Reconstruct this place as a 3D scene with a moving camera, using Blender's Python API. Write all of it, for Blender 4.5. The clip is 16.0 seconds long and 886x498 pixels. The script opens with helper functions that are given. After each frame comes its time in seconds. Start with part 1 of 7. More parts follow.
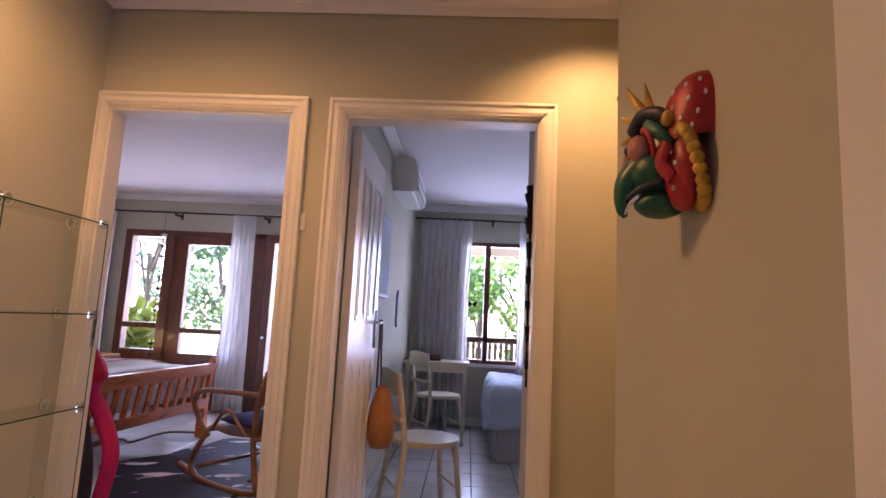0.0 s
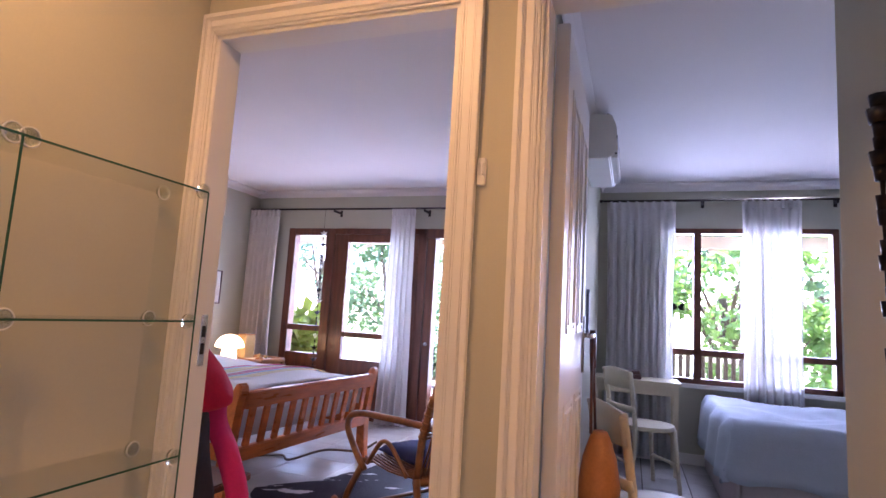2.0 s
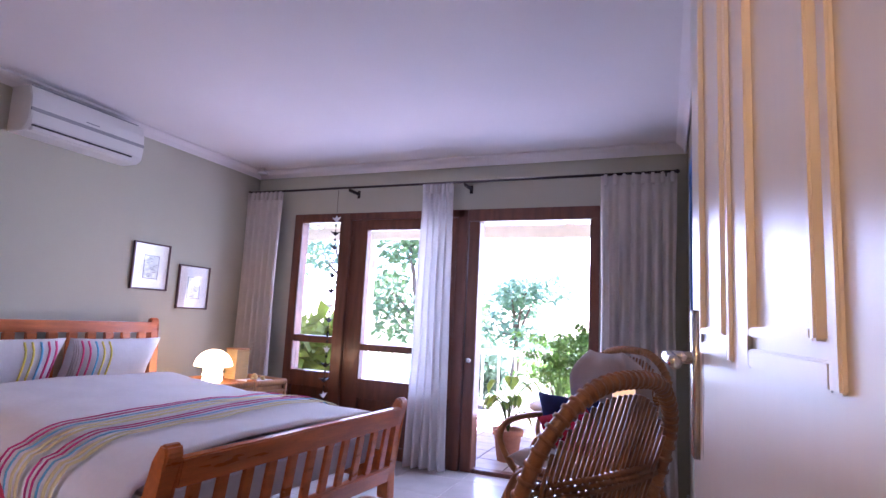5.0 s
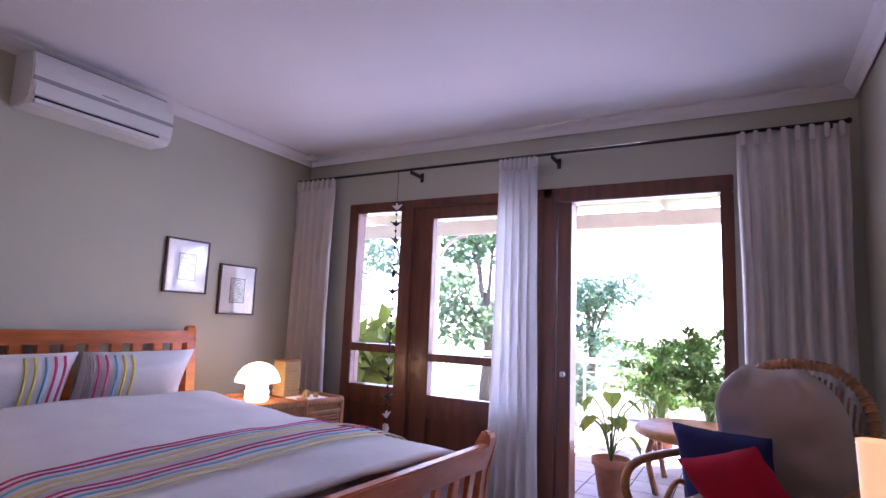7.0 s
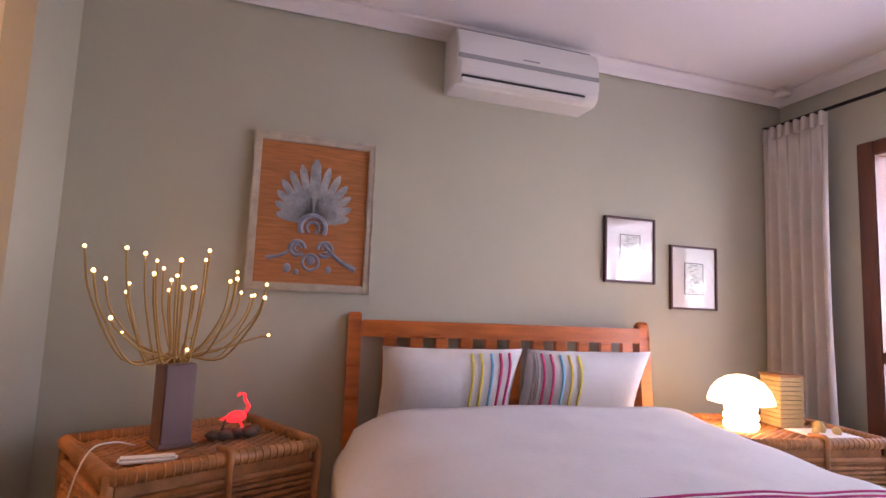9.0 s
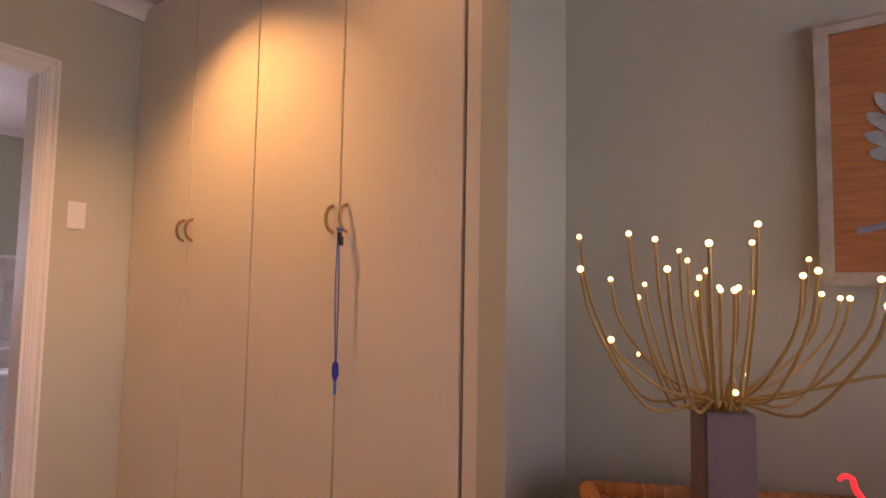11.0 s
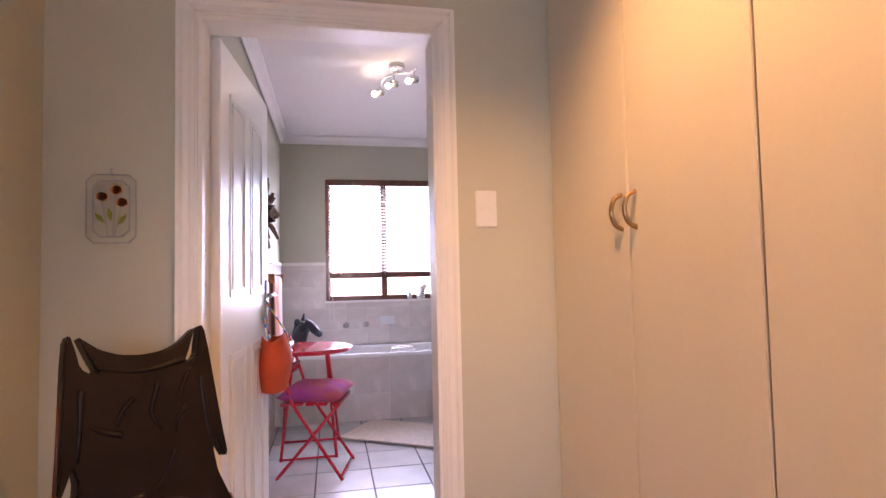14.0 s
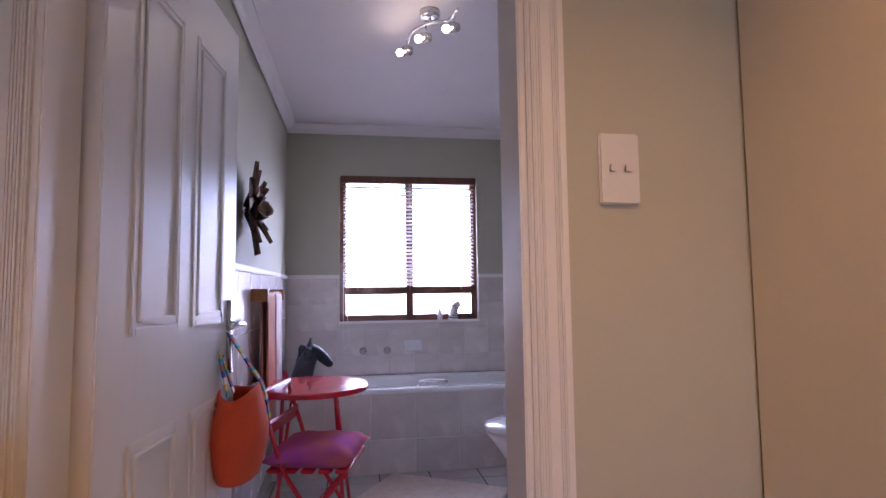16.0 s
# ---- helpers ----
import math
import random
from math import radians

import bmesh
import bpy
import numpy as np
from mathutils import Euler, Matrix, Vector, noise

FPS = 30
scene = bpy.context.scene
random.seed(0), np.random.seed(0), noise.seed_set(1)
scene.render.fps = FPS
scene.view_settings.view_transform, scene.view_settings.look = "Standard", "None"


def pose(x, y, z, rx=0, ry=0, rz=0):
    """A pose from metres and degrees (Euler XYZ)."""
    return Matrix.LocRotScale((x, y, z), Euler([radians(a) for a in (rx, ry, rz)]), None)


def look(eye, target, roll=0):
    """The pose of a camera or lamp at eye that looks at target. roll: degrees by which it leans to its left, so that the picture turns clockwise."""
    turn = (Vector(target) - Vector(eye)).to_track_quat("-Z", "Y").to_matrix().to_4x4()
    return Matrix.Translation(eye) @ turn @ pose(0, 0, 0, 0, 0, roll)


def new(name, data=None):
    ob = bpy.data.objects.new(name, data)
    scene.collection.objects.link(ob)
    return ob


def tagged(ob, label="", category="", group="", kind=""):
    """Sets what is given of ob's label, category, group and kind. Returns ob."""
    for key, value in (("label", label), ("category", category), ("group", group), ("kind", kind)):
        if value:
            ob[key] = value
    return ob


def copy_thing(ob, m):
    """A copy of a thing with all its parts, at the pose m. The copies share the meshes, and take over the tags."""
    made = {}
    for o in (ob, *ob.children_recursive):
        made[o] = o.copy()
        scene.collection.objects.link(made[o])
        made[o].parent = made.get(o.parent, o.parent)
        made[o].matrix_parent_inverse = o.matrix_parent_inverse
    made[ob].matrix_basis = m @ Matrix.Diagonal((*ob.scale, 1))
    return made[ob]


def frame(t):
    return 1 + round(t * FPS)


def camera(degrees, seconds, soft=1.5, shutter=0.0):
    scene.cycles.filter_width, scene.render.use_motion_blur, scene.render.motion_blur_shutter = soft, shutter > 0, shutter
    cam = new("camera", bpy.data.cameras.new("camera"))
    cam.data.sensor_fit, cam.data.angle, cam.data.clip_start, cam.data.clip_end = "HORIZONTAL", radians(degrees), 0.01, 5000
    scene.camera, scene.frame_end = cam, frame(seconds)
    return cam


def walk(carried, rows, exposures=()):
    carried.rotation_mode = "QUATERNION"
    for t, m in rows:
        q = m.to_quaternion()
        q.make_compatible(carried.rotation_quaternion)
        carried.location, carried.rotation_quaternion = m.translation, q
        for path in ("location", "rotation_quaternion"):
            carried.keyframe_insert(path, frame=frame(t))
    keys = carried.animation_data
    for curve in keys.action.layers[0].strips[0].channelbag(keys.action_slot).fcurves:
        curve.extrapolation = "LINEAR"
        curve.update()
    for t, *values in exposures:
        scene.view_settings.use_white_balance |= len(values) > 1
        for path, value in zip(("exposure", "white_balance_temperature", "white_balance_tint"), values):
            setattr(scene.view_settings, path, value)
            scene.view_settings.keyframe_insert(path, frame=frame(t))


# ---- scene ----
cam = camera(78.0, 16.0)
PATH = [
    (0, (0.327, -0.094, 1.149), (0.225, 1.886, 1.41), 2.9),
    (0.5, (0.263, 0.141, 1.146), (0.029, 2.111, 1.401), 3.2),
    (1, (0.195, 0.41, 1.155), (-0.208, 2.354, 1.404), 3.1),
    (1.5, (0.103, 0.63, 1.153), (-0.476, 2.53, 1.391), 3.3),
    (2, (-0.021, 0.842, 1.165), (-0.678, 2.716, 1.403), 3.4),
    (2.5, (-0.14, 1.089, 1.154), (-0.852, 2.942, 1.392), 3.3),
    (3, (-0.272, 1.312, 1.151), (-1.032, 3.147, 1.393), 3.3),
    (3.5, (-0.424, 1.517, 1.162), (-1.182, 3.351, 1.408), 3.1),
    (4, (-0.544, 1.756, 1.156), (-1.295, 3.592, 1.412), 2.9),
    (4.2, (-0.539, 1.824, 1.156), (-1.294, 3.658, 1.412), 3.0),
    (6.3, (-0.844, 2.507, 1.178), (-1.613, 4.335, 1.434), 2.4),
    (6.5, (-0.884, 2.57, 1.197), (-1.687, 4.385, 1.441), 2.4),
    (7, (-1.034, 2.753, 1.164), (-1.989, 4.491, 1.42), 2.3),
    (7.5, (-1.188, 2.896, 1.143), (-2.423, 4.45, 1.388), 2.6),
    (8, (-1.317, 3.105, 1.125), (-2.923, 4.276, 1.351), 2.5),
    (8.5, (-1.535, 3.195, 1.107), (-3.315, 4.082, 1.325), 2.4),
    (9, (-1.771, 3.237, 1.1), (-3.662, 3.852, 1.311), 2.3),
    (9.5, (-2.0, 3.257, 1.103), (-3.987, 3.374, 1.299), 2.4),
    (10, (-2.172, 3.238, 1.091), (-4.139, 2.926, 1.279), 2.2),
    (10.2, (-2.23, 3.224, 1.094), (-4.167, 2.759, 1.275), 1.8),
    (12.3, (-2.976, 2.854, 1.19), (-3.829, 1.046, 1.253), -0.5),
    (12.5, (-3.011, 2.775, 1.194), (-3.778, 0.929, 1.259), -0.9),
    (13, (-3.083, 2.6, 1.2), (-3.622, 0.676, 1.274), -1.3),
    (13.5, (-3.091, 2.388, 1.196), (-3.522, 0.437, 1.282), -1.3),
    (14, (-3.104, 2.174, 1.19), (-3.504, 0.217, 1.289), -1.2),
    (14.5, (-3.156, 1.944, 1.201), (-3.52, -0.019, 1.314), -0.9),
    (15, (-3.152, 1.721, 1.191), (-3.486, -0.247, 1.317), -0.8),
    (15.5, (-3.149, 1.494, 1.202), (-3.477, -0.474, 1.341), -0.7),
    (16, (-3.173, 1.252, 1.211), (-3.49, -0.717, 1.362), -0.7),
]
walk(cam, [(t, look(eye, target, roll)) for t, eye, target, roll in PATH],
     exposures=[(0.0, 3.8, 5800, 40), (1.5, 4.0, 5650, 39), (2.5, 4.13, 5480, 38), (4.2, 4.08, 5230, 41), (6.3, 3.52, 5530, 46),
                (7.0, 3.52, 5530, 46), (8.0, 3.95, 5980, 44), (9.0, 4.0, 6510, 42), (10.0, 3.7, 6660, 42), (10.2, 3.7, 6660, 42),
                (12.3, 3.5, 6350, 38), (13.0, 3.75, 6300, 38), (14.0, 4.08, 6070, 38), (15.0, 3.7, 5700, 38), (16.0, 3.12, 5450, 38)])

# ---- world, sun, lamps ----
world = bpy.data.worlds.new("sky")
scene.world = world
world.use_nodes = True
wn = world.node_tree.nodes
sky = wn.new("ShaderNodeTexSky")
sky.sky_type, sky.sun_disc = "NISHITA", False
sky.sun_elevation, sky.sun_rotation = radians(51), radians(35)
world.node_tree.links.new(sky.outputs[0], wn["Background"].inputs[0])
wn["Background"].inputs[1].default_value = 0.15


def lamp(name, kind, m, power, colour, **more):
    data = bpy.data.lights.new(name, kind)
    data.energy, data.color = power, colour
    if kind == "AREA":
        data.shape, data.size, data.size_y = "RECTANGLE", more["w"], more["h"]
    if kind == "SPOT":
        data.spot_size, data.spot_blend, data.shadow_soft_size = radians(more["deg"]), more["blend"], 0.04
    if kind == "POINT":
        data.shadow_soft_size = more["r"]
    if kind == "SUN":
        data.angle = radians(0.5)
    ob = new(name, data)
    ob.matrix_world = m
    return ob


DAY = (0.70, 0.82, 1.0)
WARM = (1.0, 0.53, 0.15)
lamp("sun", "SUN", look((0, 0, 9), (-3.2, -4.6, 2.0)), 5.0, (1.0, 0.95, 0.86))
lamp("window_light", "AREA", look((-2.45, 6.42, 1.25), (-2.45, 3.0, 1.0)), 4.6, DAY, w=2.6, h=1.7)
lamp("window_light", "AREA", look((0.95, 6.42, 1.4), (0.95, 3.0, 1.1)), 4.6, (0.68, 0.80, 1.0), w=1.3, h=1.3)
lamp("window_light", "AREA", look((-3.62, -3.36, 1.5), (-3.62, 0.0, 1.2)), 7.5, (0.82, 0.88, 1.0), w=1.05, h=1.1)
# Added fill in the side doorway, for daylight assumed from unseen rooms.
lamp("doorway_fill", "AREA", look((0.80, 0.0, 1.1), (-1.0, 0.9, 1.0)), 0.35, DAY, w=0.6, h=1.8)
lamp("downlight_lamp", "SPOT", look((0.80, 1.84, 2.54), (0.84, 1.95, 0.0)), 4.6, WARM, deg=125, blend=0.8)
lamp("downlight_lamp", "SPOT", look((-0.85, 1.2, 2.54), (-0.85, 1.25, 0.0)), 4.8, WARM, deg=168, blend=0.8)
lamp("downlight_lamp", "SPOT", look((-3.40, 1.30, 2.48), (-3.62, 1.30, 0.0)), 6.4, WARM, deg=115, blend=0.8)
lamp("downlight_lamp", "SPOT", look((-3.42, 2.05, 2.48), (-3.56, 2.05, 0.0)), 1.1, WARM, deg=130, blend=0.8)


# ---- materials ----
def mat(name, colour, rough=0.6, metal=0.0, vary=0.12, scale=6.0, bump=0.05, fine=90.0, stretch=(1, 1, 1), colour2=None, translucent=0.0, random_tone=0.0, coat=0.0):
    m = bpy.data.materials.new(name)
    m.use_nodes = True
    nt = m.node_tree
    n, l = nt.nodes, nt.links
    p = n["Principled BSDF"]
    p.inputs["Roughness"].default_value, p.inputs["Metallic"].default_value = rough, metal
    p.inputs["Coat Weight"].default_value = coat
    tc, mp = n.new("ShaderNodeTexCoord"), n.new("ShaderNodeMapping")
    mp.inputs["Scale"].default_value = stretch
    l.new(tc.outputs["Object"], mp.inputs[0])
    a, b = n.new("ShaderNodeTexNoise"), n.new("ShaderNodeTexNoise")
    a.inputs["Scale"].default_value, b.inputs["Scale"].default_value = scale, fine
    a.inputs["Detail"].default_value = 5
    l.new(mp.outputs[0], a.inputs[0])
    l.new(mp.outputs[0], b.inputs[0])
    add = n.new("ShaderNodeMath")
    add.operation = "MULTIPLY_ADD"
    add.inputs[1].default_value = 0.3
    l.new(b.outputs[0], add.inputs[0])
    l.new(a.outputs[0], add.inputs[2])
    ramp = n.new("ShaderNodeValToRGB")
    c2 = colour2 or tuple(c * (1 - vary) for c in colour)
    c1 = tuple(min(1, c * (1 + vary * 0.5)) for c in colour)
    ramp.color_ramp.elements[0].position, ramp.color_ramp.elements[1].position = 0.42, 0.85
    ramp.color_ramp.elements[0].color, ramp.color_ramp.elements[1].color = (*c2, 1), (*c1, 1)
    l.new(add.outputs[0], ramp.inputs[0])
    out = ramp.outputs[0]
    if random_tone:
        oi, hs, mr = n.new("ShaderNodeObjectInfo"), n.new("ShaderNodeHueSaturation"), n.new("ShaderNodeMapRange")
        mr.inputs[3].default_value, mr.inputs[4].default_value = 1 - random_tone, 1 + random_tone
        l.new(oi.outputs["Random"], mr.inputs[0])
        l.new(mr.outputs[0], hs.inputs["Value"])
        l.new(out, hs.inputs["Color"])
        out = hs.outputs[0]
    l.new(out, p.inputs["Base Color"])
    rr = n.new("ShaderNodeMapRange")
    rr.inputs[3].default_value, rr.inputs[4].default_value = max(0, rough - 0.08), min(1, rough + 0.08)
    l.new(a.outputs[0], rr.inputs[0])
    l.new(rr.outputs[0], p.inputs["Roughness"])
    if bump:
        bp = n.new("ShaderNodeBump")
        bp.inputs["Strength"].default_value, bp.inputs["Distance"].default_value = bump, 0.01
        l.new(add.outputs[0], bp.inputs["Height"])
        l.new(bp.outputs[0], p.inputs["Normal"])
    if translucent:
        tr, mx = n.new("ShaderNodeBsdfTranslucent"), n.new("ShaderNodeMixShader")
        mx.inputs[0].default_value = translucent
        l.new(out, tr.inputs[0])
        l.new(p.outputs[0], mx.inputs[1])
        l.new(tr.outputs[0], mx.inputs[2])
        l.new(mx.outputs[0], n["Material Output"].inputs[0])
    return m


def glow(name, colour, strength):
    m = bpy.data.materials.new(name)
    m.use_nodes = True
    p = m.node_tree.nodes["Principled BSDF"]
    p.inputs["Base Color"].default_value = (*colour, 1)
    p.inputs["Emission Color"].default_value = (*colour, 1)
    p.inputs["Emission Strength"].default_value = strength
    return m


def glass_mat(name, tint=(1, 1, 1), gloss=0.08):
    m = bpy.data.materials.new(name)
    m.use_nodes = True
    n, l = m.node_tree.nodes, m.node_tree.links
    tr, gl, mx, fr = n.new("ShaderNodeBsdfTransparent"), n.new("ShaderNodeBsdfGlossy"), n.new("ShaderNodeMixShader"), n.new("ShaderNodeLayerWeight")
    tr.inputs[0].default_value = (*tint, 1)
    gl.inputs["Roughness"].default_value = 0.02
    pw = n.new("ShaderNodeMath")
    pw.operation, pw.inputs[1].default_value = "POWER", 4.0
    ml = n.new("ShaderNodeMath")
    ml.operation, ml.inputs[1].default_value, ml.inputs[2].default_value = "MULTIPLY_ADD", 0.55, gloss * 0.5
    l.new(fr.outputs["Facing"], pw.inputs[0])
    l.new(pw.outputs[0], ml.inputs[0])
    l.new(ml.outputs[0], mx.inputs[0])
    l.new(tr.outputs[0], mx.inputs[1])
    l.new(gl.outputs[0], mx.inputs[2])
    l.new(mx.outputs[0], n["Material Output"].inputs[0])
    return m


PAINT = mat("sage_grey_wall_paint", (0.50, 0.49, 0.385), 0.75, vary=0.06, scale=1.5, bump=0.04, fine=160)
CEIL = mat("white_ceiling_paint", (0.78, 0.75, 0.74), 0.85, vary=0.04, scale=1.2, bump=0.03, fine=120)
TRIM = mat("white_gloss_trim", (0.80, 0.78, 0.73), 0.38, vary=0.02, scale=3, bump=0.015, fine=60)
DOORW = mat("white_satin_door", (0.80, 0.79, 0.76), 0.30, vary=0.04, scale=4, bump=0.05, fine=60, stretch=(1, 1, 0.15))
CUPB = mat("cream_cupboard_laminate", (0.72, 0.66, 0.55), 0.42, vary=0.05, scale=2, bump=0.02)
GAPSHADE = mat("painted_gap_shade", (0.05, 0.035, 0.02), 0.8)
MAHOG = mat("dark_red_mahogany", (0.15, 0.045, 0.02), 0.36, vary=0.45, scale=5, bump=0.1, stretch=(4, 4, 0.5), coat=0.2)
PINE = mat("orange_varnished_pine", (0.60, 0.16, 0.03), 0.30, vary=0.35, scale=4, bump=0.06, stretch=(6, 1, 6), coat=0.3)
LINEN = mat("white_cotton", (0.80, 0.79, 0.80), 0.9, vary=0.05, scale=5, bump=0.25, fine=40)
GREYLIN = mat("pale_grey_cotton", (0.58, 0.54, 0.54), 0.9, vary=0.06, scale=6, bump=0.2)
SHEER = mat("white_sheer_curtain", (0.86, 0.85, 0.84), 0.95, vary=0.04, scale=8, bump=0.1, translucent=0.55)
DRAPE = mat("cream_curtain", (0.80, 0.75, 0.70), 0.95, vary=0.06, scale=8, bump=0.1, translucent=0.30)
IRON = mat("dark_iron_rod", (0.04, 0.03, 0.03), 0.5, 0.6)
CANE = mat("honey_cane", (0.42, 0.18, 0.055), 0.5, vary=0.4, scale=12, bump=0.2)
DCANE = mat("brown_rattan", (0.30, 0.13, 0.05), 0.35, vary=0.4, scale=14, bump=0.15, coat=0.25)
PLASTIC = mat("white_plastic", (0.76, 0.75, 0.72), 0.4, vary=0.03, bump=0)
GREYP = mat("grey_plastic", (0.34, 0.34, 0.35), 0.5, vary=0.05, bump=0)
BLACK = mat("black_parts_and_slot_shade", (0.02, 0.02, 0.02), 0.6, bump=0)
CHROME = mat("brushed_chrome", (0.70, 0.69, 0.67), 0.22, 1.0, vary=0.05, bump=0.02)
BRONZE = mat("aged_brass", (0.42, 0.28, 0.13), 0.32, 1.0, vary=0.25, scale=20, bump=0.05)
SILVERF = mat("silver_wood_frame", (0.60, 0.54, 0.44), 0.35, 0.5, vary=0.2, scale=20, bump=0.1)
ORANGEC = mat("orange_woven_cloth", (0.50, 0.20, 0.07), 0.9, vary=0.25, scale=8, bump=0.3, fine=120, stretch=(1, 1, 12))
SILVERP = mat("silver_grey_print", (0.40, 0.42, 0.44), 0.45, 0.2, vary=0.3, scale=25, bump=0.1)
BLUEP = mat("blue_grey_print", (0.28, 0.31, 0.40), 0.5, 0.2, vary=0.3, scale=25, bump=0.1)
MOUNT = mat("cream_picture_mount", (0.80, 0.77, 0.74), 0.8, vary=0.03, bump=0.02)
FRAMED = mat("dark_plum_frame", (0.09, 0.035, 0.035), 0.4, vary=0.2)
SKETCH = mat("grey_sketch_paper", (0.60, 0.60, 0.52), 0.8, vary=0.3, scale=40)
INK = mat("dark_ink", (0.10, 0.10, 0.10), 0.8)
BLUEF = mat("bright_blue_frame", (0.06, 0.20, 0.50), 0.35, vary=0.15)
NIGHTP = mat("deep_blue_print", (0.05, 0.08, 0.16), 0.5, vary=0.4, scale=3)
SANDP = mat("sandy_print", (0.42, 0.33, 0.26), 0.6, vary=0.2, scale=3)
GLASS = glass_mat("clear_glass")
GREENG = glass_mat("greenish_glass", (0.985, 0.995, 0.988))
CLIPM = glass_mat("clear_plastic", (0.90, 0.94, 0.90), 0.45)
CRIM = mat("pale_plastic_rim", (0.66, 0.68, 0.64), 0.15, vary=0.05, bump=0)
GEDGE = mat("green_glass_edge", (0.03, 0.10, 0.075), 0.15, vary=0.2, bump=0)
TILEF = mat("pale_floor_tile", (0.56, 0.54, 0.52), 0.22, vary=0.12, scale=4, bump=0.04, random_tone=0.06)
GROUT = mat("dark_grout", (0.10, 0.085, 0.08), 0.95, vary=0.2)
TILEW = mat("mottled_pinkish_wall_tile", (0.66, 0.60, 0.56), 0.25, vary=0.12, scale=7, bump=0.05, random_tone=0.07)
GROUTW = mat("white_grout", (0.66, 0.63, 0.60), 0.9)
TERRA = mat("terracotta", (0.42, 0.17, 0.09), 0.85, vary=0.25, scale=10, bump=0.2)
TERRT = mat("pale_pinkish_paving_tile", (0.48, 0.40, 0.37), 0.6, vary=0.2, scale=8, bump=0.1, random_tone=0.12)
LEAF = mat("fresh_green_leaf", (0.16, 0.30, 0.06), 0.5, vary=0.5, scale=6, translucent=0.35)
LEAFY = mat("yellow_green_leaf", (0.26, 0.34, 0.05), 0.5, vary=0.4, scale=6, translucent=0.4)
LEAFD = mat("dark_green_leaf", (0.12, 0.20, 0.08), 0.5, vary=0.4, scale=3, translucent=0.4)
LEAFB = mat("blue_green_leaf", (0.14, 0.23, 0.14), 0.5, vary=0.4, scale=3, translucent=0.4)
BARK = mat("brown_bark", (0.13, 0.09, 0.06), 0.9, vary=0.4, scale=20, bump=0.5)
GRASS = mat("lawn", (0.10, 0.14, 0.04), 0.95, vary=0.5, scale=3, bump=0.4)
RED = mat("red_enamel", (0.62, 0.015, 0.03), 0.2, vary=0.08, bump=0.01, coat=0.5)
REDC = mat("crimson_wool", (0.60, 0.012, 0.045), 0.95, vary=0.2, scale=8, bump=0.3)
PINKC = mat("magenta_lining", (0.65, 0.02, 0.13), 0.9, vary=0.15, bump=0.2)
NAVY = mat("navy_cloth", (0.025, 0.035, 0.16), 0.9, vary=0.3, scale=9, bump=0.25)
CHAR = mat("charcoal_cloth", (0.035, 0.030, 0.04), 0.85, vary=0.3, scale=9, bump=0.3)
BEIGEC = mat("mushroom_beige_cotton", (0.50, 0.41, 0.36), 0.95, vary=0.08, scale=5, bump=0.3)
EBONY = mat("blackened_carved_wood", (0.010, 0.006, 0.006), 0.33, vary=0.5, scale=14, bump=0.2)
EBONY.node_tree.nodes["Principled BSDF"].inputs["Specular IOR Level"].default_value = 0.22
RUSTW = mat("red_brown_wood_edge", (0.16, 0.045, 0.02), 0.45, vary=0.4, scale=14, bump=0.2)
LEATH = mat("tan_leather", (0.42, 0.17, 0.05), 0.5, vary=0.3, scale=8, bump=0.15)
ORBAG = mat("orange_felt", (0.66, 0.085, 0.02), 0.9, vary=0.15, scale=8, bump=0.2)
CREAMW = mat("cream_painted_wood", (0.66, 0.58, 0.42), 0.4, vary=0.12, scale=6, bump=0.06)
DUVET2 = mat("pale_blue_duvet", (0.48, 0.54, 0.64), 0.9, vary=0.08, scale=5, bump=0.3)
VALANCE = mat("pale_pink_valance", (0.58, 0.52, 0.54), 0.9, vary=0.08, scale=5, bump=0.2)
TAUPE = mat("taupe_ceramic", (0.17, 0.105, 0.095), 0.45, vary=0.15, bump=0.03)
REEDY = mat("yellow_plastic_stem", (0.42, 0.27, 0.08), 0.5, vary=0.15)
PORC = mat("white_porcelain", (0.80, 0.80, 0.80), 0.10, vary=0.02, bump=0, coat=0.5)
PEACH = mat("peach_towel", (0.60, 0.30, 0.20), 0.95, vary=0.15, bump=0.4, fine=200)
TOWELW = mat("pale_pink_towel", (0.70, 0.58, 0.54), 0.95, vary=0.1, bump=0.4, fine=200)
BATHMAT = mat("cream_bath_mat", (0.66, 0.58, 0.50), 0.95, vary=0.12, scale=30, bump=0.5)
COPPER = mat("dark_copper_sheet", (0.20, 0.13, 0.09), 0.35, 0.8, vary=0.5, scale=14, bump=0.2)
PAPER = mat("yellowed_paper", (0.60, 0.47, 0.24), 0.9, vary=0.15, scale=10, bump=0.15, translucent=0.25)
SLATM = mat("white_blind_slat", (0.62, 0.60, 0.58), 0.6, vary=0.04)
VERW = mat("cream_veranda_paint", (0.74, 0.70, 0.62), 0.6, vary=0.1, scale=6)
YEL, SKYB, PINK, MAG = (mat(n, c, 0.9, vary=0.1, bump=0.1) for n, c in (
    ("yellow_thread", (0.74, 0.60, 0.09)), ("sky_blue_thread", (0.16, 0.50, 0.72)), ("pink_thread", (0.72, 0.07, 0.22)), ("magenta_thread", (0.55, 0.03, 0.20))))
PYEL = mat("pale_yellow_thread", (0.76, 0.68, 0.36), 0.9, vary=0.1, bump=0.1)
GOLD = mat("gold_paint", (0.58, 0.36, 0.04), 0.4, 0.3, vary=0.3, scale=30)
MRED = mat("mask_red_paint", (0.46, 0.022, 0.025), 0.4, vary=0.4, scale=18, bump=0.1)
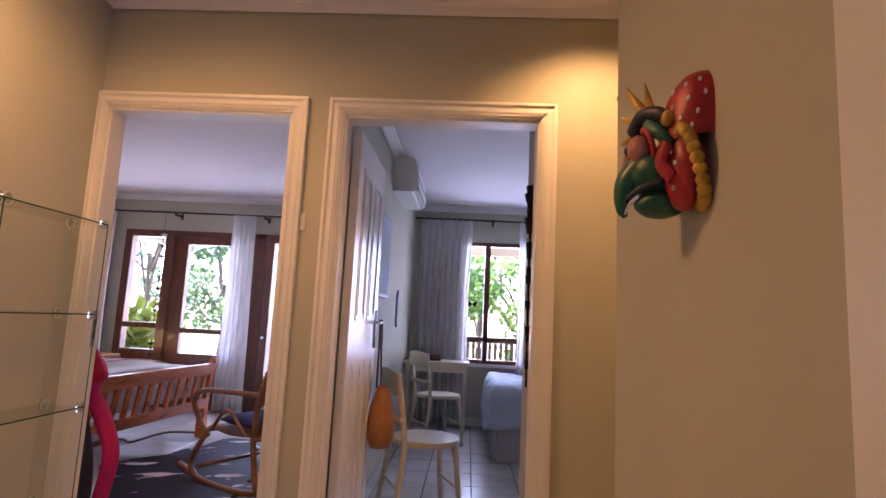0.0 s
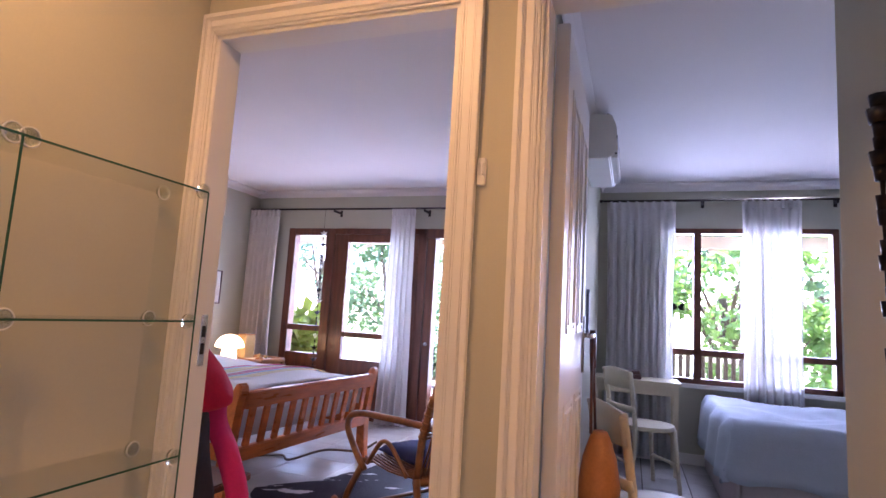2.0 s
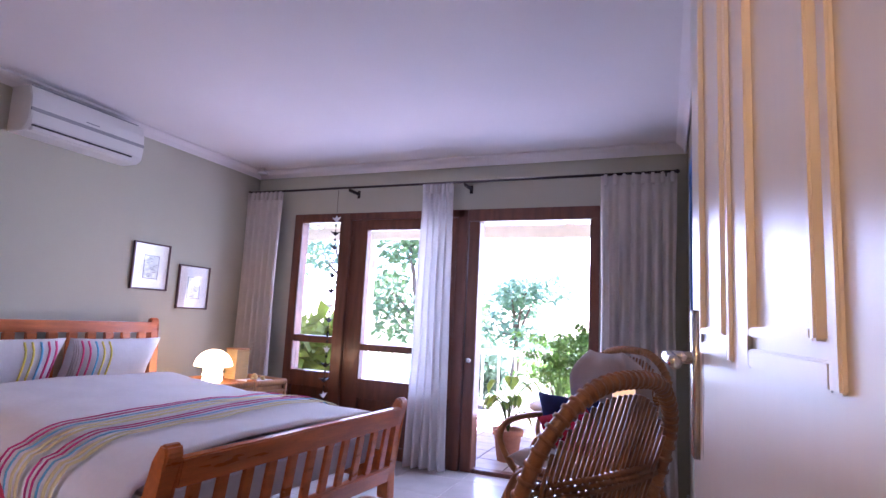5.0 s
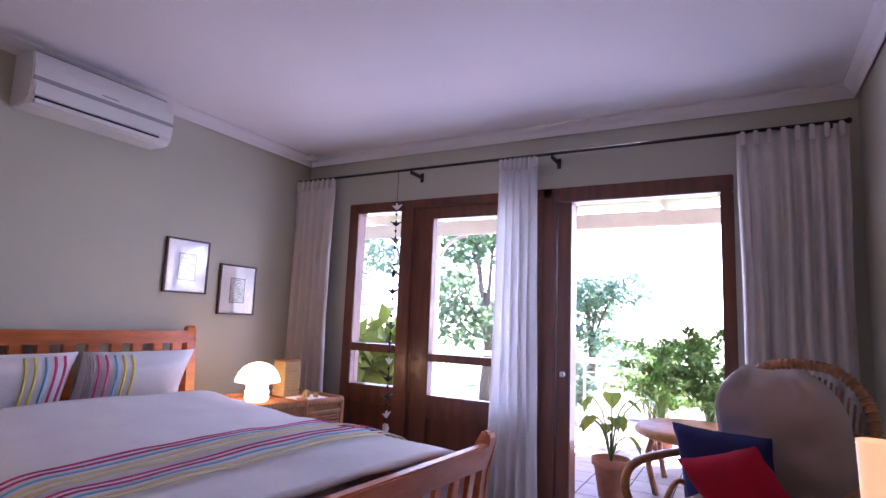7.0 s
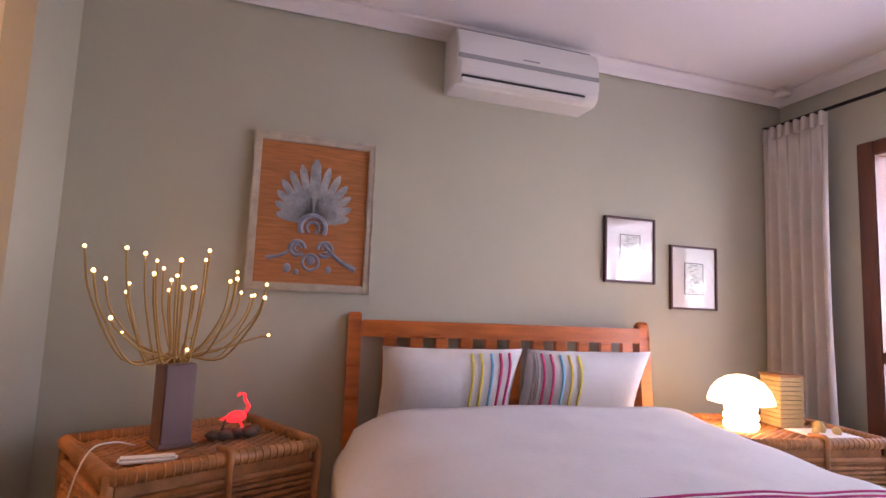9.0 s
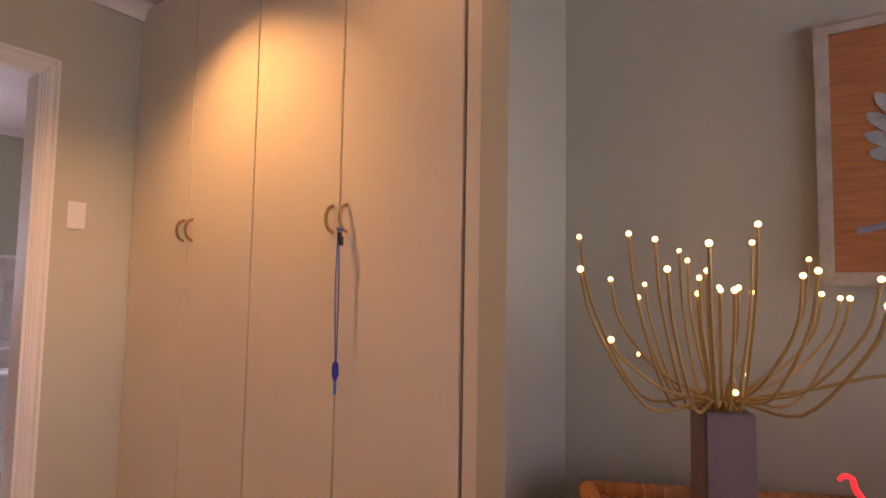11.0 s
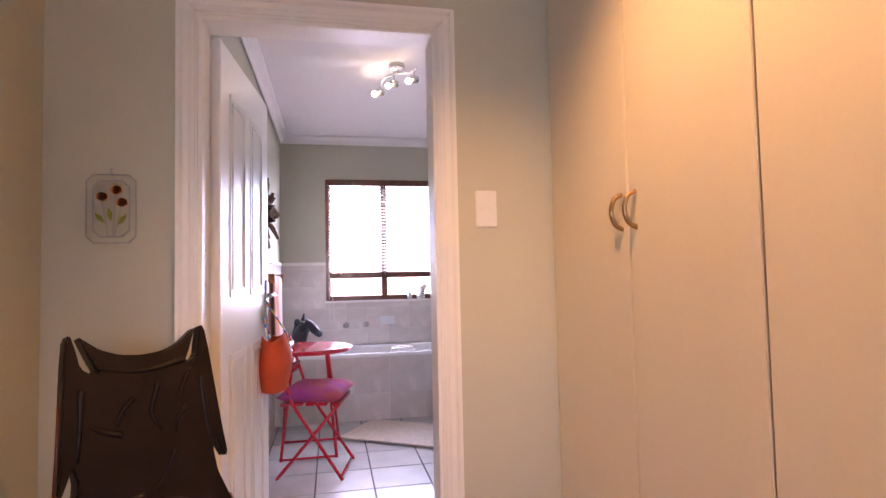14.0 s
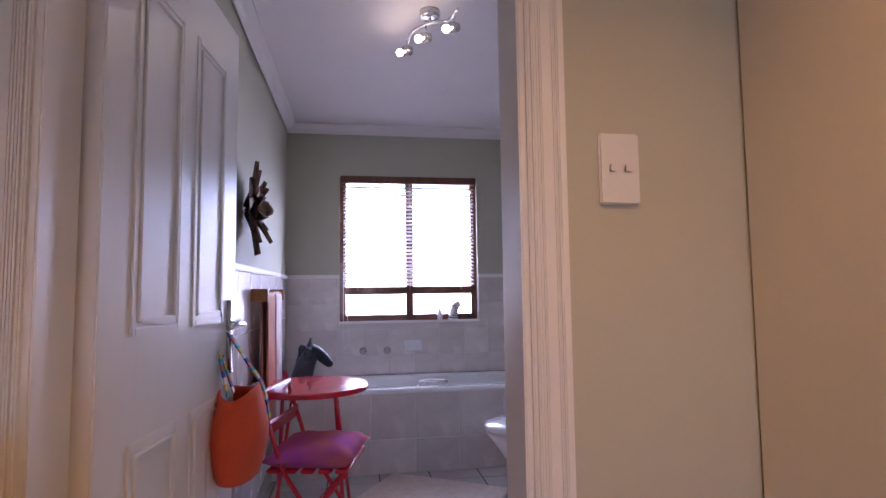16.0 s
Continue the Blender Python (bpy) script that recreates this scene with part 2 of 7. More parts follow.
MGRN = mat("mask_green_paint", (0.012, 0.105, 0.055), 0.35, vary=0.4, scale=18, bump=0.1)
MDRK = mat("mask_blue_black_paint", (0.02, 0.025, 0.05), 0.35)
MPNK = mat("mask_pink_paint", (0.50, 0.20, 0.14), 0.45)
LAMPW = glow("warm_lit_opal_glass", (1.0, 0.66, 0.26), 0.62)
LEDW = glow("warm_led", (1.0, 0.60, 0.14), 0.55)
TALLL = glow("dim_lit_paper_shade", (1.0, 0.58, 0.24), 0.08)
BULB = glow("lit_halogen_bulb", (1.0, 0.80, 0.50), 4.0)
FLAMR = glow("lit_red_plastic", (1.0, 0.03, 0.025), 0.11)


def kilim_material():
    m = mat("red_kilim", (0.24, 0.035, 0.016), 0.95, vary=0.35, scale=20, bump=0.4, fine=200)
    return m


KILIM, KILDK, KILOR = kilim_material(), mat("black_wool", (0.035, 0.02, 0.02), 0.95), mat("orange_wool", (0.32, 0.085, 0.025), 0.95)


def cowhide_material():
    m = mat("dark_cowhide", (0.03, 0.018, 0.02), 0.55, vary=0.5, scale=6, bump=0.3, fine=250)
    n, l = m.node_tree.nodes, m.node_tree.links
    tc, mp, no, rp = n.new("ShaderNodeTexCoord"), n.new("ShaderNodeMapping"), n.new("ShaderNodeTexNoise"), n.new("ShaderNodeValToRGB")
    mp.inputs["Scale"].default_value = (1.6, 4.0, 1)
    mp.inputs["Location"].default_value = (0.2, 0.7, 0)
    no.inputs["Scale"].default_value, no.inputs["Detail"].default_value = 1.5, 6
    rp.color_ramp.elements[0].position, rp.color_ramp.elements[1].position = 0.585, 0.60
    rp.color_ramp.elements[0].color, rp.color_ramp.elements[1].color = (0.018, 0.012, 0.02, 1), (0.62, 0.58, 0.56, 1)
    l.new(tc.outputs["Object"], mp.inputs[0])
    l.new(mp.outputs[0], no.inputs[0])
    l.new(no.outputs[0], rp.inputs[0])
    l.new(rp.outputs[0], n["Principled BSDF"].inputs["Base Color"])
    n["Principled BSDF"].inputs["Specular IOR Level"].default_value = 0.12
    return m


COW = cowhide_material()


# ---- mesh helpers ----
def box(bm, x0, y0, z0, x1, y1, z1, m=None):
    t = Matrix.LocRotScale(((x0 + x1) / 2, (y0 + y1) / 2, (z0 + z1) / 2), None, (abs(x1 - x0), abs(y1 - y0), abs(z1 - z0)))
    return bmesh.ops.create_cube(bm, size=1, matrix=(m @ t) if m else t)["verts"]


def tube(bm, pts, r, n=8, r1=None):
    pts = [Vector(p) for p in pts]
    rings, up = [], Vector((0.13, 0.21, 0.97))
    for i, p in enumerate(pts):
        d = (pts[min(i + 1, len(pts) - 1)] - pts[max(i - 1, 0)]).normalized()
        a = d.cross(up)
        a = d.cross(Vector((1, 0.1, 0))) if a.length < 0.1 else a
        a.normalize()
        b = d.cross(a)
        up = a.cross(d)
        k = r if r1 is None else r + (r1 - r) * i / (len(pts) - 1)
        rings.append([bm.verts.new(p + a * math.cos(2 * math.pi * j / n) * k + b * math.sin(2 * math.pi * j / n) * k) for j in range(n)])
    for u, v in zip(rings, rings[1:]):
        for j in range(n):
            bm.faces.new((u[j], u[(j + 1) % n], v[(j + 1) % n], v[j]))
    bm.faces.new(rings[0][::-1])
    bm.faces.new(rings[-1])


def smooth_path(ctrl, steps=8):
    pts = [Vector(c) for c in ctrl]
    ext = [2 * pts[0] - pts[1], *pts, 2 * pts[-1] - pts[-2]]
    out = []
    for i in range(1, len(ext) - 2):
        p0, p1, p2, p3 = ext[i - 1:i + 3]
        for s in range(steps):
            t = s / steps
            out.append(0.5 * (2 * p1 + (p2 - p0) * t + (2 * p0 - 5 * p1 + 4 * p2 - p3) * t * t + (3 * p1 - p0 - 3 * p2 + p3) * t ** 3))
    return out + [pts[-1]]


def lathe(bm, prof, n=24, at=(0, 0, 0)):
    rings = []
    for r, z in prof:
        rings.append([bm.verts.new((at[0] + max(r, 0.0005) * math.cos(2 * math.pi * j / n), at[1] + max(r, 0.0005) * math.sin(2 * math.pi * j / n), at[2] + z)) for j in range(n)])
    for u, v in zip(rings, rings[1:]):
        for j in range(n):
            bm.faces.new((u[j], u[(j + 1) % n], v[(j + 1) % n], v[j]))
    bm.faces.new(rings[0][::-1])
    bm.faces.new(rings[-1])


def plate(bm, outline, z0, z1, m=None):
    """An upright or flat slab from a 2D outline, with its thickness along local z."""
    lo = [bm.verts.new((x, y, z0)) for x, y in outline]
    hi = [bm.verts.new((x, y, z1)) for x, y in outline]
    k = len(lo)
    bm.faces.new(lo[::-1])
    bm.faces.new(hi)
    for i in range(k):
        bm.faces.new((lo[i], lo[(i + 1) % k], hi[(i + 1) % k], hi[i]))
    if m:
        bmesh.ops.transform(bm, matrix=m, verts=lo + hi)


def blob(bm, c, s, bumps=0.0, n=2, freq=6.0, m=None):
    vs = bmesh.ops.create_icosphere(bm, subdivisions=n, radius=1)["verts"]
    for v in vs:
        d = 1 + bumps * noise.noise(v.co * freq * 0.4 + Vector(c))
        v.co = Vector((v.co.x * s[0] * d, v.co.y * s[1] * d, v.co.z * s[2] * d))
        v.co = (m @ v.co if m else v.co) + Vector(c)


def pillow(bm, w, h, d, m, n=12, puff=0.55):
    grid = {}
    for side in (1, -1):
        for i in range(n + 1):
            for j in range(n + 1):
                u, v = 2 * i / n - 1, 2 * j / n - 1
                edge = i in (0, n) or j in (0, n)
                if side == -1 and edge:
                    grid[side, i, j] = grid[1, i, j]
                    continue
                k = ((1 - u ** 4) * (1 - v ** 4)) ** puff
                pin = 1 - 0.06 * (1 - abs(u)) * 0 - 0.05 * (u * u) * (1 - abs(v)) - 0.0
                co = Vector((u * w / 2 * (1 - 0.05 * (1 - v * v)), v * h / 2 * (1 - 0.05 * (1 - u * u)), side * d / 2 * k * pin + 0.008 * noise.noise(Vector((u * 3, v * 3, side)))))
                grid[side, i, j] = bm.verts.new(m @ co)
    for side in (1, -1):
        for i in range(n):
            for j in range(n):
                q = [grid[side, i, j], grid[side, i + 1, j], grid[side, i + 1, j + 1], grid[side, i, j + 1]]
                bm.faces.new(q if side == 1 else q[::-1])


SINGLE = {"post", "leg", "slat", "bracket", "finial", "clip", "bulb", "cane_rod", "rail", "side_rail", "baluster", "seat", "backrest", "strap", "petal", "pleat", "stripe", "bird", "shell", "ray", "rocker", "pane", "edge", "handle"}


def islands(bm):
    left, out = set(bm.verts), []
    while left:
        todo, found = [left.pop()], []
        while todo:
            v = todo.pop()
            found.append(v)
            for ed in v.link_edges:
                w = ed.other_vert(v)
                if w in left:
                    left.discard(w)
                    todo.append(w)
        out.append(found)
    return out


def obj(name, bm, material, parent=None, bevel=0.0, smooth=False, solid=0.0):
    if parent and name in SINGLE:
        groups = islands(bm)
        if 1 < len(groups) <= 60:
            order = {v: k for k, g in enumerate(groups) for v in g}
            parts = [bmesh.new() for _ in groups]
            made = {v: parts[order[v]].verts.new(v.co) for v in bm.verts}
            for f in bm.faces:
                parts[order[f.verts[0]]].faces.new([made[v] for v in f.verts])
            bm.free()
            for part_bm in parts[1:]:
                obj(name, part_bm, material, parent, bevel, smooth, solid)
            bm = parts[0]
    if bevel:
        bmesh.ops.bevel(bm, geom=bm.edges[:], offset=bevel, segments=2, affect="EDGES", clamp_overlap=True)
    bmesh.ops.recalc_face_normals(bm, faces=bm.faces[:])
    me = bpy.data.meshes.new(name)
    if smooth:
        for f in bm.faces:
            f.smooth = True
    bm.to_mesh(me)
    bm.free()
    me.materials.append(material)
    ob = new(name, me)
    if solid:
        md = ob.modifiers.new("thickness", "SOLIDIFY")
        md.thickness = solid
    ob.parent = parent
    return ob


def thing(name, m, label, category, group=""):
    e = new(name)
    e.matrix_world = m
    return tagged(e, label, category, group)


def boxes(name, material, parent, items, bevel=0.003):
    bm = bmesh.new()
    for it in items:
        box(bm, *it)
    return obj(name, bm, material, parent, bevel)


def structure(name, material, items, bevel=0.0, label=""):
    return tagged(boxes(name, material, None, items, bevel), label=label, kind="structure")


def wall_items(axis, a0, a1, b0, b1, holes, h):
    cur, out = a0, []

    def put(u0, u1, z0, z1):
        out.append((u0, b0, z0, u1, b1, z1) if axis == "x" else (b0, u0, z0, b1, u1, z1))
    for u0, u1, z0, z1 in holes:
        put(cur, u0, 0, h)
        put(u0, u1, z1, h)
        if z0 > 0:
            put(u0, u1, 0, z0)
        cur = u1
    put(cur, a1, 0, h)
    return out


# ---- large structure ----
H = 2.62
HC = 2.5
XH, YW, YD, YB = -4.29, 6.25, 2.2, 0.37
YBB, XBL = -3.2, -2.63
structure("wall_hall_end", PAINT, wall_items("x", -2.27, 2.6, YD, YD + 0.10, [(-1.325, -0.485, 0, 2.03), (-0.25, 0.605, 0, 2.03)], H))
structure("wall_window", PAINT, wall_items("x", XH - 0.15, 2.6, YW, YW + 0.2, [(-3.83, -1.06, 0, 2.065), (0.24, 1.62, 0.69, 2.08)], H + 0.1))
structure("wall_head", PAINT, [(XH - 0.15, 2.45, 0, XH, YW, H + 0.1)])
structure("wall_partition", PAINT, [(-0.46, YD + 0.10, 0, -0.33, YW, H)])
structure("wall_return", PAINT, [(XH - 0.15, 2.36, 0, -3.868, 2.45, H)])
structure("wall_hall_left", PAINT, [(-1.54, -2.0, 0, -1.372, YD, H)])
structure("wall_dressing", PAINT, [(-2.27, YB, 0, -2.15, YD, H)])
structure("wall_bath_door", PAINT, wall_items("x", -4.6, -2.15, YB - 0.12, YB, [(-3.46, -2.70, 0, 2.03)], H + 0.1))
structure("wall_mask", PAINT, [(0.73, 0.47, 0, 0.85, 1.43, H), (0.85, 1.31, 0, 2.6, 1.43, H)])
# Doorway has no leaf, so the added fill lamp can shine through.
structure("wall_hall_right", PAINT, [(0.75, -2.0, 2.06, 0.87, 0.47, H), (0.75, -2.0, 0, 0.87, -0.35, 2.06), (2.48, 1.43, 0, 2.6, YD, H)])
structure("wall_hall_back", PAINT, [(-1.52, -2.1, 0, 2.6, -2.0, H), (1.2, -2.0, 0, 1.3, 1.31, H)])
structure("wall_room_two_right", PAINT, [(2.5, YD + 0.10, 0, 2.6, YW, H), (0.64, YD + 0.10, 0, 1.3, 3.0, H)])
structure("wall_cupboard_back", PAINT, [(-4.6, YB, 0, -4.5, 2.45, H)])
structure("wall_bathroom_back", PAINT, wall_items("x", -5.2, XBL + 0.1, YBB - 0.2, YBB, [(-4.18, -3.05, 0.97, 2.15)], 2.7))
structure("wall_bathroom_side", PAINT, [(XBL, YBB, 0, XBL + 0.12, YB - 0.12, 2.7)])
structure("wall_bathroom_far", PAINT, [(-5.2, YBB, 0, -5.08, YB - 0.12, 2.7), (-5.08, YB - 0.22, 0, -4.6, YB - 0.12, 2.7)])


def ceiling(name, x0, y0, x1, y1, z):
    bm = bmesh.new()
    box(bm, x0, y0, z, x1, y1, z + 0.1)
    c = 0.075
    for a in range(4):
        prof = [(0, 0), (0.012, -c), (0.02, -c), (0.035, -c * 0.55), (c * 0.62, -0.03), (c, -0.014), (c, 0)]
        ends = [((x0, y0), (x1, y0), (0, 1)), ((x1, y0), (x1, y1), (-1, 0)), ((x1, y1), (x0, y1), (0, -1)), ((x0, y1), (x0, y0), (1, 0))][a]
        rows = []
        for ex, ey in ends[:2]:
            rows.append([bm.verts.new((ex + ends[2][0] * d, ey + ends[2][1] * d, z + h - 0.0005)) for d, h in prof])
        for i in range(len(prof) - 1):
            bm.faces.new((rows[0][i], rows[1][i], rows[1][i + 1], rows[0][i + 1]))
    tagged(obj(name, bm, CEIL), kind="structure")


ceiling("ceiling_bedroom", XH, YD + 0.10, -0.46, YW, HC)
ceiling("ceiling_room_two", -0.33, YD + 0.10, 2.5, YW, HC)
ceiling("ceiling_hall", -1.372, -2.0, 2.48, YD, 2.575)
ceiling("ceiling_dressing", -4.5, YB, -2.27, YD + 0.098, HC + 0.002)
ceiling("ceiling_bathroom", -5.08, YBB, XBL, YB - 0.12, 2.56)
structure("wall_top_closing", CEIL, [(-4.6, YB - 0.12, H + 0.09, 2.6, YD + 0.1, H + 0.12)])


def door_frame(name, x0, x1, y0, y1, front, left=1.0, right=1.0, hinge=0.012):
    """White moulded architrave on the face at y = front and a lining through the wall; left and right scale the side widths."""
    s = -1 if front < (y0 + y1) / 2 else 1
    items = [(x0 - 0.012, y0, 0, x0 + 0.012, y1, 2.03), (x1 - hinge, y0, 0, x1 + 0.012, y1, 2.03), (x0 - 0.012, y0, 2.018, x1 + 0.012, y1, 2.042)]
    bands = ((0.0, 0.009, 0.012), (0.009, 0.016, 0.018), (0.016, 0.024, 0.0155), (0.024, 0.048, 0.019), (0.048, 0.054, 0.022), (0.054, 0.070, 0.026))
    for d0, d1, t in bands:
        f0, f1 = sorted((front, front + s * t))
        items += [(x0 - d1 * left, f0, 0, x0 - d0 * left, f1, 2.03 + d1), (x1 + d0 * right, f0, 0, x1 + d1 * right, f1, 2.03 + d1), (x0 - d0 * left, f0, 2.03 + d0, x1 + d0 * right, f1, 2.03 + d1)]
    tagged(boxes(name, TRIM, None, items, 0.0025), kind="structure")


door_frame("trim_bedroom_door", -1.325, -0.485, YD - 0.001, YD + 0.101, YD, left=0.66)
door_frame("trim_room_two_door", -0.25, 0.605, YD - 0.001, YD + 0.101, YD)
door_frame("trim_bathroom_door", -3.46, -2.70, YB - 0.121, YB + 0.001, YB, left=0.9, right=0.86)
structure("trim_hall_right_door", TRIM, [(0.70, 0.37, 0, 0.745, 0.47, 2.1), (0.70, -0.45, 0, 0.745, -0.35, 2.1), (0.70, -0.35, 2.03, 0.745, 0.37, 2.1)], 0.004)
structure("baseboard", TRIM, [(-0.33, YW - 0.02, 0, 2.5, YW, 0.09), (XH, YW - 0.02, 0, -3.85, YW, 0.09), (-0.48, YD + 0.9, 0, -0.46, YW, 0.09), (-3.54, YB, 0, -3.88, YB + 0.018, 0.09), (-2.635, YB, 0, -2.27, YB + 0.018, 0.09)], 0.004)


def door_leaf(name, m, sign, label):
    """Moulded six-panel leaf: hinge at the origin, 0.74 long along +y, faces along x; sign picks the panelled side's handle."""
    e = thing(name, m, label, "door")
    boxes("leaf", DOORW, e, [(-0.02, 0.0, 0.008, 0.02, 0.74, 2.015)], 0.003)
    bm = bmesh.new()
    for sx in (1, -1):
        for y0, y1 in ((0.11, 0.335), (0.405, 0.63)):
            for z0, z1 in ((1.13, 1.86), (0.14, 0.93)):
                for k, (w, t) in enumerate(((0.016, 0.004), (0.008, 0.007))):
                    o = k * 0.026
                    a0, a1, b0, b1 = y0 + o, y1 - o, z0 + o, z1 - o
                    xa, xb = sorted((sx * 0.0195, sx * (0.02 + t)))
                    box(bm, xa, a0, b0, xb, a0 + w, b1)
                    box(bm, xa, a1 - w, b0, xb, a1, b1)
                    box(bm, xa, a0 + w, b0, xb, a1 - w, b0 + w)
                    box(bm, xa, a0 + w, b1 - w, xb, a1 - w, b1)
    obj("moulding", bm, DOORW, e, 0.0015)
    bm = bmesh.new()
    for sx in (1, -1):
        xa, xb = sorted((sx * 0.02, sx * 0.028))
        box(bm, xa, 0.665, 0.98, xb, 0.705, 1.19)
        tube(bm, [(sx * 0.022, 0.685, 1.12), (sx * 0.06, 0.685, 1.12)], 0.009, 10)
        tube(bm, smooth_path([(sx * 0.06, 0.69, 1.12), (sx * 0.064, 0.63, 1.122), (sx * 0.06, 0.575, 1.117)], 5), 0.009, 10)
    obj("handle", bm, CHROME, e, 0, True)
    return e


door_leaf("door", pose(-0.492, YD + 0.106, 0, 0, 0, 4), 1, "open white moulded panel door with chrome lever handle")
door_leaf("door", pose(-0.22, YD + 0.14, 0, 0, 0, 0), 1, "open white panel door with bag on its handle")
door_leaf("door", pose(-2.722, YB - 0.13, 0, 0, 0, 174.5), 1, "open glossy white bathroom panel door")

# window wall joinery
FY0, FY1 = YW - 0.012, YW + 0.10
structure("window_1", MAHOG, [(-3.83, FY0, 0, -3.74, FY1, 2.065), (-3.74, FY0, 1.985, -3.30, FY1, 2.065), (-3.74, FY0, 0.90, -3.33, FY1, 0.96), (-3.74, FY0, 0.52, -3.33, FY1, 0.65),
                              (-3.74, FY0 + 0.03, 0, -3.33, FY1 - 0.03, 0.52), (-3.33, FY0, 0, -3.22, FY1, 2.065)], 0.006)
structure("door_1", MAHOG, [(-3.215, FY0 + 0.02, 0, -3.05, FY1 - 0.02, 2.0), (-3.05, FY0 + 0.02, 1.91, -2.33, FY1 - 0.02, 2.0), (-3.05, FY0 + 0.02, 0.86, -2.33, FY1 - 0.02, 0.915), (-3.05, FY0 + 0.02, 0.46, -2.33, FY1 - 0.02, 0.62),
                            (-3.05, FY0 + 0.045, 0.10, -2.33, FY1 - 0.045, 0.46), (-3.05, FY0 + 0.02, 0.0, -2.33, FY1 - 0.02, 0.10), (-2.33, FY0 + 0.02, 0, -2.20, FY1 - 0.02, 2.0), (-3.22, FY0, 2.0, -2.13, FY1, 2.065),
                            (-3.20, FY0 + 0.012, 0.3, -3.19, FY0 + 0.02, 1.95)], 0.006)
structure("door_2", MAHOG, [(-2.195, FY0, 0, -2.10, FY1, 2.065), (-2.095, FY0 + 0.02, 0.0, -2.005, FY1 + 0.05, 1.97), (-2.10, FY0, 1.965, -1.06, FY1, 2.065), (-1.13, FY0, 0, -1.06, FY1, 1.965), (-2.005, FY0 + 0.02, 0, -1.13, FY1, 0.03)], 0.006)
structure("glass_panes", GLASS, [(-3.74, YW + 0.04, 0.65, -3.33, YW + 0.046, 0.90), (-3.74, YW + 0.04, 0.96, -3.33, YW + 0.046, 1.985), (-3.05, YW + 0.04, 0.62, -2.33, YW + 0.046, 0.86), (-3.05, YW + 0.04, 0.915, -2.33, YW + 0.046, 1.91)]).visible_shadow = False
bm = bmesh.new()
tube(bm, [(-2.05, FY0 + 0.02, 0.85), (-2.05, FY0 - 0.012, 0.85)], 0.020, 14)
tagged(obj("door_knob", bm, CHROME, None, 0, True), "small round chrome door lock on dark frame", "lock")
structure("window_2", MAHOG, [(0.24, FY0, 0.69, 0.285, FY1, 2.08), (0.285, FY0, 2.035, 1.62, FY1, 2.08), (0.285, FY0, 0.69, 1.62, FY1, 0.735), (0.285, FY0, 0.94, 1.575, FY1, 0.99), (1.575, FY0, 0.69, 1.62, FY1, 2.08),
                              (0.50, FY0, 0.735, 0.56, FY1, 2.035), (1.0, FY0, 0.735, 1.06, FY1, 2.035)], 0.005)
structure("glass_panes_two", GLASS, [(0.285, YW + 0.04, 0.735, 0.5, YW + 0.046, 2.035), (0.56, YW + 0.04, 0.735, 1.0, YW + 0.046, 2.035), (1.06, YW + 0.04, 0.735, 1.575, YW + 0.046, 2.035)]).visible_shadow = False
structure("window_sill_two", TRIM, [(0.18, YW - 0.05, 0.655, 1.68, YW + 0.01, 0.69)], 0.004)
structure("window_3", MAHOG, [(-4.18, YBB - 0.10, 0.97, -4.13, YBB - 0.04, 2.15), (-3.10, YBB - 0.10, 0.97, -3.05, YBB - 0.04, 2.15), (-4.13, YBB - 0.10, 0.97, -3.10, YBB - 0.04, 1.02), (-4.13, YBB - 0.10, 2.1, -3.10, YBB - 0.04, 2.15),
                              (-3.645, YBB - 0.10, 1.02, -3.585, YBB - 0.04, 2.1), (-4.13, YBB - 0.10, 1.185, -3.645, YBB - 0.04, 1.22), (-3.585, YBB - 0.10, 1.185, -3.10, YBB - 0.04, 1.22)], 0.004)
structure("window_sill_three", TRIM, [(-4.19, YBB - 0.04, 0.955, -3.04, YBB + 0.012, 0.972)], 0.003)
structure("glass_panes_three", GLASS, [(-4.13, YBB - 0.075, 1.02, -3.645, YBB - 0.07, 2.1), (-3.585, YBB - 0.075, 1.02, -3.10, YBB - 0.07, 2.1)]).visible_shadow = False
# cupboards in the dressing space
cup = structure("built_in_cupboards", CUPB, [(-4.5, YB + 0.002, 0, -3.925, 2.305, HC - 0.001), (-3.925, 2.312, 0, -3.899, 2.40, HC - 0.001)])
for i, y in enumerate((2.30, 1.80, 1.32, 0.87)):
    y1 = y - 0.003
    d = tagged(boxes("door", CUPB, cup, [(-3.922, (1.803, 1.323, 0.873, YB + 0.006)[i], 0.05, -3.90, y1, HC - 0.015)], 0.002), "tall plain cream cupboard door")
    yh = (1.835, 0, 0.905, 0)[i] if i % 2 == 0 else y - 0.033
    bm = bmesh.new()
    tube(bm, smooth_path([(-3.905, yh, 1.40), (-3.878, yh, 1.385), (-3.868, yh, 1.352), (-3.878, yh, 1.318), (-3.905, yh, 1.303)], 5), 0.0065, 8)
    obj("handle", bm, BRONZE, d, 0, True)
# Dark sheet behind the doors: the gaps' shade, put into the colour.
structure("cupboard_gap_shade", GAPSHADE, [(-3.9245, YB + 0.004, 0.05, -3.923, 2.312, HC - 0.01)]).location.x = 0.03
cup.location.x = 0.03
structure("bathroom_dado_cap", TRIM, [(-5.08, YBB, 1.315, -4.18, YBB + 0.022, 1.345), (-3.05, YBB, 1.315, XBL - 0.02, YBB + 0.022, 1.345), (XBL - 0.02, YBB, 1.315, XBL, YB - 0.125, 1.345)], 0.006)


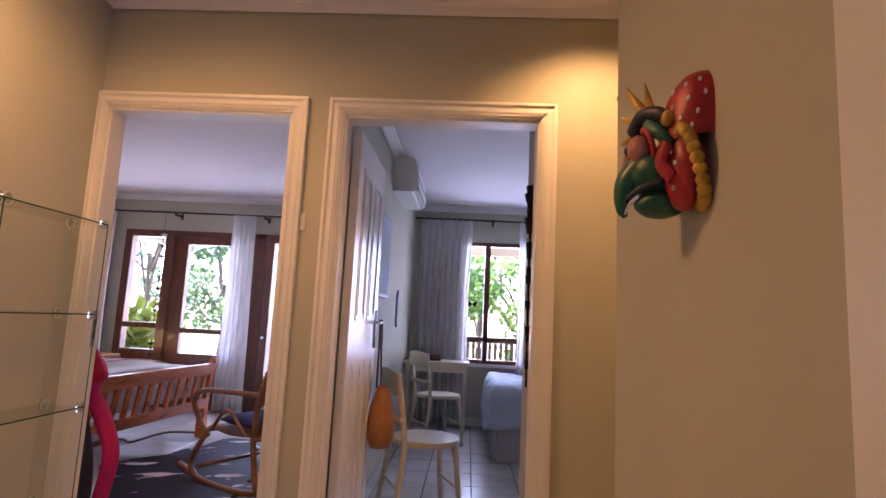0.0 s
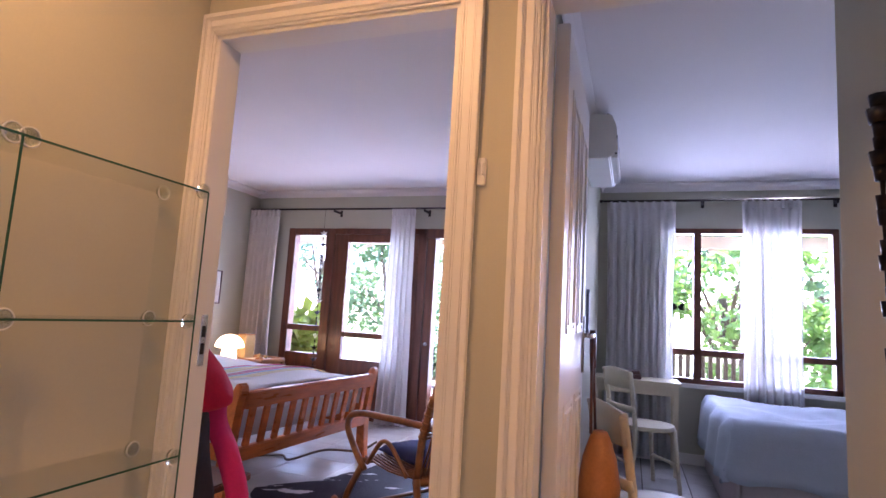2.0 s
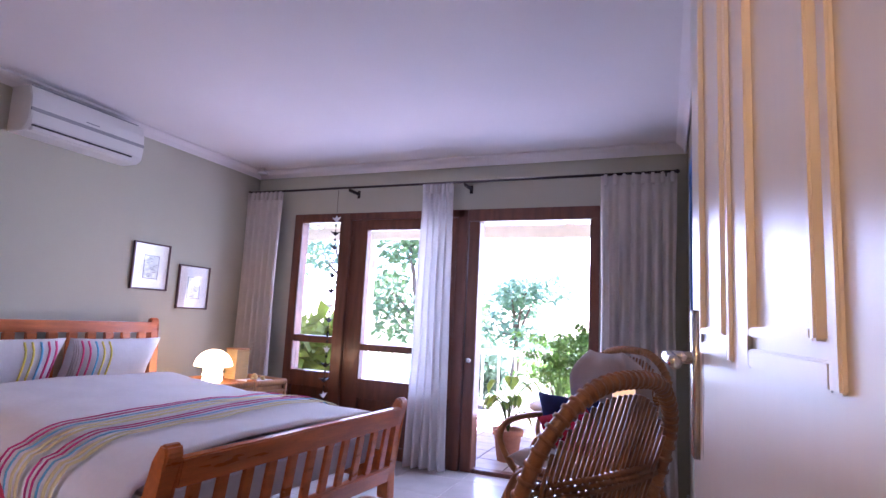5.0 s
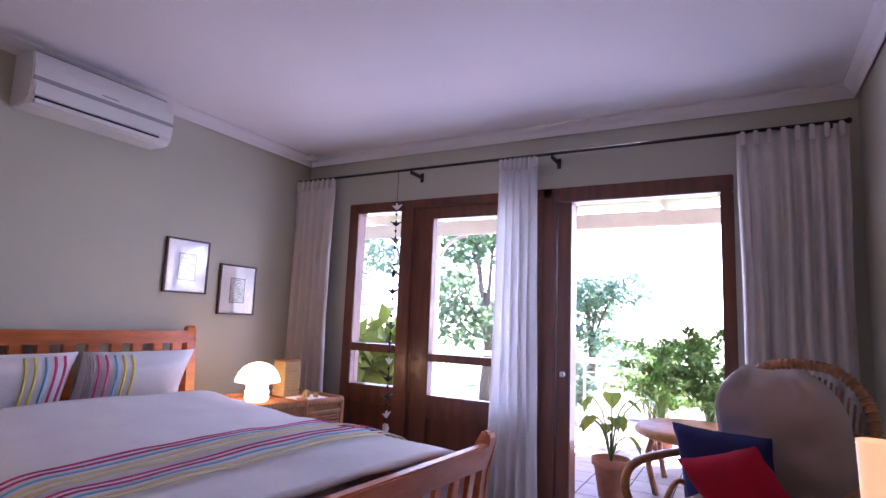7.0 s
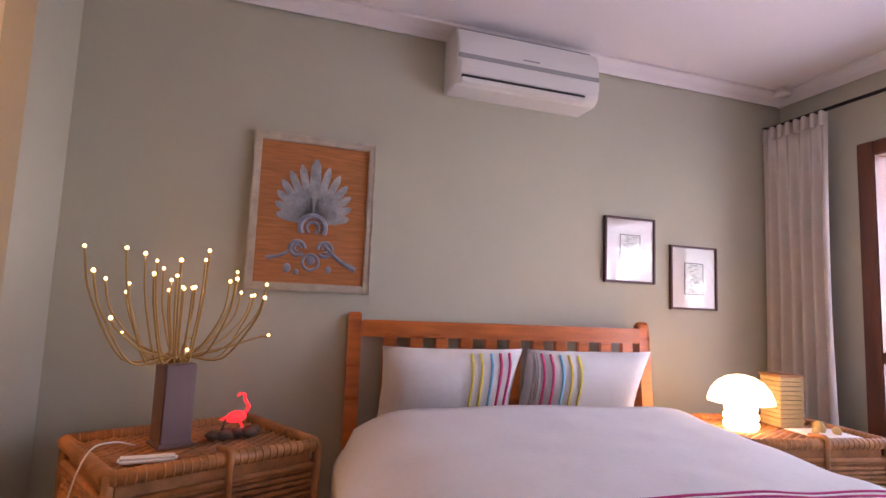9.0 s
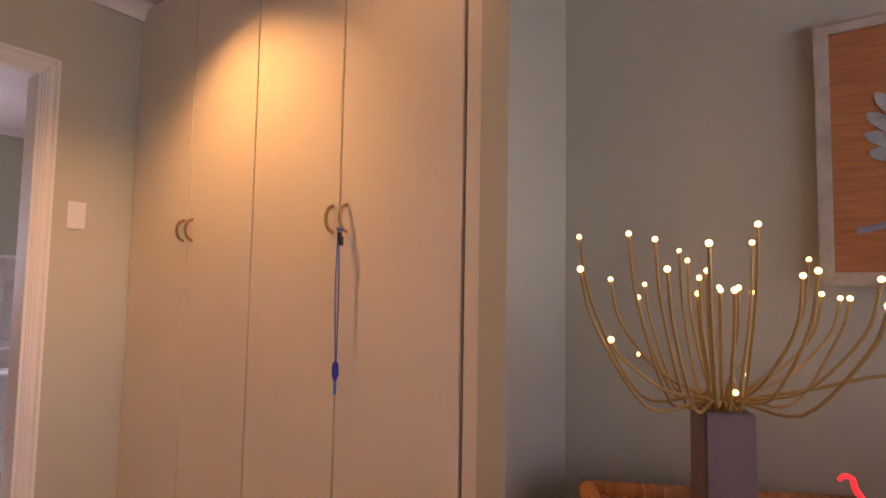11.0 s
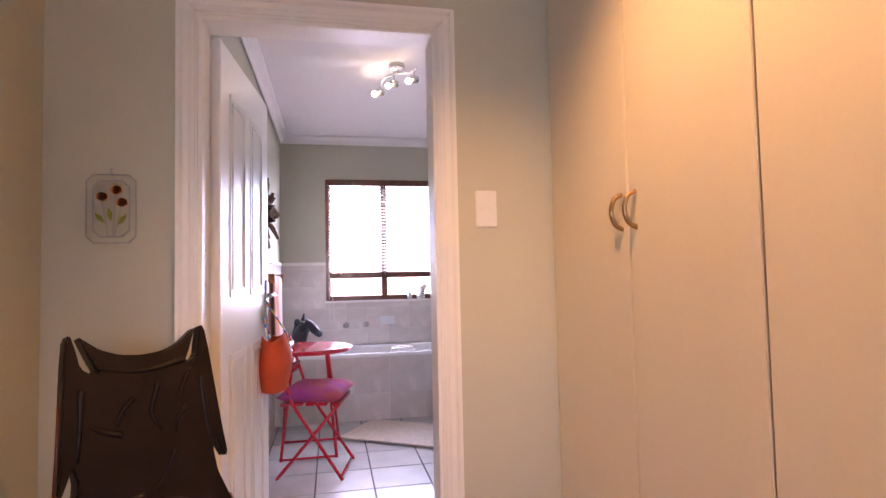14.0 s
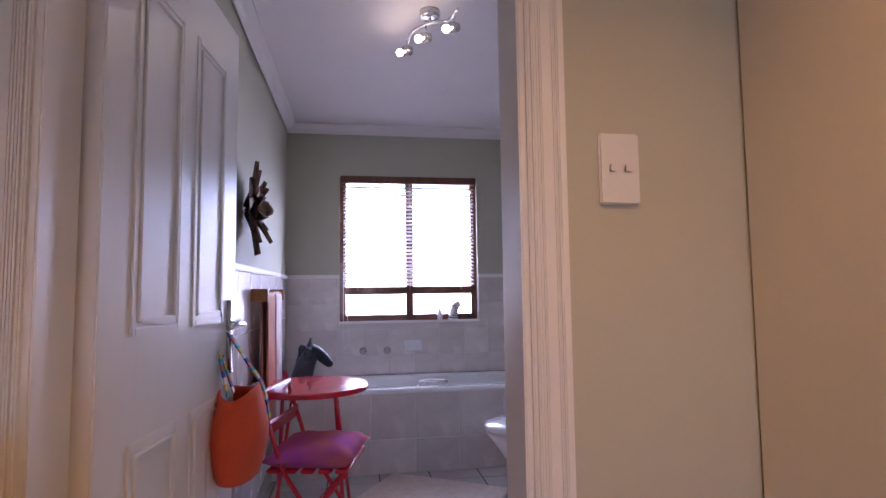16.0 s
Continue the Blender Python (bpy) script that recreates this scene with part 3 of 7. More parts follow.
# ---- bedroom things ----
def curtain(name, x0, x1, y, z0, z1, folds, material, label, flare=1.0, rings=8, group="curtains"):
    e = thing(name, pose((x0 + x1) / 2, y, 0), label, "curtain", group)
    w = (x1 - x0) / 2
    bm = bmesh.new()
    nu, nv = folds * 10, 14
    rows = []
    for j in range(nv + 1):
        t = j / nv
        z = z1 - (z1 - z0) * t
        row = []
        for i in range(nu + 1):
            u = 2 * i / nu - 1
            s = 1 + (flare - 1) * t ** 1.3 - 0.06 * math.sin(math.pi * t)
            ph = folds * math.pi * u + 0.5 * noise.noise(Vector((u * 2, t * 1.5, x0 * 7)))
            a = (0.010 + 0.030 * min(1, t * 4)) * (0.8 + 0.35 * noise.noise(Vector((u * 4, x0 * 3, t))))
            row.append(bm.verts.new((u * w * s + 0.008 * noise.noise(Vector((t * 3, u * 3, x0))), math.sin(ph * 1.0) * a + 0.012 * noise.noise(Vector((u, t * 2, 4 + x0))), z)))
        rows.append(row)
    for a, b in zip(rows, rows[1:]):
        for i in range(nu):
            bm.faces.new((a[i], a[i + 1], b[i + 1], b[i]))
    obj("cloth", bm, material, e, 0, True, 0.003)
    bm = bmesh.new()
    for i in range(rings):
        u = (2 * (i + 0.5) / rings - 1) * w
        box(bm, u - 0.012, -0.022, z1 - 0.07, u + 0.012, 0.012, z1 + 0.008)
    obj("pleat", bm, material, e, 0.004)
    return e


def curtain_rod(x0, x1, y, z, brackets):
    e = thing("curtain_rod", pose(0, 0, 0), "thin dark iron curtain rod on wall brackets", "curtain rod", "curtain rods")
    bm = bmesh.new()
    tube(bm, [(x0, y, z), (x1, y, z)], 0.010, 10)
    obj("rod", bm, IRON, e, 0, True)
    bm = bmesh.new()
    for b in brackets:
        box(bm, b - 0.008, y - 0.006, z - 0.035, b + 0.008, YW, z - 0.010)
        box(bm, b - 0.014, YW - 0.006, z - 0.06, b + 0.014, YW, z + 0.01)
    obj("bracket", bm, IRON, e, 0.002)
    bm = bmesh.new()
    for x in (x0, x1):
        blob(bm, (x, y, z), (0.016, 0.016, 0.016))
    obj("finial", bm, IRON, e, 0, True)


curtain_rod(XH + 0.03, -0.53, 6.09, 2.258, (-4.2, -3.16, -2.09, -0.6))
curtain("curtain", -4.28, -3.87, 6.09, 0.02, 2.248, 6, DRAPE, "cream pleated curtain hanging from iron rod", 1.08)
curtain("curtain", -2.46, -2.19, 6.10, 0.02, 2.248, 5, SHEER, "white sheer pleated curtain hanging from iron rod", 1.35)
curtain("curtain", -1.04, -0.53, 6.09, 0.02, 2.248, 7, DRAPE, "cream pleated curtain beside open door", 1.0)
curtain_rod(-0.32, 2.2, 6.185, 2.33, (0.57, 1.6, 2.1))
curtain("curtain", -0.26, 0.34, 6.18, 0.03, 2.315, 8, SHEER, "white sheer curtain drawn back from window", 1.0)
curtain("curtain", 0.88, 1.34, 6.18, 0.03, 2.315, 7, SHEER, "white sheer curtain in middle of window", 1.0)


def bed():
    e = thing("bed", pose(-4.20, 4.375, 0, 0, 0, -4.5), "orange pine double bed with white striped duvet", "bed")
    hw = 0.735
    # headboard
    boxes("headboard", PINE, e, [(-0.03, -hw + 0.03, 0.955, 0.02, hw - 0.03, 1.03), (-0.025, -hw + 0.06, 0.42, 0.015, hw - 0.06, 0.52)] +
          [(-0.018, -hw + 0.13 + i * 0.121, 0.52, 0.008, -hw + 0.195 + i * 0.121, 0.957) for i in range(11)], 0.006)
    bm = bmesh.new()
    for s in (-1, 1):
        prof = [(-0.03, 0), (0.05, 0), (0.05, 0.5), (0.02, 0.85), (0.0, 1.0), (0.005, 1.045), (-0.015, 1.065), (-0.045, 1.05), (-0.06, 0.98), (-0.04, 0.8), (-0.03, 0.5)]
        plate(bm, prof, s * hw - 0.03, s * hw + 0.03, Matrix(((1, 0, 0, 0), (0, 0, 1, 0), (0, 1, 0, 0), (0, 0, 0, 1))))
    obj("post", bm, PINE, e, 0.006)
    # footboard, tall rear posts that lean outward
    fx = 2.11
    fw = 0.73
    bm = bmesh.new()
    for s in (-1, 1):
        prof = [(fx - 0.05, 0), (fx + 0.035, 0), (fx + 0.02, 0.3), (fx + 0.045, 0.55), (fx + 0.085, 0.68), (fx + 0.075, 0.71), (fx + 0.045, 0.715), (fx + 0.01, 0.66), (fx - 0.035, 0.5), (fx - 0.045, 0.25)]
        plate(bm, prof, s * fw - 0.034, s * fw + 0.034, Matrix(((1, 0, 0, 0), (0, 0, 1, 0), (0, 1, 0, 0), (0, 0, 0, 1))))
    obj("post", bm, PINE, e, 0.008)
    bm = bmesh.new()
    lean = Matrix.Translation((fx + 0.0, 0, 0.26)) @ Euler((0, radians(9), 0)).to_matrix().to_4x4()
    box(bm, -0.018, -fw + 0.03, 0.31, 0.018, fw - 0.03, 0.41, lean)
    box(bm, -0.018, -fw + 0.03, 0.0, 0.018, fw - 0.03, 0.085, lean)
    obj("rail", bm, PINE, e, 0.006)
    bm = bmesh.new()
    for i in range(11):
        y = -fw + 0.115 + i * (2 * fw - 0.23) / 10
        box(bm, -0.01, y - 0.024, 0.085, 0.01, y + 0.024, 0.31, lean)
    obj("slat", bm, PINE, e, 0.003)
    boxes("side_rail", PINE, e, [(0.02, -hw + 0.02, 0.26, fx, -hw + 0.045, 0.42), (0.02, hw - 0.045, 0.26, fx, hw - 0.02, 0.42)], 0.005)
    boxes("mattress", LINEN, e, [(0.05, -0.70, 0.36, fx - 0.06, 0.70, 0.54)], 0.03)

    # duvet: a sheet draped over the top and the long sides
    def top(u, v):
        """u along the bed from the head, v across, in metres from the middle."""
        x = 0.42 + u
        a = abs(v)
        edge = 0.775
        wave = 0.018 * noise.noise(Vector((x * 2.2, v * 2.6, 1))) + 0.009 * noise.noise(Vector((x * 6, v * 5, 3)))
        puff = 0.04 * (1 - (min(a, edge) / edge) ** 2)
        if a <= edge:
            z = 0.625 + 0.06 * math.exp(-u / 0.45) + puff + wave - 0.04 * max(0, (a - 0.58) / 0.16) ** 2
            return Vector((x, v, z))
        d = a - edge
        bow = 0.05 * math.sin(min(d / 0.1, 1) * math.pi / 2) + 0.018 * math.sin(x * 8) * d * 3
        return Vector((x, math.copysign(edge + bow + 0.02 * wave, v), 0.585 + wave * 0.5 - d * 0.95))
    L, side = 1.655, 0.98
    bm = bmesh.new()
    nu, nv = 44, 60
    g = [[bm.verts.new(top(L * i / nu, -side + 2 * side * j / nv)) for j in range(nv + 1)] for i in range(nu + 1)]
    for i in range(nu):
        for j in range(nv):
            bm.faces.new((g[i][j], g[i][j + 1], g[i + 1][j + 1], g[i + 1][j]))
    obj("duvet", bm, LINEN, e, 0, True, 0.02)
    for mt, us in ((MAG, (0.93, 0.965, 1.155, 1.19)), (SKYB, (1.005, 1.23)), (PYEL, (1.045, 1.085, 1.27, 1.31))):
        bm = bmesh.new()
        for u0 in us:
            wd = 0.013 if mt is not PYEL else 0.02
            ring = []
            for j in range(nv + 1):
                v = -side + 2 * side * j / nv
                ring.append([bm.verts.new(top(u0 + k * wd, v) + Vector((0, math.copysign(0.015 if abs(v) > 0.76 else 0, v), 0.015))) for k in (0, 1)])
            for a, b in zip(ring, ring[1:]):
                bm.faces.new((a[0], a[1], b[1], b[0]))
        obj("stripe", bm, mt, e, 0, True, 0.002)
    return e


BED = bed()


def bed_pillow(y, stripes, label, grey_half):
    base = pose(-4.20, 4.375, 0, 0, 0, -4.5) @ Matrix.Translation((0.21, y - 0.02, 0.745)) @ Euler((0, radians(-66), 0)).to_matrix().to_4x4() @ Euler((0, 0, radians(90))).to_matrix().to_4x4()
    e = thing("pillow", base, label, "pillow", "bed pillows")
    bm = bmesh.new()
    pillow(bm, 0.60, 0.42, 0.19, Matrix())
    obj("case", bm, LINEN, e, 0, True)
    if grey_half:
        stripes = (*stripes, (GREYLIN, tuple(-0.262 - 0.0115 * k for k in range(3))))
    for mt, xs in stripes:
        bm = bmesh.new()
        for x in xs:
            rows = []
            for j in range(15):
                v = (2 * j / 14 - 1) * 0.985
                u = x / 0.32
                k = max(0, (1 - u ** 4) * (1 - v ** 4)) ** 0.55
                rows.append([bm.verts.new(((x + d) * (1 - 0.05 * (1 - v * v)), v * 0.21 * (1 - 0.05 * (1 - u * u)), s * (0.097 * k + 0.006))) for s in (-1,) for d in (-0.006, 0.006)])
            for a, b in zip(rows, rows[1:]):
                bm.faces.new((a[0], a[1], b[1], b[0]))
        obj("stripe", bm, mt, e, 0, True, 0.002)


bed_pillow(-0.325, ((YEL, (0.07, 0.11)), (SKYB, (0.155,)), (PINK, (0.195, 0.235))), "white pillow with bright stripes near its edge", False)
bed_pillow(0.295, ((PINK, (-0.24, -0.20)), (SKYB, (-0.155,)), (YEL, (-0.115, -0.07))), "white striped pillow leaning on pine headboard", True)


def air_conditioner(m, label):
    e = thing("air_conditioner", m, label, "air conditioner", "wall air conditioners")
    bm = bmesh.new()
    prof = [(0, 0), (0.16, 0.0), (0.195, 0.03), (0.205, 0.10), (0.20, 0.20), (0.17, 0.275), (0.05, 0.285), (0, 0.28)]
    plate(bm, prof, -0.385, 0.385, Matrix(((1, 0, 0, 0), (0, 0, 1, 0), (0, 1, 0, 0), (0, 0, 0, 1))))
    obj("casing", bm, PLASTIC, e, 0.006)
    boxes("band", GREYP, e, [(0.198, -0.38, 0.118, 0.208, 0.38, 0.14)], 0.002)
    # Solid black strip; its colour gives the shade inside the air slot.
    boxes("outlet_shade", BLACK, e, [(0.165, -0.36, 0.028, 0.204, 0.30, 0.038)], 0.001)
    boxes("flap", PLASTIC, e, [(0.170, -0.36, 0.004, 0.206, 0.30, 0.026), (0.19, -0.37, 0.042, 0.209, 0.37, 0.10)], 0.003)
    boxes("badge", GREYP, e, [(0.206, -0.05, 0.156, 0.2085, 0.04, 0.162)], 0)
    bm = bmesh.new()
    for i in range(5):
        box(bm, 0.04 + i * 0.025, -0.36, 0.282, 0.05 + i * 0.025, 0.36, 0.29)
    obj("grille", bm, GREYP, e)
    return e


AC1 = air_conditioner(pose(XH, 4.41, 2.15), "white split air conditioner mounted high on wall")
copy_thing(AC1, pose(-0.33, 4.62, 2.18))


def framed_sketch(y, z0, label):
    e = thing("picture", pose(XH, y, z0), label, "picture", "small framed sketches")
    w, h = 0.325, 0.36
    boxes("frame", FRAMED, e, [(0, -w / 2, 0, 0.022, -w / 2 + 0.012, h), (0, w / 2 - 0.012, 0, 0.022, w / 2, h), (0, -w / 2 + 0.012, 0, 0.022, w / 2 - 0.012, 0.012), (0, -w / 2 + 0.012, h - 0.012, 0.022, w / 2 - 0.012, h)], 0.002)
    boxes("mount", MOUNT, e, [(0.002, -w / 2 + 0.01, 0.01, 0.012, w / 2 - 0.01, h - 0.01)], 0)
    boxes("drawing", SKETCH, e, [(0.011, -0.065, 0.085, 0.0145, 0.065, 0.265)], 0)
    rnd = random.Random(int(y * 10))
    bm = bmesh.new()
    for s in (-0.064, 0.064):
        box(bm, 0.0145, s - 0.002, 0.085, 0.0155, s + 0.002, 0.265)
    for zz in (0.087, 0.263):
        box(bm, 0.0145, -0.064, zz - 0.002, 0.0155, 0.064, zz + 0.002)
    for i in range(14):
        yy, zz, ww = rnd.uniform(-0.045, 0.02), 0.10 + i * 0.0115, rnd.uniform(0.01, 0.04)
        box(bm, 0.0145, yy, zz, 0.0155, yy + ww, zz + 0.003)
    obj("lines", bm, INK, e)
    g = boxes("glass", GLASS, e, [(0.017, -w / 2 + 0.012, 0.012, 0.019, w / 2 - 0.012, h - 0.012)], 0)
    g.visible_shadow = False


framed_sketch(5.125, 1.27, "small framed sketch with wide cream mount")
framed_sketch(5.555, 1.14, "small dark-framed sketch hung slightly lower")


def palmette_art():
    e = thing("artwork", pose(XH, 3.43, 1.145), "silver palmette print on orange cloth in silver frame", "artwork")
    w, h = 0.545, 0.70
    f = 0.034
    boxes("frame", SILVERF, e, [(0, -w / 2, 0, 0.03, -w / 2 + f, h), (0, w / 2 - f, 0, 0.03, w / 2, h), (0, -w / 2 + f, 0, 0.03, w / 2 - f, f), (0, -w / 2 + f, h - f, 0.03, w / 2 - f, h),
                                (0.026, -w / 2, 0, 0.036, -w / 2 + 0.012, h), (0.026, w / 2 - 0.012, 0, 0.036, w / 2, h), (0.026, -w / 2 + 0.012, 0, 0.036, w / 2 - 0.012, 0.012), (0.026, -w / 2 + 0.012, h - 0.012, 0.036, w / 2 - 0.012, h)], 0.003)
    boxes("cloth", ORANGEC, e, [(0.004, -w / 2 + f - 0.004, f - 0.004, 0.014, w / 2 - f + 0.004, h - f + 0.004)], 0)
    up = Matrix(((0, 0, 1, 0), (1, 0, 0, 0), (0, 1, 0, 0), (0, 0, 0, 1)))

    def petal(bm, ang, r0, r1, wd):
        pts = []
        for i in range(9):
            t = i / 8
            pts.append((wd * (0.35 + 0.65 * math.sin(math.pi * (0.12 + 0.62 * t))) * (1 if t < 1 else 0.3), r0 + (r1 - r0) * t))
        out = pts + [(-x, y) for x, y in pts[::-1]]
        plate(bm, out, 0.013, 0.0175, up @ Matrix.Translation((0, 0.30, 0)) @ Euler((0, 0, radians(ang))).to_matrix().to_4x4())
    bm = bmesh.new()
    for ang, r1 in ((0, 0.30), (13, 0.275), (-13, 0.275), (25, 0.26), (-25, 0.26), (37, 0.24), (-37, 0.24), (49, 0.215), (-49, 0.215), (62, 0.19), (-62, 0.19), (76, 0.165), (-76, 0.165)):
        petal(bm, ang, 0.05, r1, 0.017 if ang else 0.024)
    obj("petal", bm, SILVERP, e)
    bm = bmesh.new()
    for r, a0, a1, cx, cz, rr in ((0.055, -30, 210, 0, 0.285, 0.014), (0.027, -60, 240, 0, 0.285, 0.008), (0.032, 0, 320, -0.06, 0.19, 0.009), (0.032, -140, 180, 0.06, 0.19, 0.009), (0.014, 0, 300, -0.06, 0.19, 0.006), (0.014, -120, 180, 0.06, 0.19, 0.006), (0.035, 0, 358, 0, 0.13, 0.007)):
        tube(bm, [(0.015, cx + r * math.cos(radians(a0 + (a1 - a0) * i / 16)), cz + r * math.sin(radians(a0 + (a1 - a0) * i / 16))) for i in range(17)], rr, 6)
    tube(bm, smooth_path([(0.015, 0.05, 0.22), (0.015, 0.12, 0.15), (0.015, 0.20, 0.105)], 5), 0.008, 6, 0.016)
    tube(bm, smooth_path([(0.015, -0.05, 0.22), (0.015, -0.12, 0.16), (0.015, -0.19, 0.14)], 5), 0.006, 6, 0.01)
    for cy, cz, r in ((0, 0.14, 0.02), (-0.10, 0.10, 0.018), (0.08, 0.10, 0.014), (-0.06, 0.085, 0.012)):
        blob(bm, (0.015, cy, cz), (0.005, r, r * 1.2))
    obj("scrolls", bm, BLUEP, e)


palmette_art()


def woven_panel(bm, p0, ux, uz, w, h, nx, nz, rad):
    """Woven cane: waving strands round uprights, on the plane spanned by ux and uz."""
    ux, uz = Vector(ux), Vector(uz)
    nrm = ux.cross(uz)
    p0 = Vector(p0)
    for k in range(nz):
        z = h * (k + 0.5) / nz
        pts = []
        for i in range(nx * 2 + 1):
            pts.append(p0 + ux * (w * i / (nx * 2)) + uz * z + nrm * (rad * 0.9 * (1 if (i + k) % 2 else -1)))
        tube(bm, pts, h / nz * 0.48, 5)


def wicker_trunk(m, label, w=0.65, d=0.52, h=0.62):
    e = thing("wicker_trunk", m, label, "trunk", "wicker bedside trunks")
    boxes("body", CANE, e, [(-d / 2 + 0.012, -w / 2 + 0.012, 0.02, d / 2 - 0.012, w / 2 - 0.012, h - 0.03)], 0.01)
    bm = bmesh.new()
    zs = h - 0.12
    woven_panel(bm, (d / 2 - 0.006, -w / 2, 0.03), (0, 1, 0), (0, 0, 1), w, zs, 9, 26, 0.005)
    woven_panel(bm, (-d / 2, -w / 2 + 0.006, 0.03), (1, 0, 0), (0, 0, 1), d, zs, 8, 26, 0.005)
    woven_panel(bm, (-d / 2, w / 2 - 0.006, 0.03), (1, 0, 0), (0, 0, 1), d, zs, 8, 26, 0.005)
    obj("weave", bm, CANE, e, 0, True)
    bm = bmesh.new()
    woven_panel(bm, (-d / 2 + 0.03, -w / 2 + 0.03, h - 0.028), (0, 1, 0), (1, 0, 0), w - 0.06, d - 0.06, 11, 24, 0.005)
    obj("lid", bm, CANE, e, 0, True)
    bm = bmesh.new()
    for a, b in (((-d / 2, -w / 2), (d / 2, -w / 2)), ((d / 2, -w / 2), (d / 2, w / 2)), ((d / 2, w / 2), (-d / 2, w / 2)), ((-d / 2, w / 2), (-d / 2, -w / 2))):
        tube(bm, [(*a, h - 0.018), (*b, h - 0.018)], 0.022, 10)
        tube(bm, [(*a, h - 0.085), (*b, h - 0.085)], 0.011, 8)
        tube(bm, [(*a, 0.02), (*b, 0.02)], 0.016, 8)
        tube(bm, [(*a, 0.0), (*a, h - 0.01)], 0.016, 8)
        n = 26
        for i in range(n):
            t = (i + 0.5) / n
            c = Vector((a[0] + (b[0] - a[0]) * t, a[1] + (b[1] - a[1]) * t, h - 0.018))
            ax = (Vector(b) - Vector(a)).normalized()
            tube(bm, [c - Vector((ax.x, ax.y, 0)) * 0.003, c + Vector((ax.x, ax.y, 0)) * 0.003], 0.0245, 8)
    obj("binding", bm, CANE, e, 0, True)
    bm = bmesh.new()
    tube(bm, smooth_path([(d / 2 - 0.06, 0.0, h + 0.004), (d / 2 + 0.02, 0.005, h + 0.008), (d / 2 + 0.026, 0.0, h - 0.06), (d / 2 + 0.015, 0.01, h - 0.2)], 6), 0.010, 8)
    obj("strap", bm, CANE, e, 0, True)
    return e


T2 = pose(-3.88, 3.05, 0, 0, 0, 27)
T1 = pose(-3.74, 5.50, 0, 0, 0, -8)
TR = wicker_trunk(T2, "honey-coloured wicker trunk used as bedside table")
copy_thing(TR, T1)


def led_tree():
    e = thing("led_branch_lamp", T2 @ Matrix.Translation((0.0, -0.08, 0.607)), "taupe vase lamp with curling lit stems", "lamp")
    bm = bmesh.new()
    lo, hi = 0.058, 0.046
    plate(bm, [(-lo, -lo), (lo, -lo), (lo, lo), (-lo, lo)], 0, 0.012)
    vs = box(bm, -0.05, -0.05, 0.01, 0.05, 0.05, 0.27)
    obj("vase", bm, TAUPE, e, 0.004)
    rnd = random.Random(8)
    stems, tips = bmesh.new(), bmesh.new()
    for i in range(34):
        a = 2 * math.pi * i / 34 + rnd.uniform(-0.15, 0.15)
        r = rnd.uniform(0.10, 0.38) if i % 5 else rnd.uniform(0.03, 0.1)
        top = rnd.uniform(0.48, 0.64) if i % 7 else rnd.uniform(0.30, 0.42)
        c, s = math.cos(a), math.sin(a)
        pts = smooth_path([(0.01 * c, 0.01 * s, 0.24), (0.04 * c, 0.04 * s, 0.29), (r * 0.55 * c, r * 0.55 * s, 0.30 + rnd.uniform(-0.02, 0.05)), (r * 0.9 * c, r * 0.9 * s, 0.36 + (top - 0.36) * 0.45), (r * c, r * s, top)], 5)
        tube(stems, pts, 0.0036, 6)
        blob(tips, pts[-1] + Vector((0, 0, 0.006)), (0.0062, 0.0062, 0.0062))
    obj("stem", stems, REEDY, e, 0, True)
    obj("bulb", tips, LEDW, e, 0, True)


led_tree()


def flamingo():
    e = thing("flamingo_figurine", T2 @ Matrix.Translation((0.03, 0.13, 0.607)) @ Matrix.Scale(0.86, 4), "small glowing red flamingo figurine on driftwood", "figurine")
    bm = bmesh.new()
    blob(bm, (0, 0, 0.085), (0.022, 0.045, 0.026), 0.1)
    tube(bm, smooth_path([(0, 0.03, 0.09), (0, 0.052, 0.12), (0, 0.035, 0.15), (0, 0.03, 0.172), (0, 0.012, 0.178), (0, 0.0, 0.168)], 5), 0.008, 8, 0.005)
    tube(bm, [(0, 0.01, 0.07), (0.0, 0.03, 0.045), (0, 0.015, 0.015)], 0.005, 6)
    plate(bm, [(-0.05, 0.0), (-0.02, 0.012), (0.0, 0.0), (-0.02, -0.01)], -0.006, 0.006, Matrix.Translation((0, -0.02, 0.08)) @ Matrix(((0, 0, 1, 0), (1, 0, 0, 0), (0, 1, 0, 0), (0, 0, 0, 1))))
    obj("bird", bm, FLAMR, e, 0, True)
    bm = bmesh.new()
    for i in range(6):
        blob(bm, (0.02 * math.sin(i * 2.1), -0.09 + i * 0.035, 0.018), (0.03, 0.035, 0.02), 0.6, 2, 9)
    tube(bm, [(0.0, -0.06, 0.02), (0.01, -0.05, 0.085)], 0.008, 6, 0.004)
    obj("driftwood", bm, BARK, e, 0, True)


flamingo()
bm = bmesh.new()
box(bm, -0.025, -0.08, 0, 0.025, 0.08, 0.016)
rem = obj("remote_control", bm, PLASTIC, None, 0.007)
rem.matrix_world = T2 @ Matrix.Translation((0.17, -0.20, 0.609)) @ Euler((0, 0, radians(-20))).to_matrix().to_4x4()
tagged(rem, "slim white remote control lying on wicker trunk", "remote control")
bm = bmesh.new()
tube(bm, smooth_path([T2 @ Vector(p) for p in ((-0.02, -0.18, 0.615), (0.03, -0.26, 0.645), (0.08, -0.34, 0.63), (0.06, -0.38, 0.45), (0.02, -0.37, 0.2), (-0.05, -0.40, 0.006))], 6), 0.003, 6)
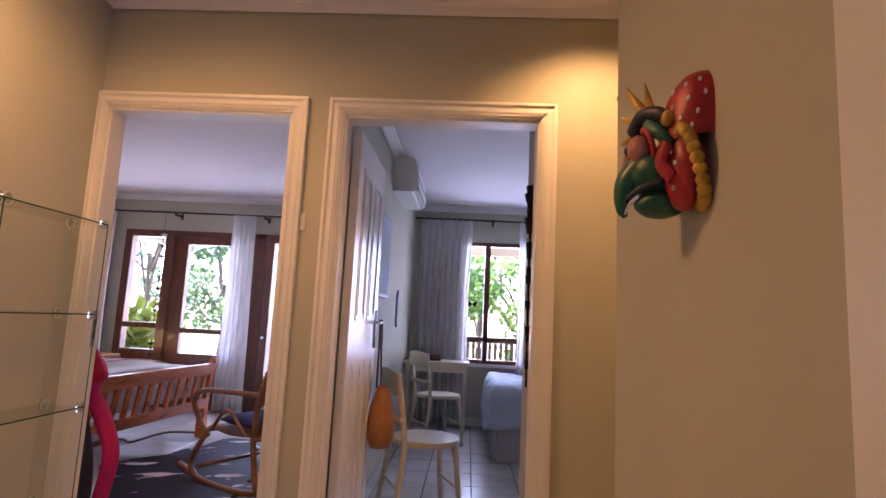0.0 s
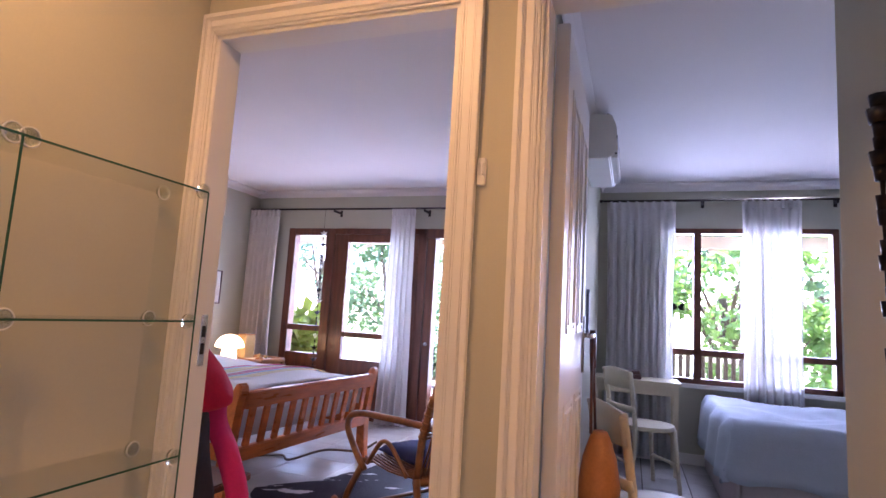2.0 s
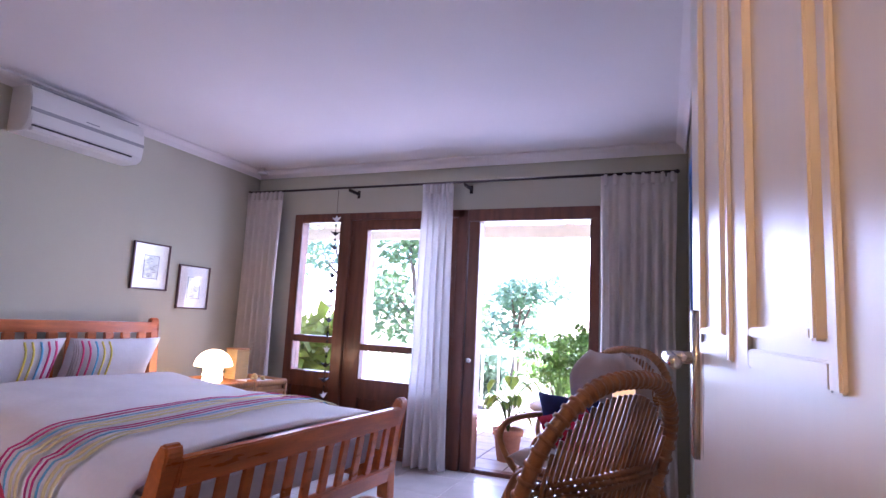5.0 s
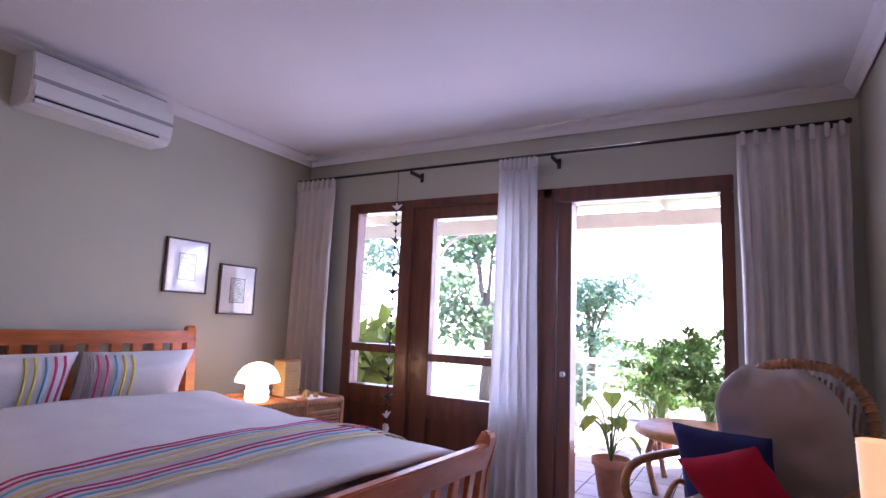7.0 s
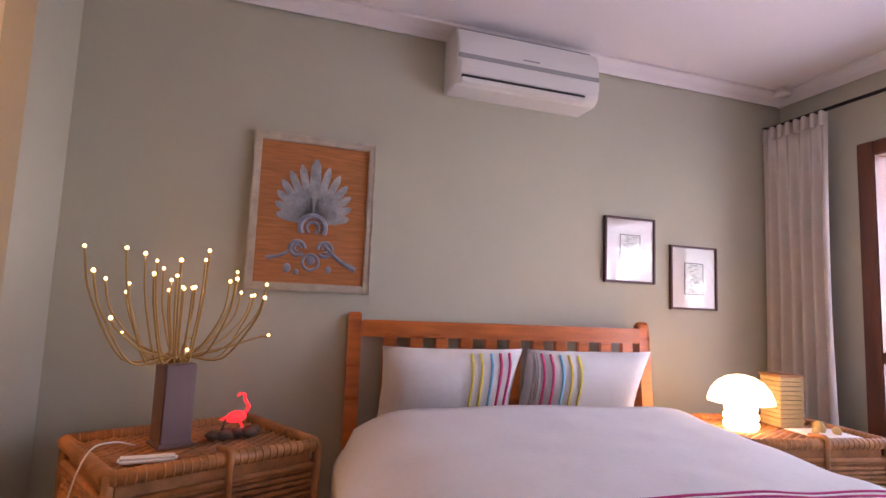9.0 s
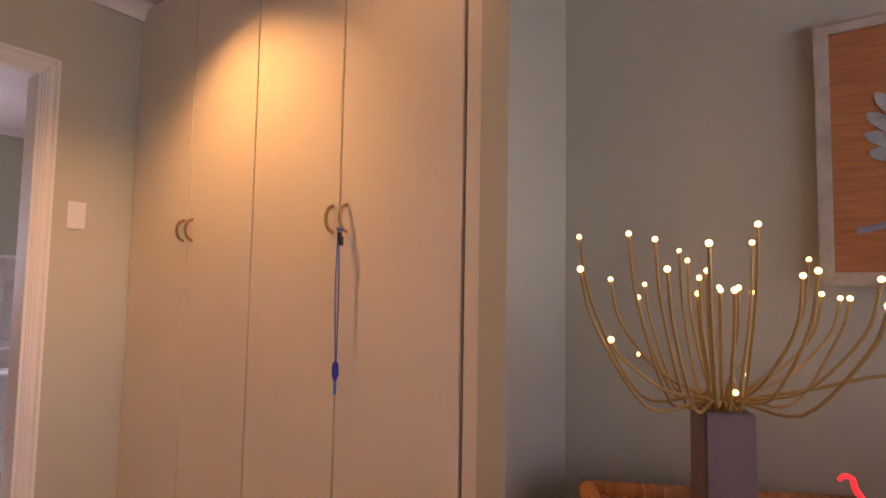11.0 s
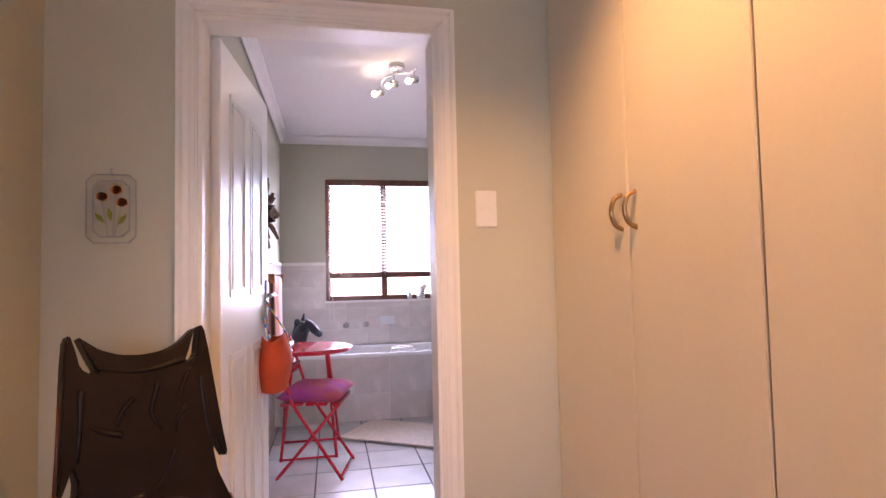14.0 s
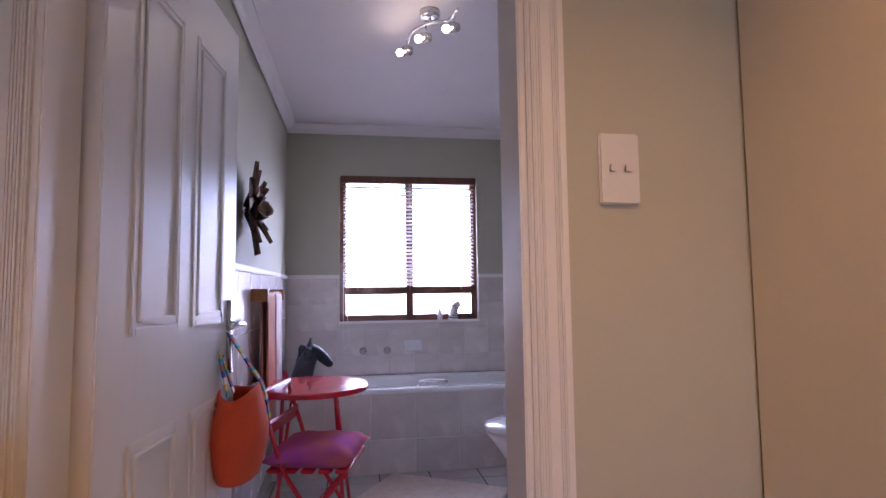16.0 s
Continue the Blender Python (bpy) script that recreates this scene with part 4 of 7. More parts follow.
tagged(obj("lamp_cable", bm, PLASTIC, None, 0, True), "thin white cable running off wicker trunk", "cable")


def mushroom_lamp():
    e = thing("table_lamp", T1 @ Matrix.Translation((0.02, -0.18, 0.607)), "lit opal glass mushroom lamp on wicker trunk", "lamp")
    bm = bmesh.new()
    lathe(bm, [(0.06, 0), (0.072, 0.012), (0.074, 0.03), (0.066, 0.04), (0.074, 0.052), (0.072, 0.07), (0.064, 0.08), (0.07, 0.092), (0.066, 0.11), (0.06, 0.12)], 28)
    obj("base", bm, LAMPW, e, 0, True)
    bm = bmesh.new()
    lathe(bm, [(0.06, 0.118), (0.11, 0.116), (0.138, 0.122), (0.136, 0.14), (0.122, 0.175), (0.095, 0.21), (0.06, 0.232), (0.02, 0.243), (0.0, 0.244)], 36)
    obj("shade", bm, LAMPW, e, 0, True)


mushroom_lamp()


def paper_stack():
    e = thing("paper_lantern", T1 @ Matrix.Translation((-0.08, 0.12, 0.607)), "yellowed ribbed paper box beside the lamp", "lantern")
    bm = bmesh.new()
    for i in range(11):
        k = 0.063 + 0.003 * (i % 2)
        box(bm, -k, -k, i * 0.021, k, k, i * 0.021 + 0.019)
    obj("ribs", bm, PAPER, e, 0.003)
    boxes("rim", CANE, e, [(-0.07, -0.07, 0.232, 0.07, 0.07, 0.24)], 0.003)


paper_stack()


def trinkets():
    e = thing("shell_tray", T1 @ Matrix.Translation((0.10, 0.17, 0.607)), "folded paper with small shells on wicker trunk", "trinkets")
    boxes("paper", MOUNT, e, [(-0.09, -0.12, 0, 0.09, 0.11, 0.004)], 0)
    bm = bmesh.new()
    for x, y, s in ((-0.02, 0.0, 0.028), (0.03, 0.04, 0.02), (0.01, -0.05, 0.016)):
        blob(bm, (x, y, s * 0.8), (s, s * 0.8, s), 0.5, 2, 8)
    obj("shell", bm, PAPER, e, 0, True)


trinkets()


def mobile():
    e = thing("shell_mobile", pose(-3.27, 6.085, 0), "hanging string of carved birds and beads", "mobile")
    bm = bmesh.new()
    tube(bm, [(0, 0, 2.25), (0, 0, 0.38)], 0.002, 5)
    obj("string", bm, IRON, e)
    dark, pale = bmesh.new(), bmesh.new()
    for i in range(13):
        z = 1.98 - i * 0.125
        tgt = pale if i % 3 == 0 else dark
        plate(tgt, [(-0.045, 0.015), (-0.01, 0.008), (0, 0.03), (0.01, 0.008), (0.045, 0.018), (0.012, -0.014), (0, -0.022), (-0.012, -0.014)], -0.006, 0.006, Matrix.Translation((0, 0, z)) @ Euler((radians(90), 0, radians(i * 37))).to_matrix().to_4x4())
        blob(dark, (0, 0, z - 0.055), (0.009, 0.009, 0.012))
    blob(pale, (0, 0, 0.39), (0.025, 0.02, 0.035), 0.2)
    obj("bird", dark, EBONY, e)
    obj("shell", pale, MOUNT, e)


mobile()
bm = bmesh.new()
lathe(bm, [(0.05, 0.0), (0.05, 0.012), (0.03, 0.03), (0.022, 0.05), (0.0, 0.052)], 16, (0, 0, -0.052))
det = obj("alarm_sensor", bm, PLASTIC, None, 0, True)
det.matrix_world = pose(XH + 0.12, YW - 0.12, 2.5, 0, 0, 0)
tagged(det, "small white alarm sensor on the ceiling corner", "sensor")


def rattan_chair(m, label, high, cushion):
    """Bent rattan armchair: facing local +y."""
    e = thing("rattan_armchair", m, label, "armchair", "rattan armchairs")
    bt = 1.02
    by = -0.36
    frame_bm = bmesh.new()
    hoop = smooth_path([(-0.27, -0.18, 0.36), (-0.30, -0.25, 0.6), (-0.28, by + 0.02, bt - 0.16), (-0.16, by - 0.03, bt - 0.02), (0, by - 0.045, bt + 0.01), (0.16, by - 0.03, bt - 0.02), (0.28, by + 0.02, bt - 0.16), (0.30, -0.25, 0.6), (0.27, -0.18, 0.36)], 7)
    tube(frame_bm, hoop, 0.019, 10)
    for s in (-1, 1):
        tube(frame_bm, smooth_path([(s * 0.29, -0.27, 0.62), (s * 0.34, 0.0, 0.62), (s * 0.36, 0.27, 0.60), (s * 0.35, 0.36, 0.52), (s * 0.32, 0.32, 0.40), (s * 0.30, 0.24, 0.30)], 7), 0.018, 10)
        tube(frame_bm, smooth_path([(s * 0.30, 0.26, 0.33), (s * 0.33, 0.36, 0.12), (s * 0.32, 0.30, 0.03)], 6), 0.018, 10)
        tube(frame_bm, smooth_path([(s * 0.29, -0.2, 0.36), (s * 0.32, -0.28, 0.15), (s * 0.32, -0.32, 0.03)], 6), 0.018, 10)
        if not cushion:
            tube(frame_bm, smooth_path([(s * 0.32, -0.52, 0.10), (s * 0.32, -0.2, 0.025), (s * 0.32, 0.2, 0.018), (s * 0.32, 0.5, 0.085)], 7), 0.02, 10)
        else:
            tube(frame_bm, [(s * 0.32, -0.32, 0.03), (s * 0.32, 0.30, 0.03)], 0.018, 10)
        tube(frame_bm, smooth_path([(s * 0.31, -0.15, 0.36), (s * 0.33, 0.02, 0.50), (s * 0.34, 0.16, 0.36)], 7), 0.012, 8)
    for y in (-0.2, 0.27):
        tube(frame_bm, [(-0.30, y, 0.34), (0.30, y, 0.34)], 0.018, 10)
        tube(frame_bm, [(-0.31, y * 1.1, 0.10), (0.31, y * 1.1, 0.10)], 0.012, 8)
    obj("frame", frame_bm, CANE if high else DCANE, e, 0, True)
    bm = bmesh.new()
    n = 22
    for i in range(n):
        u = -0.24 + 0.48 * i / (n - 1)
        top = bt - 0.03 - 0.16 * (abs(u) / 0.26) ** 2.5
        yb = by - 0.03 + 0.05 * (abs(u) / 0.26) ** 2
        tube(bm, smooth_path([(u, -0.17, 0.36), (u, -0.24, 0.55), (u, yb, top)], 4), 0.0058, 6)
        tube(bm, smooth_path([(u * 1.12, -0.19, 0.355), (u * 1.12, 0.05, 0.335), (u * 1.12, 0.28, 0.36)], 3), 0.0058, 6)
    obj("cane_rod", bm, DCANE, e, 0, True)
    bm = bmesh.new()
    for z, yo in ((0.58, -0.245), (0.76, -0.30)):
        for k in (-1, 0, 1):
            pts = [(-0.285 + 0.57 * i / 44, yo - 0.03 + 0.06 * ((i / 22 - 1) ** 2) * 0.6 + (0.007 if (i + k) % 2 else -0.007), z + k * 0.016) for i in range(45)]
            tube(bm, pts, 0.008, 6)
    for i in range(46):
        a = hoop[6 + int(i * (len(hoop) - 13) / 45)]
        b = hoop[7 + int(i * (len(hoop) - 13) / 45)]
        tube(bm, [a, a + (b - a).normalized() * 0.010], 0.0245, 8)
    obj("binding", bm, DCANE if not high else CANE, e, 0, True)
    if cushion:
        for nm, w, h, d, mm in (("back_cushion", 0.56, 0.66, 0.17, Matrix.Translation((0, -0.20, 0.70)) @ Euler((radians(80), 0, 0)).to_matrix().to_4x4()), ("seat_cushion", 0.58, 0.56, 0.14, Matrix.Translation((0, 0.08, 0.42)))):
            bm = bmesh.new()
            pillow(bm, w, h, d, Matrix(), 18, 0.4)
            for v in bm.verts:
                for bx in (-0.13, 0.13):
                    for byy in (-0.17, 0.05, 0.24):
                        r2 = (v.co.x - bx) ** 2 + (v.co.y - byy) ** 2
                        v.co.z *= 1 - 0.62 * math.exp(-r2 / 0.0028)
                if nm == "back_cushion" and v.co.y > 0.15:
                    v.co.x *= max(0.2, 1 - 14 * (v.co.y - 0.12) ** 2)
            bmesh.ops.transform(bm, matrix=mm, verts=bm.verts[:])
            obj(nm, bm, BEIGEC, e, 0, True)
    return e


C1 = pose(-1.03, 3.80, 0, 0, 0, 60)
C2 = pose(-1.0, 5.35, 0, 0, 0, 152)
rattan_chair(C1, "dark rattan rocking chair with cane rod back", False, False)
rattan_chair(C2, "rattan armchair with buttoned beige cushions", True, True)


def throw(name, m, w, h, d, material, label):
    e = bmesh.new()
    pillow(e, w, h, d, Matrix(), 12)
    o = obj(name, e, material, None, 0, True)
    o.matrix_world = m
    tagged(o, label, "cushion", "loose chair cushions")


throw("cushion", C2 @ Matrix.Translation((0.14, -0.02, 0.585)) @ Euler((radians(72), 0, radians(8))).to_matrix().to_4x4(), 0.40, 0.36, 0.12, NAVY, "navy blue cushion on rattan armchair")
throw("cushion", C2 @ Matrix.Translation((-0.01, 0.14, 0.56)) @ Euler((radians(60), radians(20), radians(-6))).to_matrix().to_4x4(), 0.36, 0.34, 0.12, REDC, "crimson cushion leaning on the navy one")
throw("cushion", C1 @ Matrix.Translation((0, 0.06, 0.40)), 0.44, 0.42, 0.08, NAVY, "flat navy seat cushion on rocking chair")


def tall_lamp():
    e = thing("floor_lamp", pose(-0.76, 4.43, 0), "tall dim paper floor lamp behind rocking chair", "lamp")
    bm = bmesh.new()
    lathe(bm, [(0.09, 0), (0.09, 0.015), (0.02, 0.02), (0.015, 0.5), (0.036, 0.5)], 20)
    obj("foot", bm, BRONZE, e, 0, True)
    bm = bmesh.new()
    lathe(bm, [(0.034, 0.50), (0.035, 0.6), (0.038, 0.75), (0.044, 0.92), (0.039, 0.918), (0.030, 0.62)], 24)
    obj("shade", bm, TALLL, e, 0, True)


tall_lamp()


def blue_picture():
    e = thing("picture", pose(-0.46, 4.36, 1.085), "large glazed print in broad bright blue frame", "picture")
    w, h, f = 1.40, 0.92, 0.07
    boxes("frame", BLUEF, e, [(-0.035, -w / 2, 0, 0, -w / 2 + f, h), (-0.035, w / 2 - f, 0, 0, w / 2, h), (-0.035, -w / 2 + f, 0, 0, w / 2 - f, f), (-0.035, -w / 2 + f, h - f, 0, w / 2 - f, h)], 0.006)
    boxes("mount", MOUNT, e, [(-0.012, -w / 2 + f, f, -0.002, w / 2 - f, h - f)], 0)
    boxes("print", NIGHTP, e, [(-0.016, -w / 2 + f + 0.06, f + 0.18, -0.012, w / 2 - f - 0.06, h - f - 0.06)], 0)
    boxes("lower_print", SANDP, e, [(-0.016, -w / 2 + f + 0.06, f + 0.05, -0.012, w / 2 - f - 0.06, f + 0.178)], 0)
    g = boxes("glass", GLASS, e, [(-0.024, -w / 2 + f - 0.002, f - 0.002, -0.021, w / 2 - f + 0.002, h - f + 0.002)], 0)
    g.visible_shadow = False


blue_picture()


def hide_rug():
    rnd = random.Random(5)
    e = bmesh.new()
    out = []
    for i in range(60):
        a = 2 * math.pi * i / 60
        r = 1 + 0.16 * math.sin(2 * a + 0.6) + 0.10 * math.sin(5 * a) + 0.05 * math.sin(9 * a + 1) + rnd.uniform(-0.02, 0.02)
        out.append((r * 0.78 * math.cos(a), r * 0.88 * math.sin(a)))
    plate(e, out, 0.004, 0.014)
    o = obj("cowhide_rug", e, COW)
    o.matrix_world = pose(-1.35, 4.05, 0, 0, 0, 30)
    tagged(o, "black and white cowhide rug on tiled floor", "rug")


hide_rug()
bm = bmesh.new()
tube(bm, smooth_path([(-2.9, 4.3, 0.012), (-2.6, 4.62, 0.012), (-2.45, 4.55, 0.012), (-2.3, 4.8, 0.05), (-2.1, 5.0, 0.03), (-2.0, 5.12, 0.09)], 8), 0.009, 8)
tagged(obj("vine_stick", bm, BARK, None, 0, True), "crooked dark vine branch lying by the bed", "branch")


def coat_stand():
    e = thing("draped_coat", pose(-1.62, 2.54, 0), "crimson coat and dark bag draped over chair", "coat")
    boxes("stand", MAHOG, e, [(-0.22, -0.05, 0, -0.19, -0.02, 0.9), (0.06, -0.05, 0, 0.09, -0.02, 0.86), (-0.22, 0.28, 0, -0.19, 0.31, 0.46), (0.06, 0.28, 0, 0.09, 0.31, 0.46), (-0.23, -0.06, 0.43, 0.10, 0.32, 0.46), (-0.22, -0.05, 0.80, 0.09, -0.02, 0.88)], 0.005)

    def fold(name, material, ctrl, seed, crease=0.12):
        """Cloth swept along a line: each control is a place, a half width and a half depth."""
        line = smooth_path([c[0] for c in ctrl], 7)
        size = smooth_path([(c[1], c[2], 0) for c in ctrl], 7)
        bm = bmesh.new()
        nu, rows = 30, []
        for k, (p, w) in enumerate(zip(line, size)):
            d = (line[min(k + 1, len(line) - 1)] - line[max(k - 1, 0)]).normalized()
            a = Vector((0, 1, 0))
            b = d.cross(a).normalized()
            ring = []
            for i in range(nu):
                t = 2 * math.pi * i / nu
                f = 1 + crease * noise.noise(Vector((math.cos(t) * 1.7, math.sin(t) * 1.7, k * 0.11 + seed))) + 0.04 * math.sin(3 * t + k * 0.25)
                ring.append(bm.verts.new(p + b * math.cos(t) * w.x * f + a * math.sin(t) * w.y * f))
            rows.append(ring)
        for u, v in zip(rows, rows[1:]):
            for i in range(nu):
                bm.faces.new((u[i], u[(i + 1) % nu], v[(i + 1) % nu], v[i]))
        bm.faces.new(rows[0][::-1])
        bm.faces.new(rows[-1])
        obj(name, bm, material, e, 0, True)
    fold("hood", REDC, (((-0.21, 0.0, 1.02), 0.03, 0.04), ((-0.14, -0.01, 0.98), 0.10, 0.10), ((-0.05, -0.01, 0.91), 0.135, 0.125), ((0.06, -0.01, 0.85), 0.10, 0.12), ((0.14, -0.01, 0.82), 0.07, 0.10), ((0.20, 0.0, 0.80), 0.02, 0.03)), 1)
    fold("back", REDC, (((-0.10, 0.0, 0.95), 0.10, 0.11), ((-0.12, 0.0, 0.82), 0.15, 0.13), ((-0.15, 0.0, 0.70), 0.13, 0.12), ((-0.17, 0.01, 0.62), 0.05, 0.08)), 5)
    fold("lining", PINKC, (((0.12, 0.05, 0.84), 0.025, 0.05), ((0.11, 0.06, 0.72), 0.03, 0.05), ((0.17, 0.07, 0.60), 0.03, 0.05), ((0.23, 0.08, 0.42), 0.03, 0.05), ((0.20, 0.08, 0.20), 0.03, 0.05)), 9)
    fold("bag", CHAR, (((0.06, -0.04, 0.80), 0.05, 0.07), ((0.05, -0.06, 0.68), 0.11, 0.10), ((0.06, -0.07, 0.42), 0.16, 0.11), ((0.06, -0.07, 0.12), 0.17, 0.10), ((0.06, -0.07, 0.02), 0.13, 0.08)), 13, 0.2)
    boxes("buckle", CHROME, e, [(0.035, -0.12, 0.62, 0.055, -0.112, 0.645)], 0.002)


coat_stand()


def glass_cabinet():
    e = thing("glass_cube_shelf", pose(-1.42, 0, 0), "empty clear glass cube shelving with plastic clips", "shelf")
    x1, ys, zs = 0.235, (1.05, 1.57, 2.085), (0.02, 0.375, 0.74, 1.105, 1.475)
    panes, edges, clips, rims = bmesh.new(), bmesh.new(), bmesh.new(), bmesh.new()
    for z in zs:
        box(panes, 0.055, ys[0], z - 0.0025, x1, ys[2], z + 0.0025)
        box(edges, x1, ys[0], z - 0.0026, x1 + 0.0012, ys[2], z + 0.0026)
    for y in ys:
        box(panes, 0.055, y - 0.0025, zs[0] + 0.003, x1, y + 0.0025, zs[-1] - 0.003)
        box(edges, x1, y - 0.0026, zs[0], x1 + 0.0012, y + 0.0026, zs[-1])
    for z in zs:
        for y in ys:
            for x in (0.075, x1 - 0.012):
                for o in (-0.016, 0.016) if y == ys[1] else ((-0.014,) if y == ys[2] else (0.014,)):
                    tube(clips, [(x, y + o, z - 0.0005), (x + 0.010, y + o, z - 0.0005)], 0.022, 16)
                    tube(rims, [(x + 0.010, y + o + 0.021 * math.cos(a), z + 0.021 * math.sin(a)) for a in (2 * math.pi * k / 16 for k in range(17))], 0.0022, 6)
    obj("pane", panes, GREENG, e).visible_shadow = False
    obj("edge", edges, GEDGE, e)
    obj("clip", clips, CLIPM, e, 0, True)
    obj("clip_rim", rims, CRIM, e, 0, True)


glass_cabinet()


def carved_mask():
    e = thing("carved_mask", pose(0.73, 0.915, 1.505) @ Matrix.Diagonal((0.62, 0.76, 0.80, 1)), "painted carved wooden mask with red headdress", "mask")

    def skull(v):
        return 0.108 * (1 - 0.22 * max(0, v)) * math.sqrt(max(0.0, 1 - max(0, v) ** 4))
    # berry-shaped red headdress that narrows upwards
    bm = bmesh.new()
    rows = []
    for k in range(13):
        v = k / 12
        r = skull(v) + 0.002
        rows.append([bm.verts.new((-max(0, math.sin(a)) * r * 0.95 * (1 + 0.05 * noise.noise(Vector((a * 2, v * 4, 3)))), math.cos(a) * r - 0.02 - 0.035 * v, -0.02 + 0.165 * v)) for a in (math.pi * i / 22 for i in range(23))])
    for u, v in zip(rows, rows[1:]):
        for i in range(22):
            bm.faces.new((u[i], u[i + 1], v[i + 1], v[i]))
    blob(bm, (-0.045, -0.055, -0.085), (0.055, 0.065, 0.095), 0.1, 3)
    obj("headdress", bm, MRED, e, 0, True)
    # green snout with a hooked beak and a lower jaw
    bm = bmesh.new()
    blob(bm, (-0.09, 0.03, -0.075), (0.085, 0.075, 0.062), 0.06, 3)
    tube(bm, smooth_path([(-0.13, 0.045, -0.06), (-0.175, 0.055, -0.10), (-0.185, 0.058, -0.15), (-0.175, 0.055, -0.175)], 6), 0.05, 12, 0.007)
    blob(bm, (-0.085, 0.02, -0.15), (0.075, 0.06, 0.032), 0.06, 3)
    tube(bm, smooth_path([(-0.13, -0.005, 0.03), (-0.115, -0.045, 0.005), (-0.09, -0.07, -0.03)], 5), 0.022, 8, 0.012)
    obj("face", bm, MGRN, e, 0, True)
    bm = bmesh.new()
    tube(bm, smooth_path([(-0.15, 0.06, 0.035), (-0.14, 0.02, 0.062), (-0.115, -0.03, 0.055), (-0.09, -0.06, 0.03)], 6), 0.024, 10, 0.014)
    tube(bm, smooth_path([(-0.178, 0.03, -0.135), (-0.15, -0.01, -0.118), (-0.10, -0.045, -0.105)], 6), 0.009, 8)
    blob(bm, (-0.178, 0.03, -0.018), (0.012, 0.012, 0.014), 0)
    obj("brow", bm, MDRK, e, 0, True)
    bm = bmesh.new()
    blob(bm, (-0.148, 0.018, -0.018), (0.036, 0.036, 0.034), 0.1, 3)
    blob(bm, (-0.16, 0.075, -0.035), (0.018, 0.018, 0.03), 0.1)
    obj("eye", bm, MPNK, e, 0, True)
    bm = bmesh.new()
    ring = [(-0.13 - 0.036 * math.cos(a) * 0.4, 0.005 - 0.04 * math.sin(a), -0.018 + 0.042 * math.cos(a)) for a in (math.pi * k / 8 for k in range(9))]
    tube(bm, ring, 0.008, 8)
    tube(bm, smooth_path([(-0.10, -0.075, -0.03), (-0.115, -0.06, -0.07), (-0.09, -0.08, -0.11)], 6), 0.018, 8)
    obj("cheek", bm, MRED, e, 0, True)
    # gold spikes and a scalloped gold rim
    bm = bmesh.new()
    c = Vector((-0.095, 0.05, 0.05))
    for dx, dy, dz in ((-0.085, 0.03, 0.03), (-0.075, 0.03, 0.115), (-0.02, 0.01, 0.115), (-0.085, 0.04, -0.035)):
        tip = c + Vector((dx, dy, dz))
        tube(bm, [c, c + (tip - c) * 0.45, tip], 0.03, 7, 0.003)
    blob(bm, (-0.10, -0.065, 0.03), (0.018, 0.018, 0.02), 0.2)
    for k in range(15):
        a = radians(-105 + k * 16)
        blob(bm, (-0.042 - 0.028 * math.sin(a), -0.088 - 0.036 * math.cos(a), -0.085 + 0.085 * math.sin(a)), (0.020, 0.014, 0.017), 0.15)
    obj("gold_leaf", bm, GOLD, e, 0, True)
    bm = bmesh.new()
    for v, deg in ((0.25, 130), (0.3, 155), (0.45, 110), (0.5, 138), (0.55, 165), (0.7, 95), (0.72, 128), (0.75, 155), (0.3, 100), (0.12, 148)):
        a, r = radians(deg), skull(v)
        blob(bm, (-math.sin(a) * r * 0.95, math.cos(a) * r - 0.02 - 0.035 * v, -0.02 + 0.165 * v), (0.006, 0.006, 0.009), 0, 1)
    for y, z in ((-0.075, -0.05), (-0.10, -0.08), (-0.07, -0.10), (-0.09, -0.135)):
        blob(bm, (-0.095 - 0.1 * (y + 0.09), y, z), (0.006, 0.008, 0.006), 0, 1)
    tube(bm, smooth_path([(-0.18, 0.05, -0.168), (-0.172, 0.03, -0.148), (-0.158, 0.0, -0.136)], 4), 0.005, 6)
    obj("bead", bm, MOUNT, e, 0, True)


carved_mask()


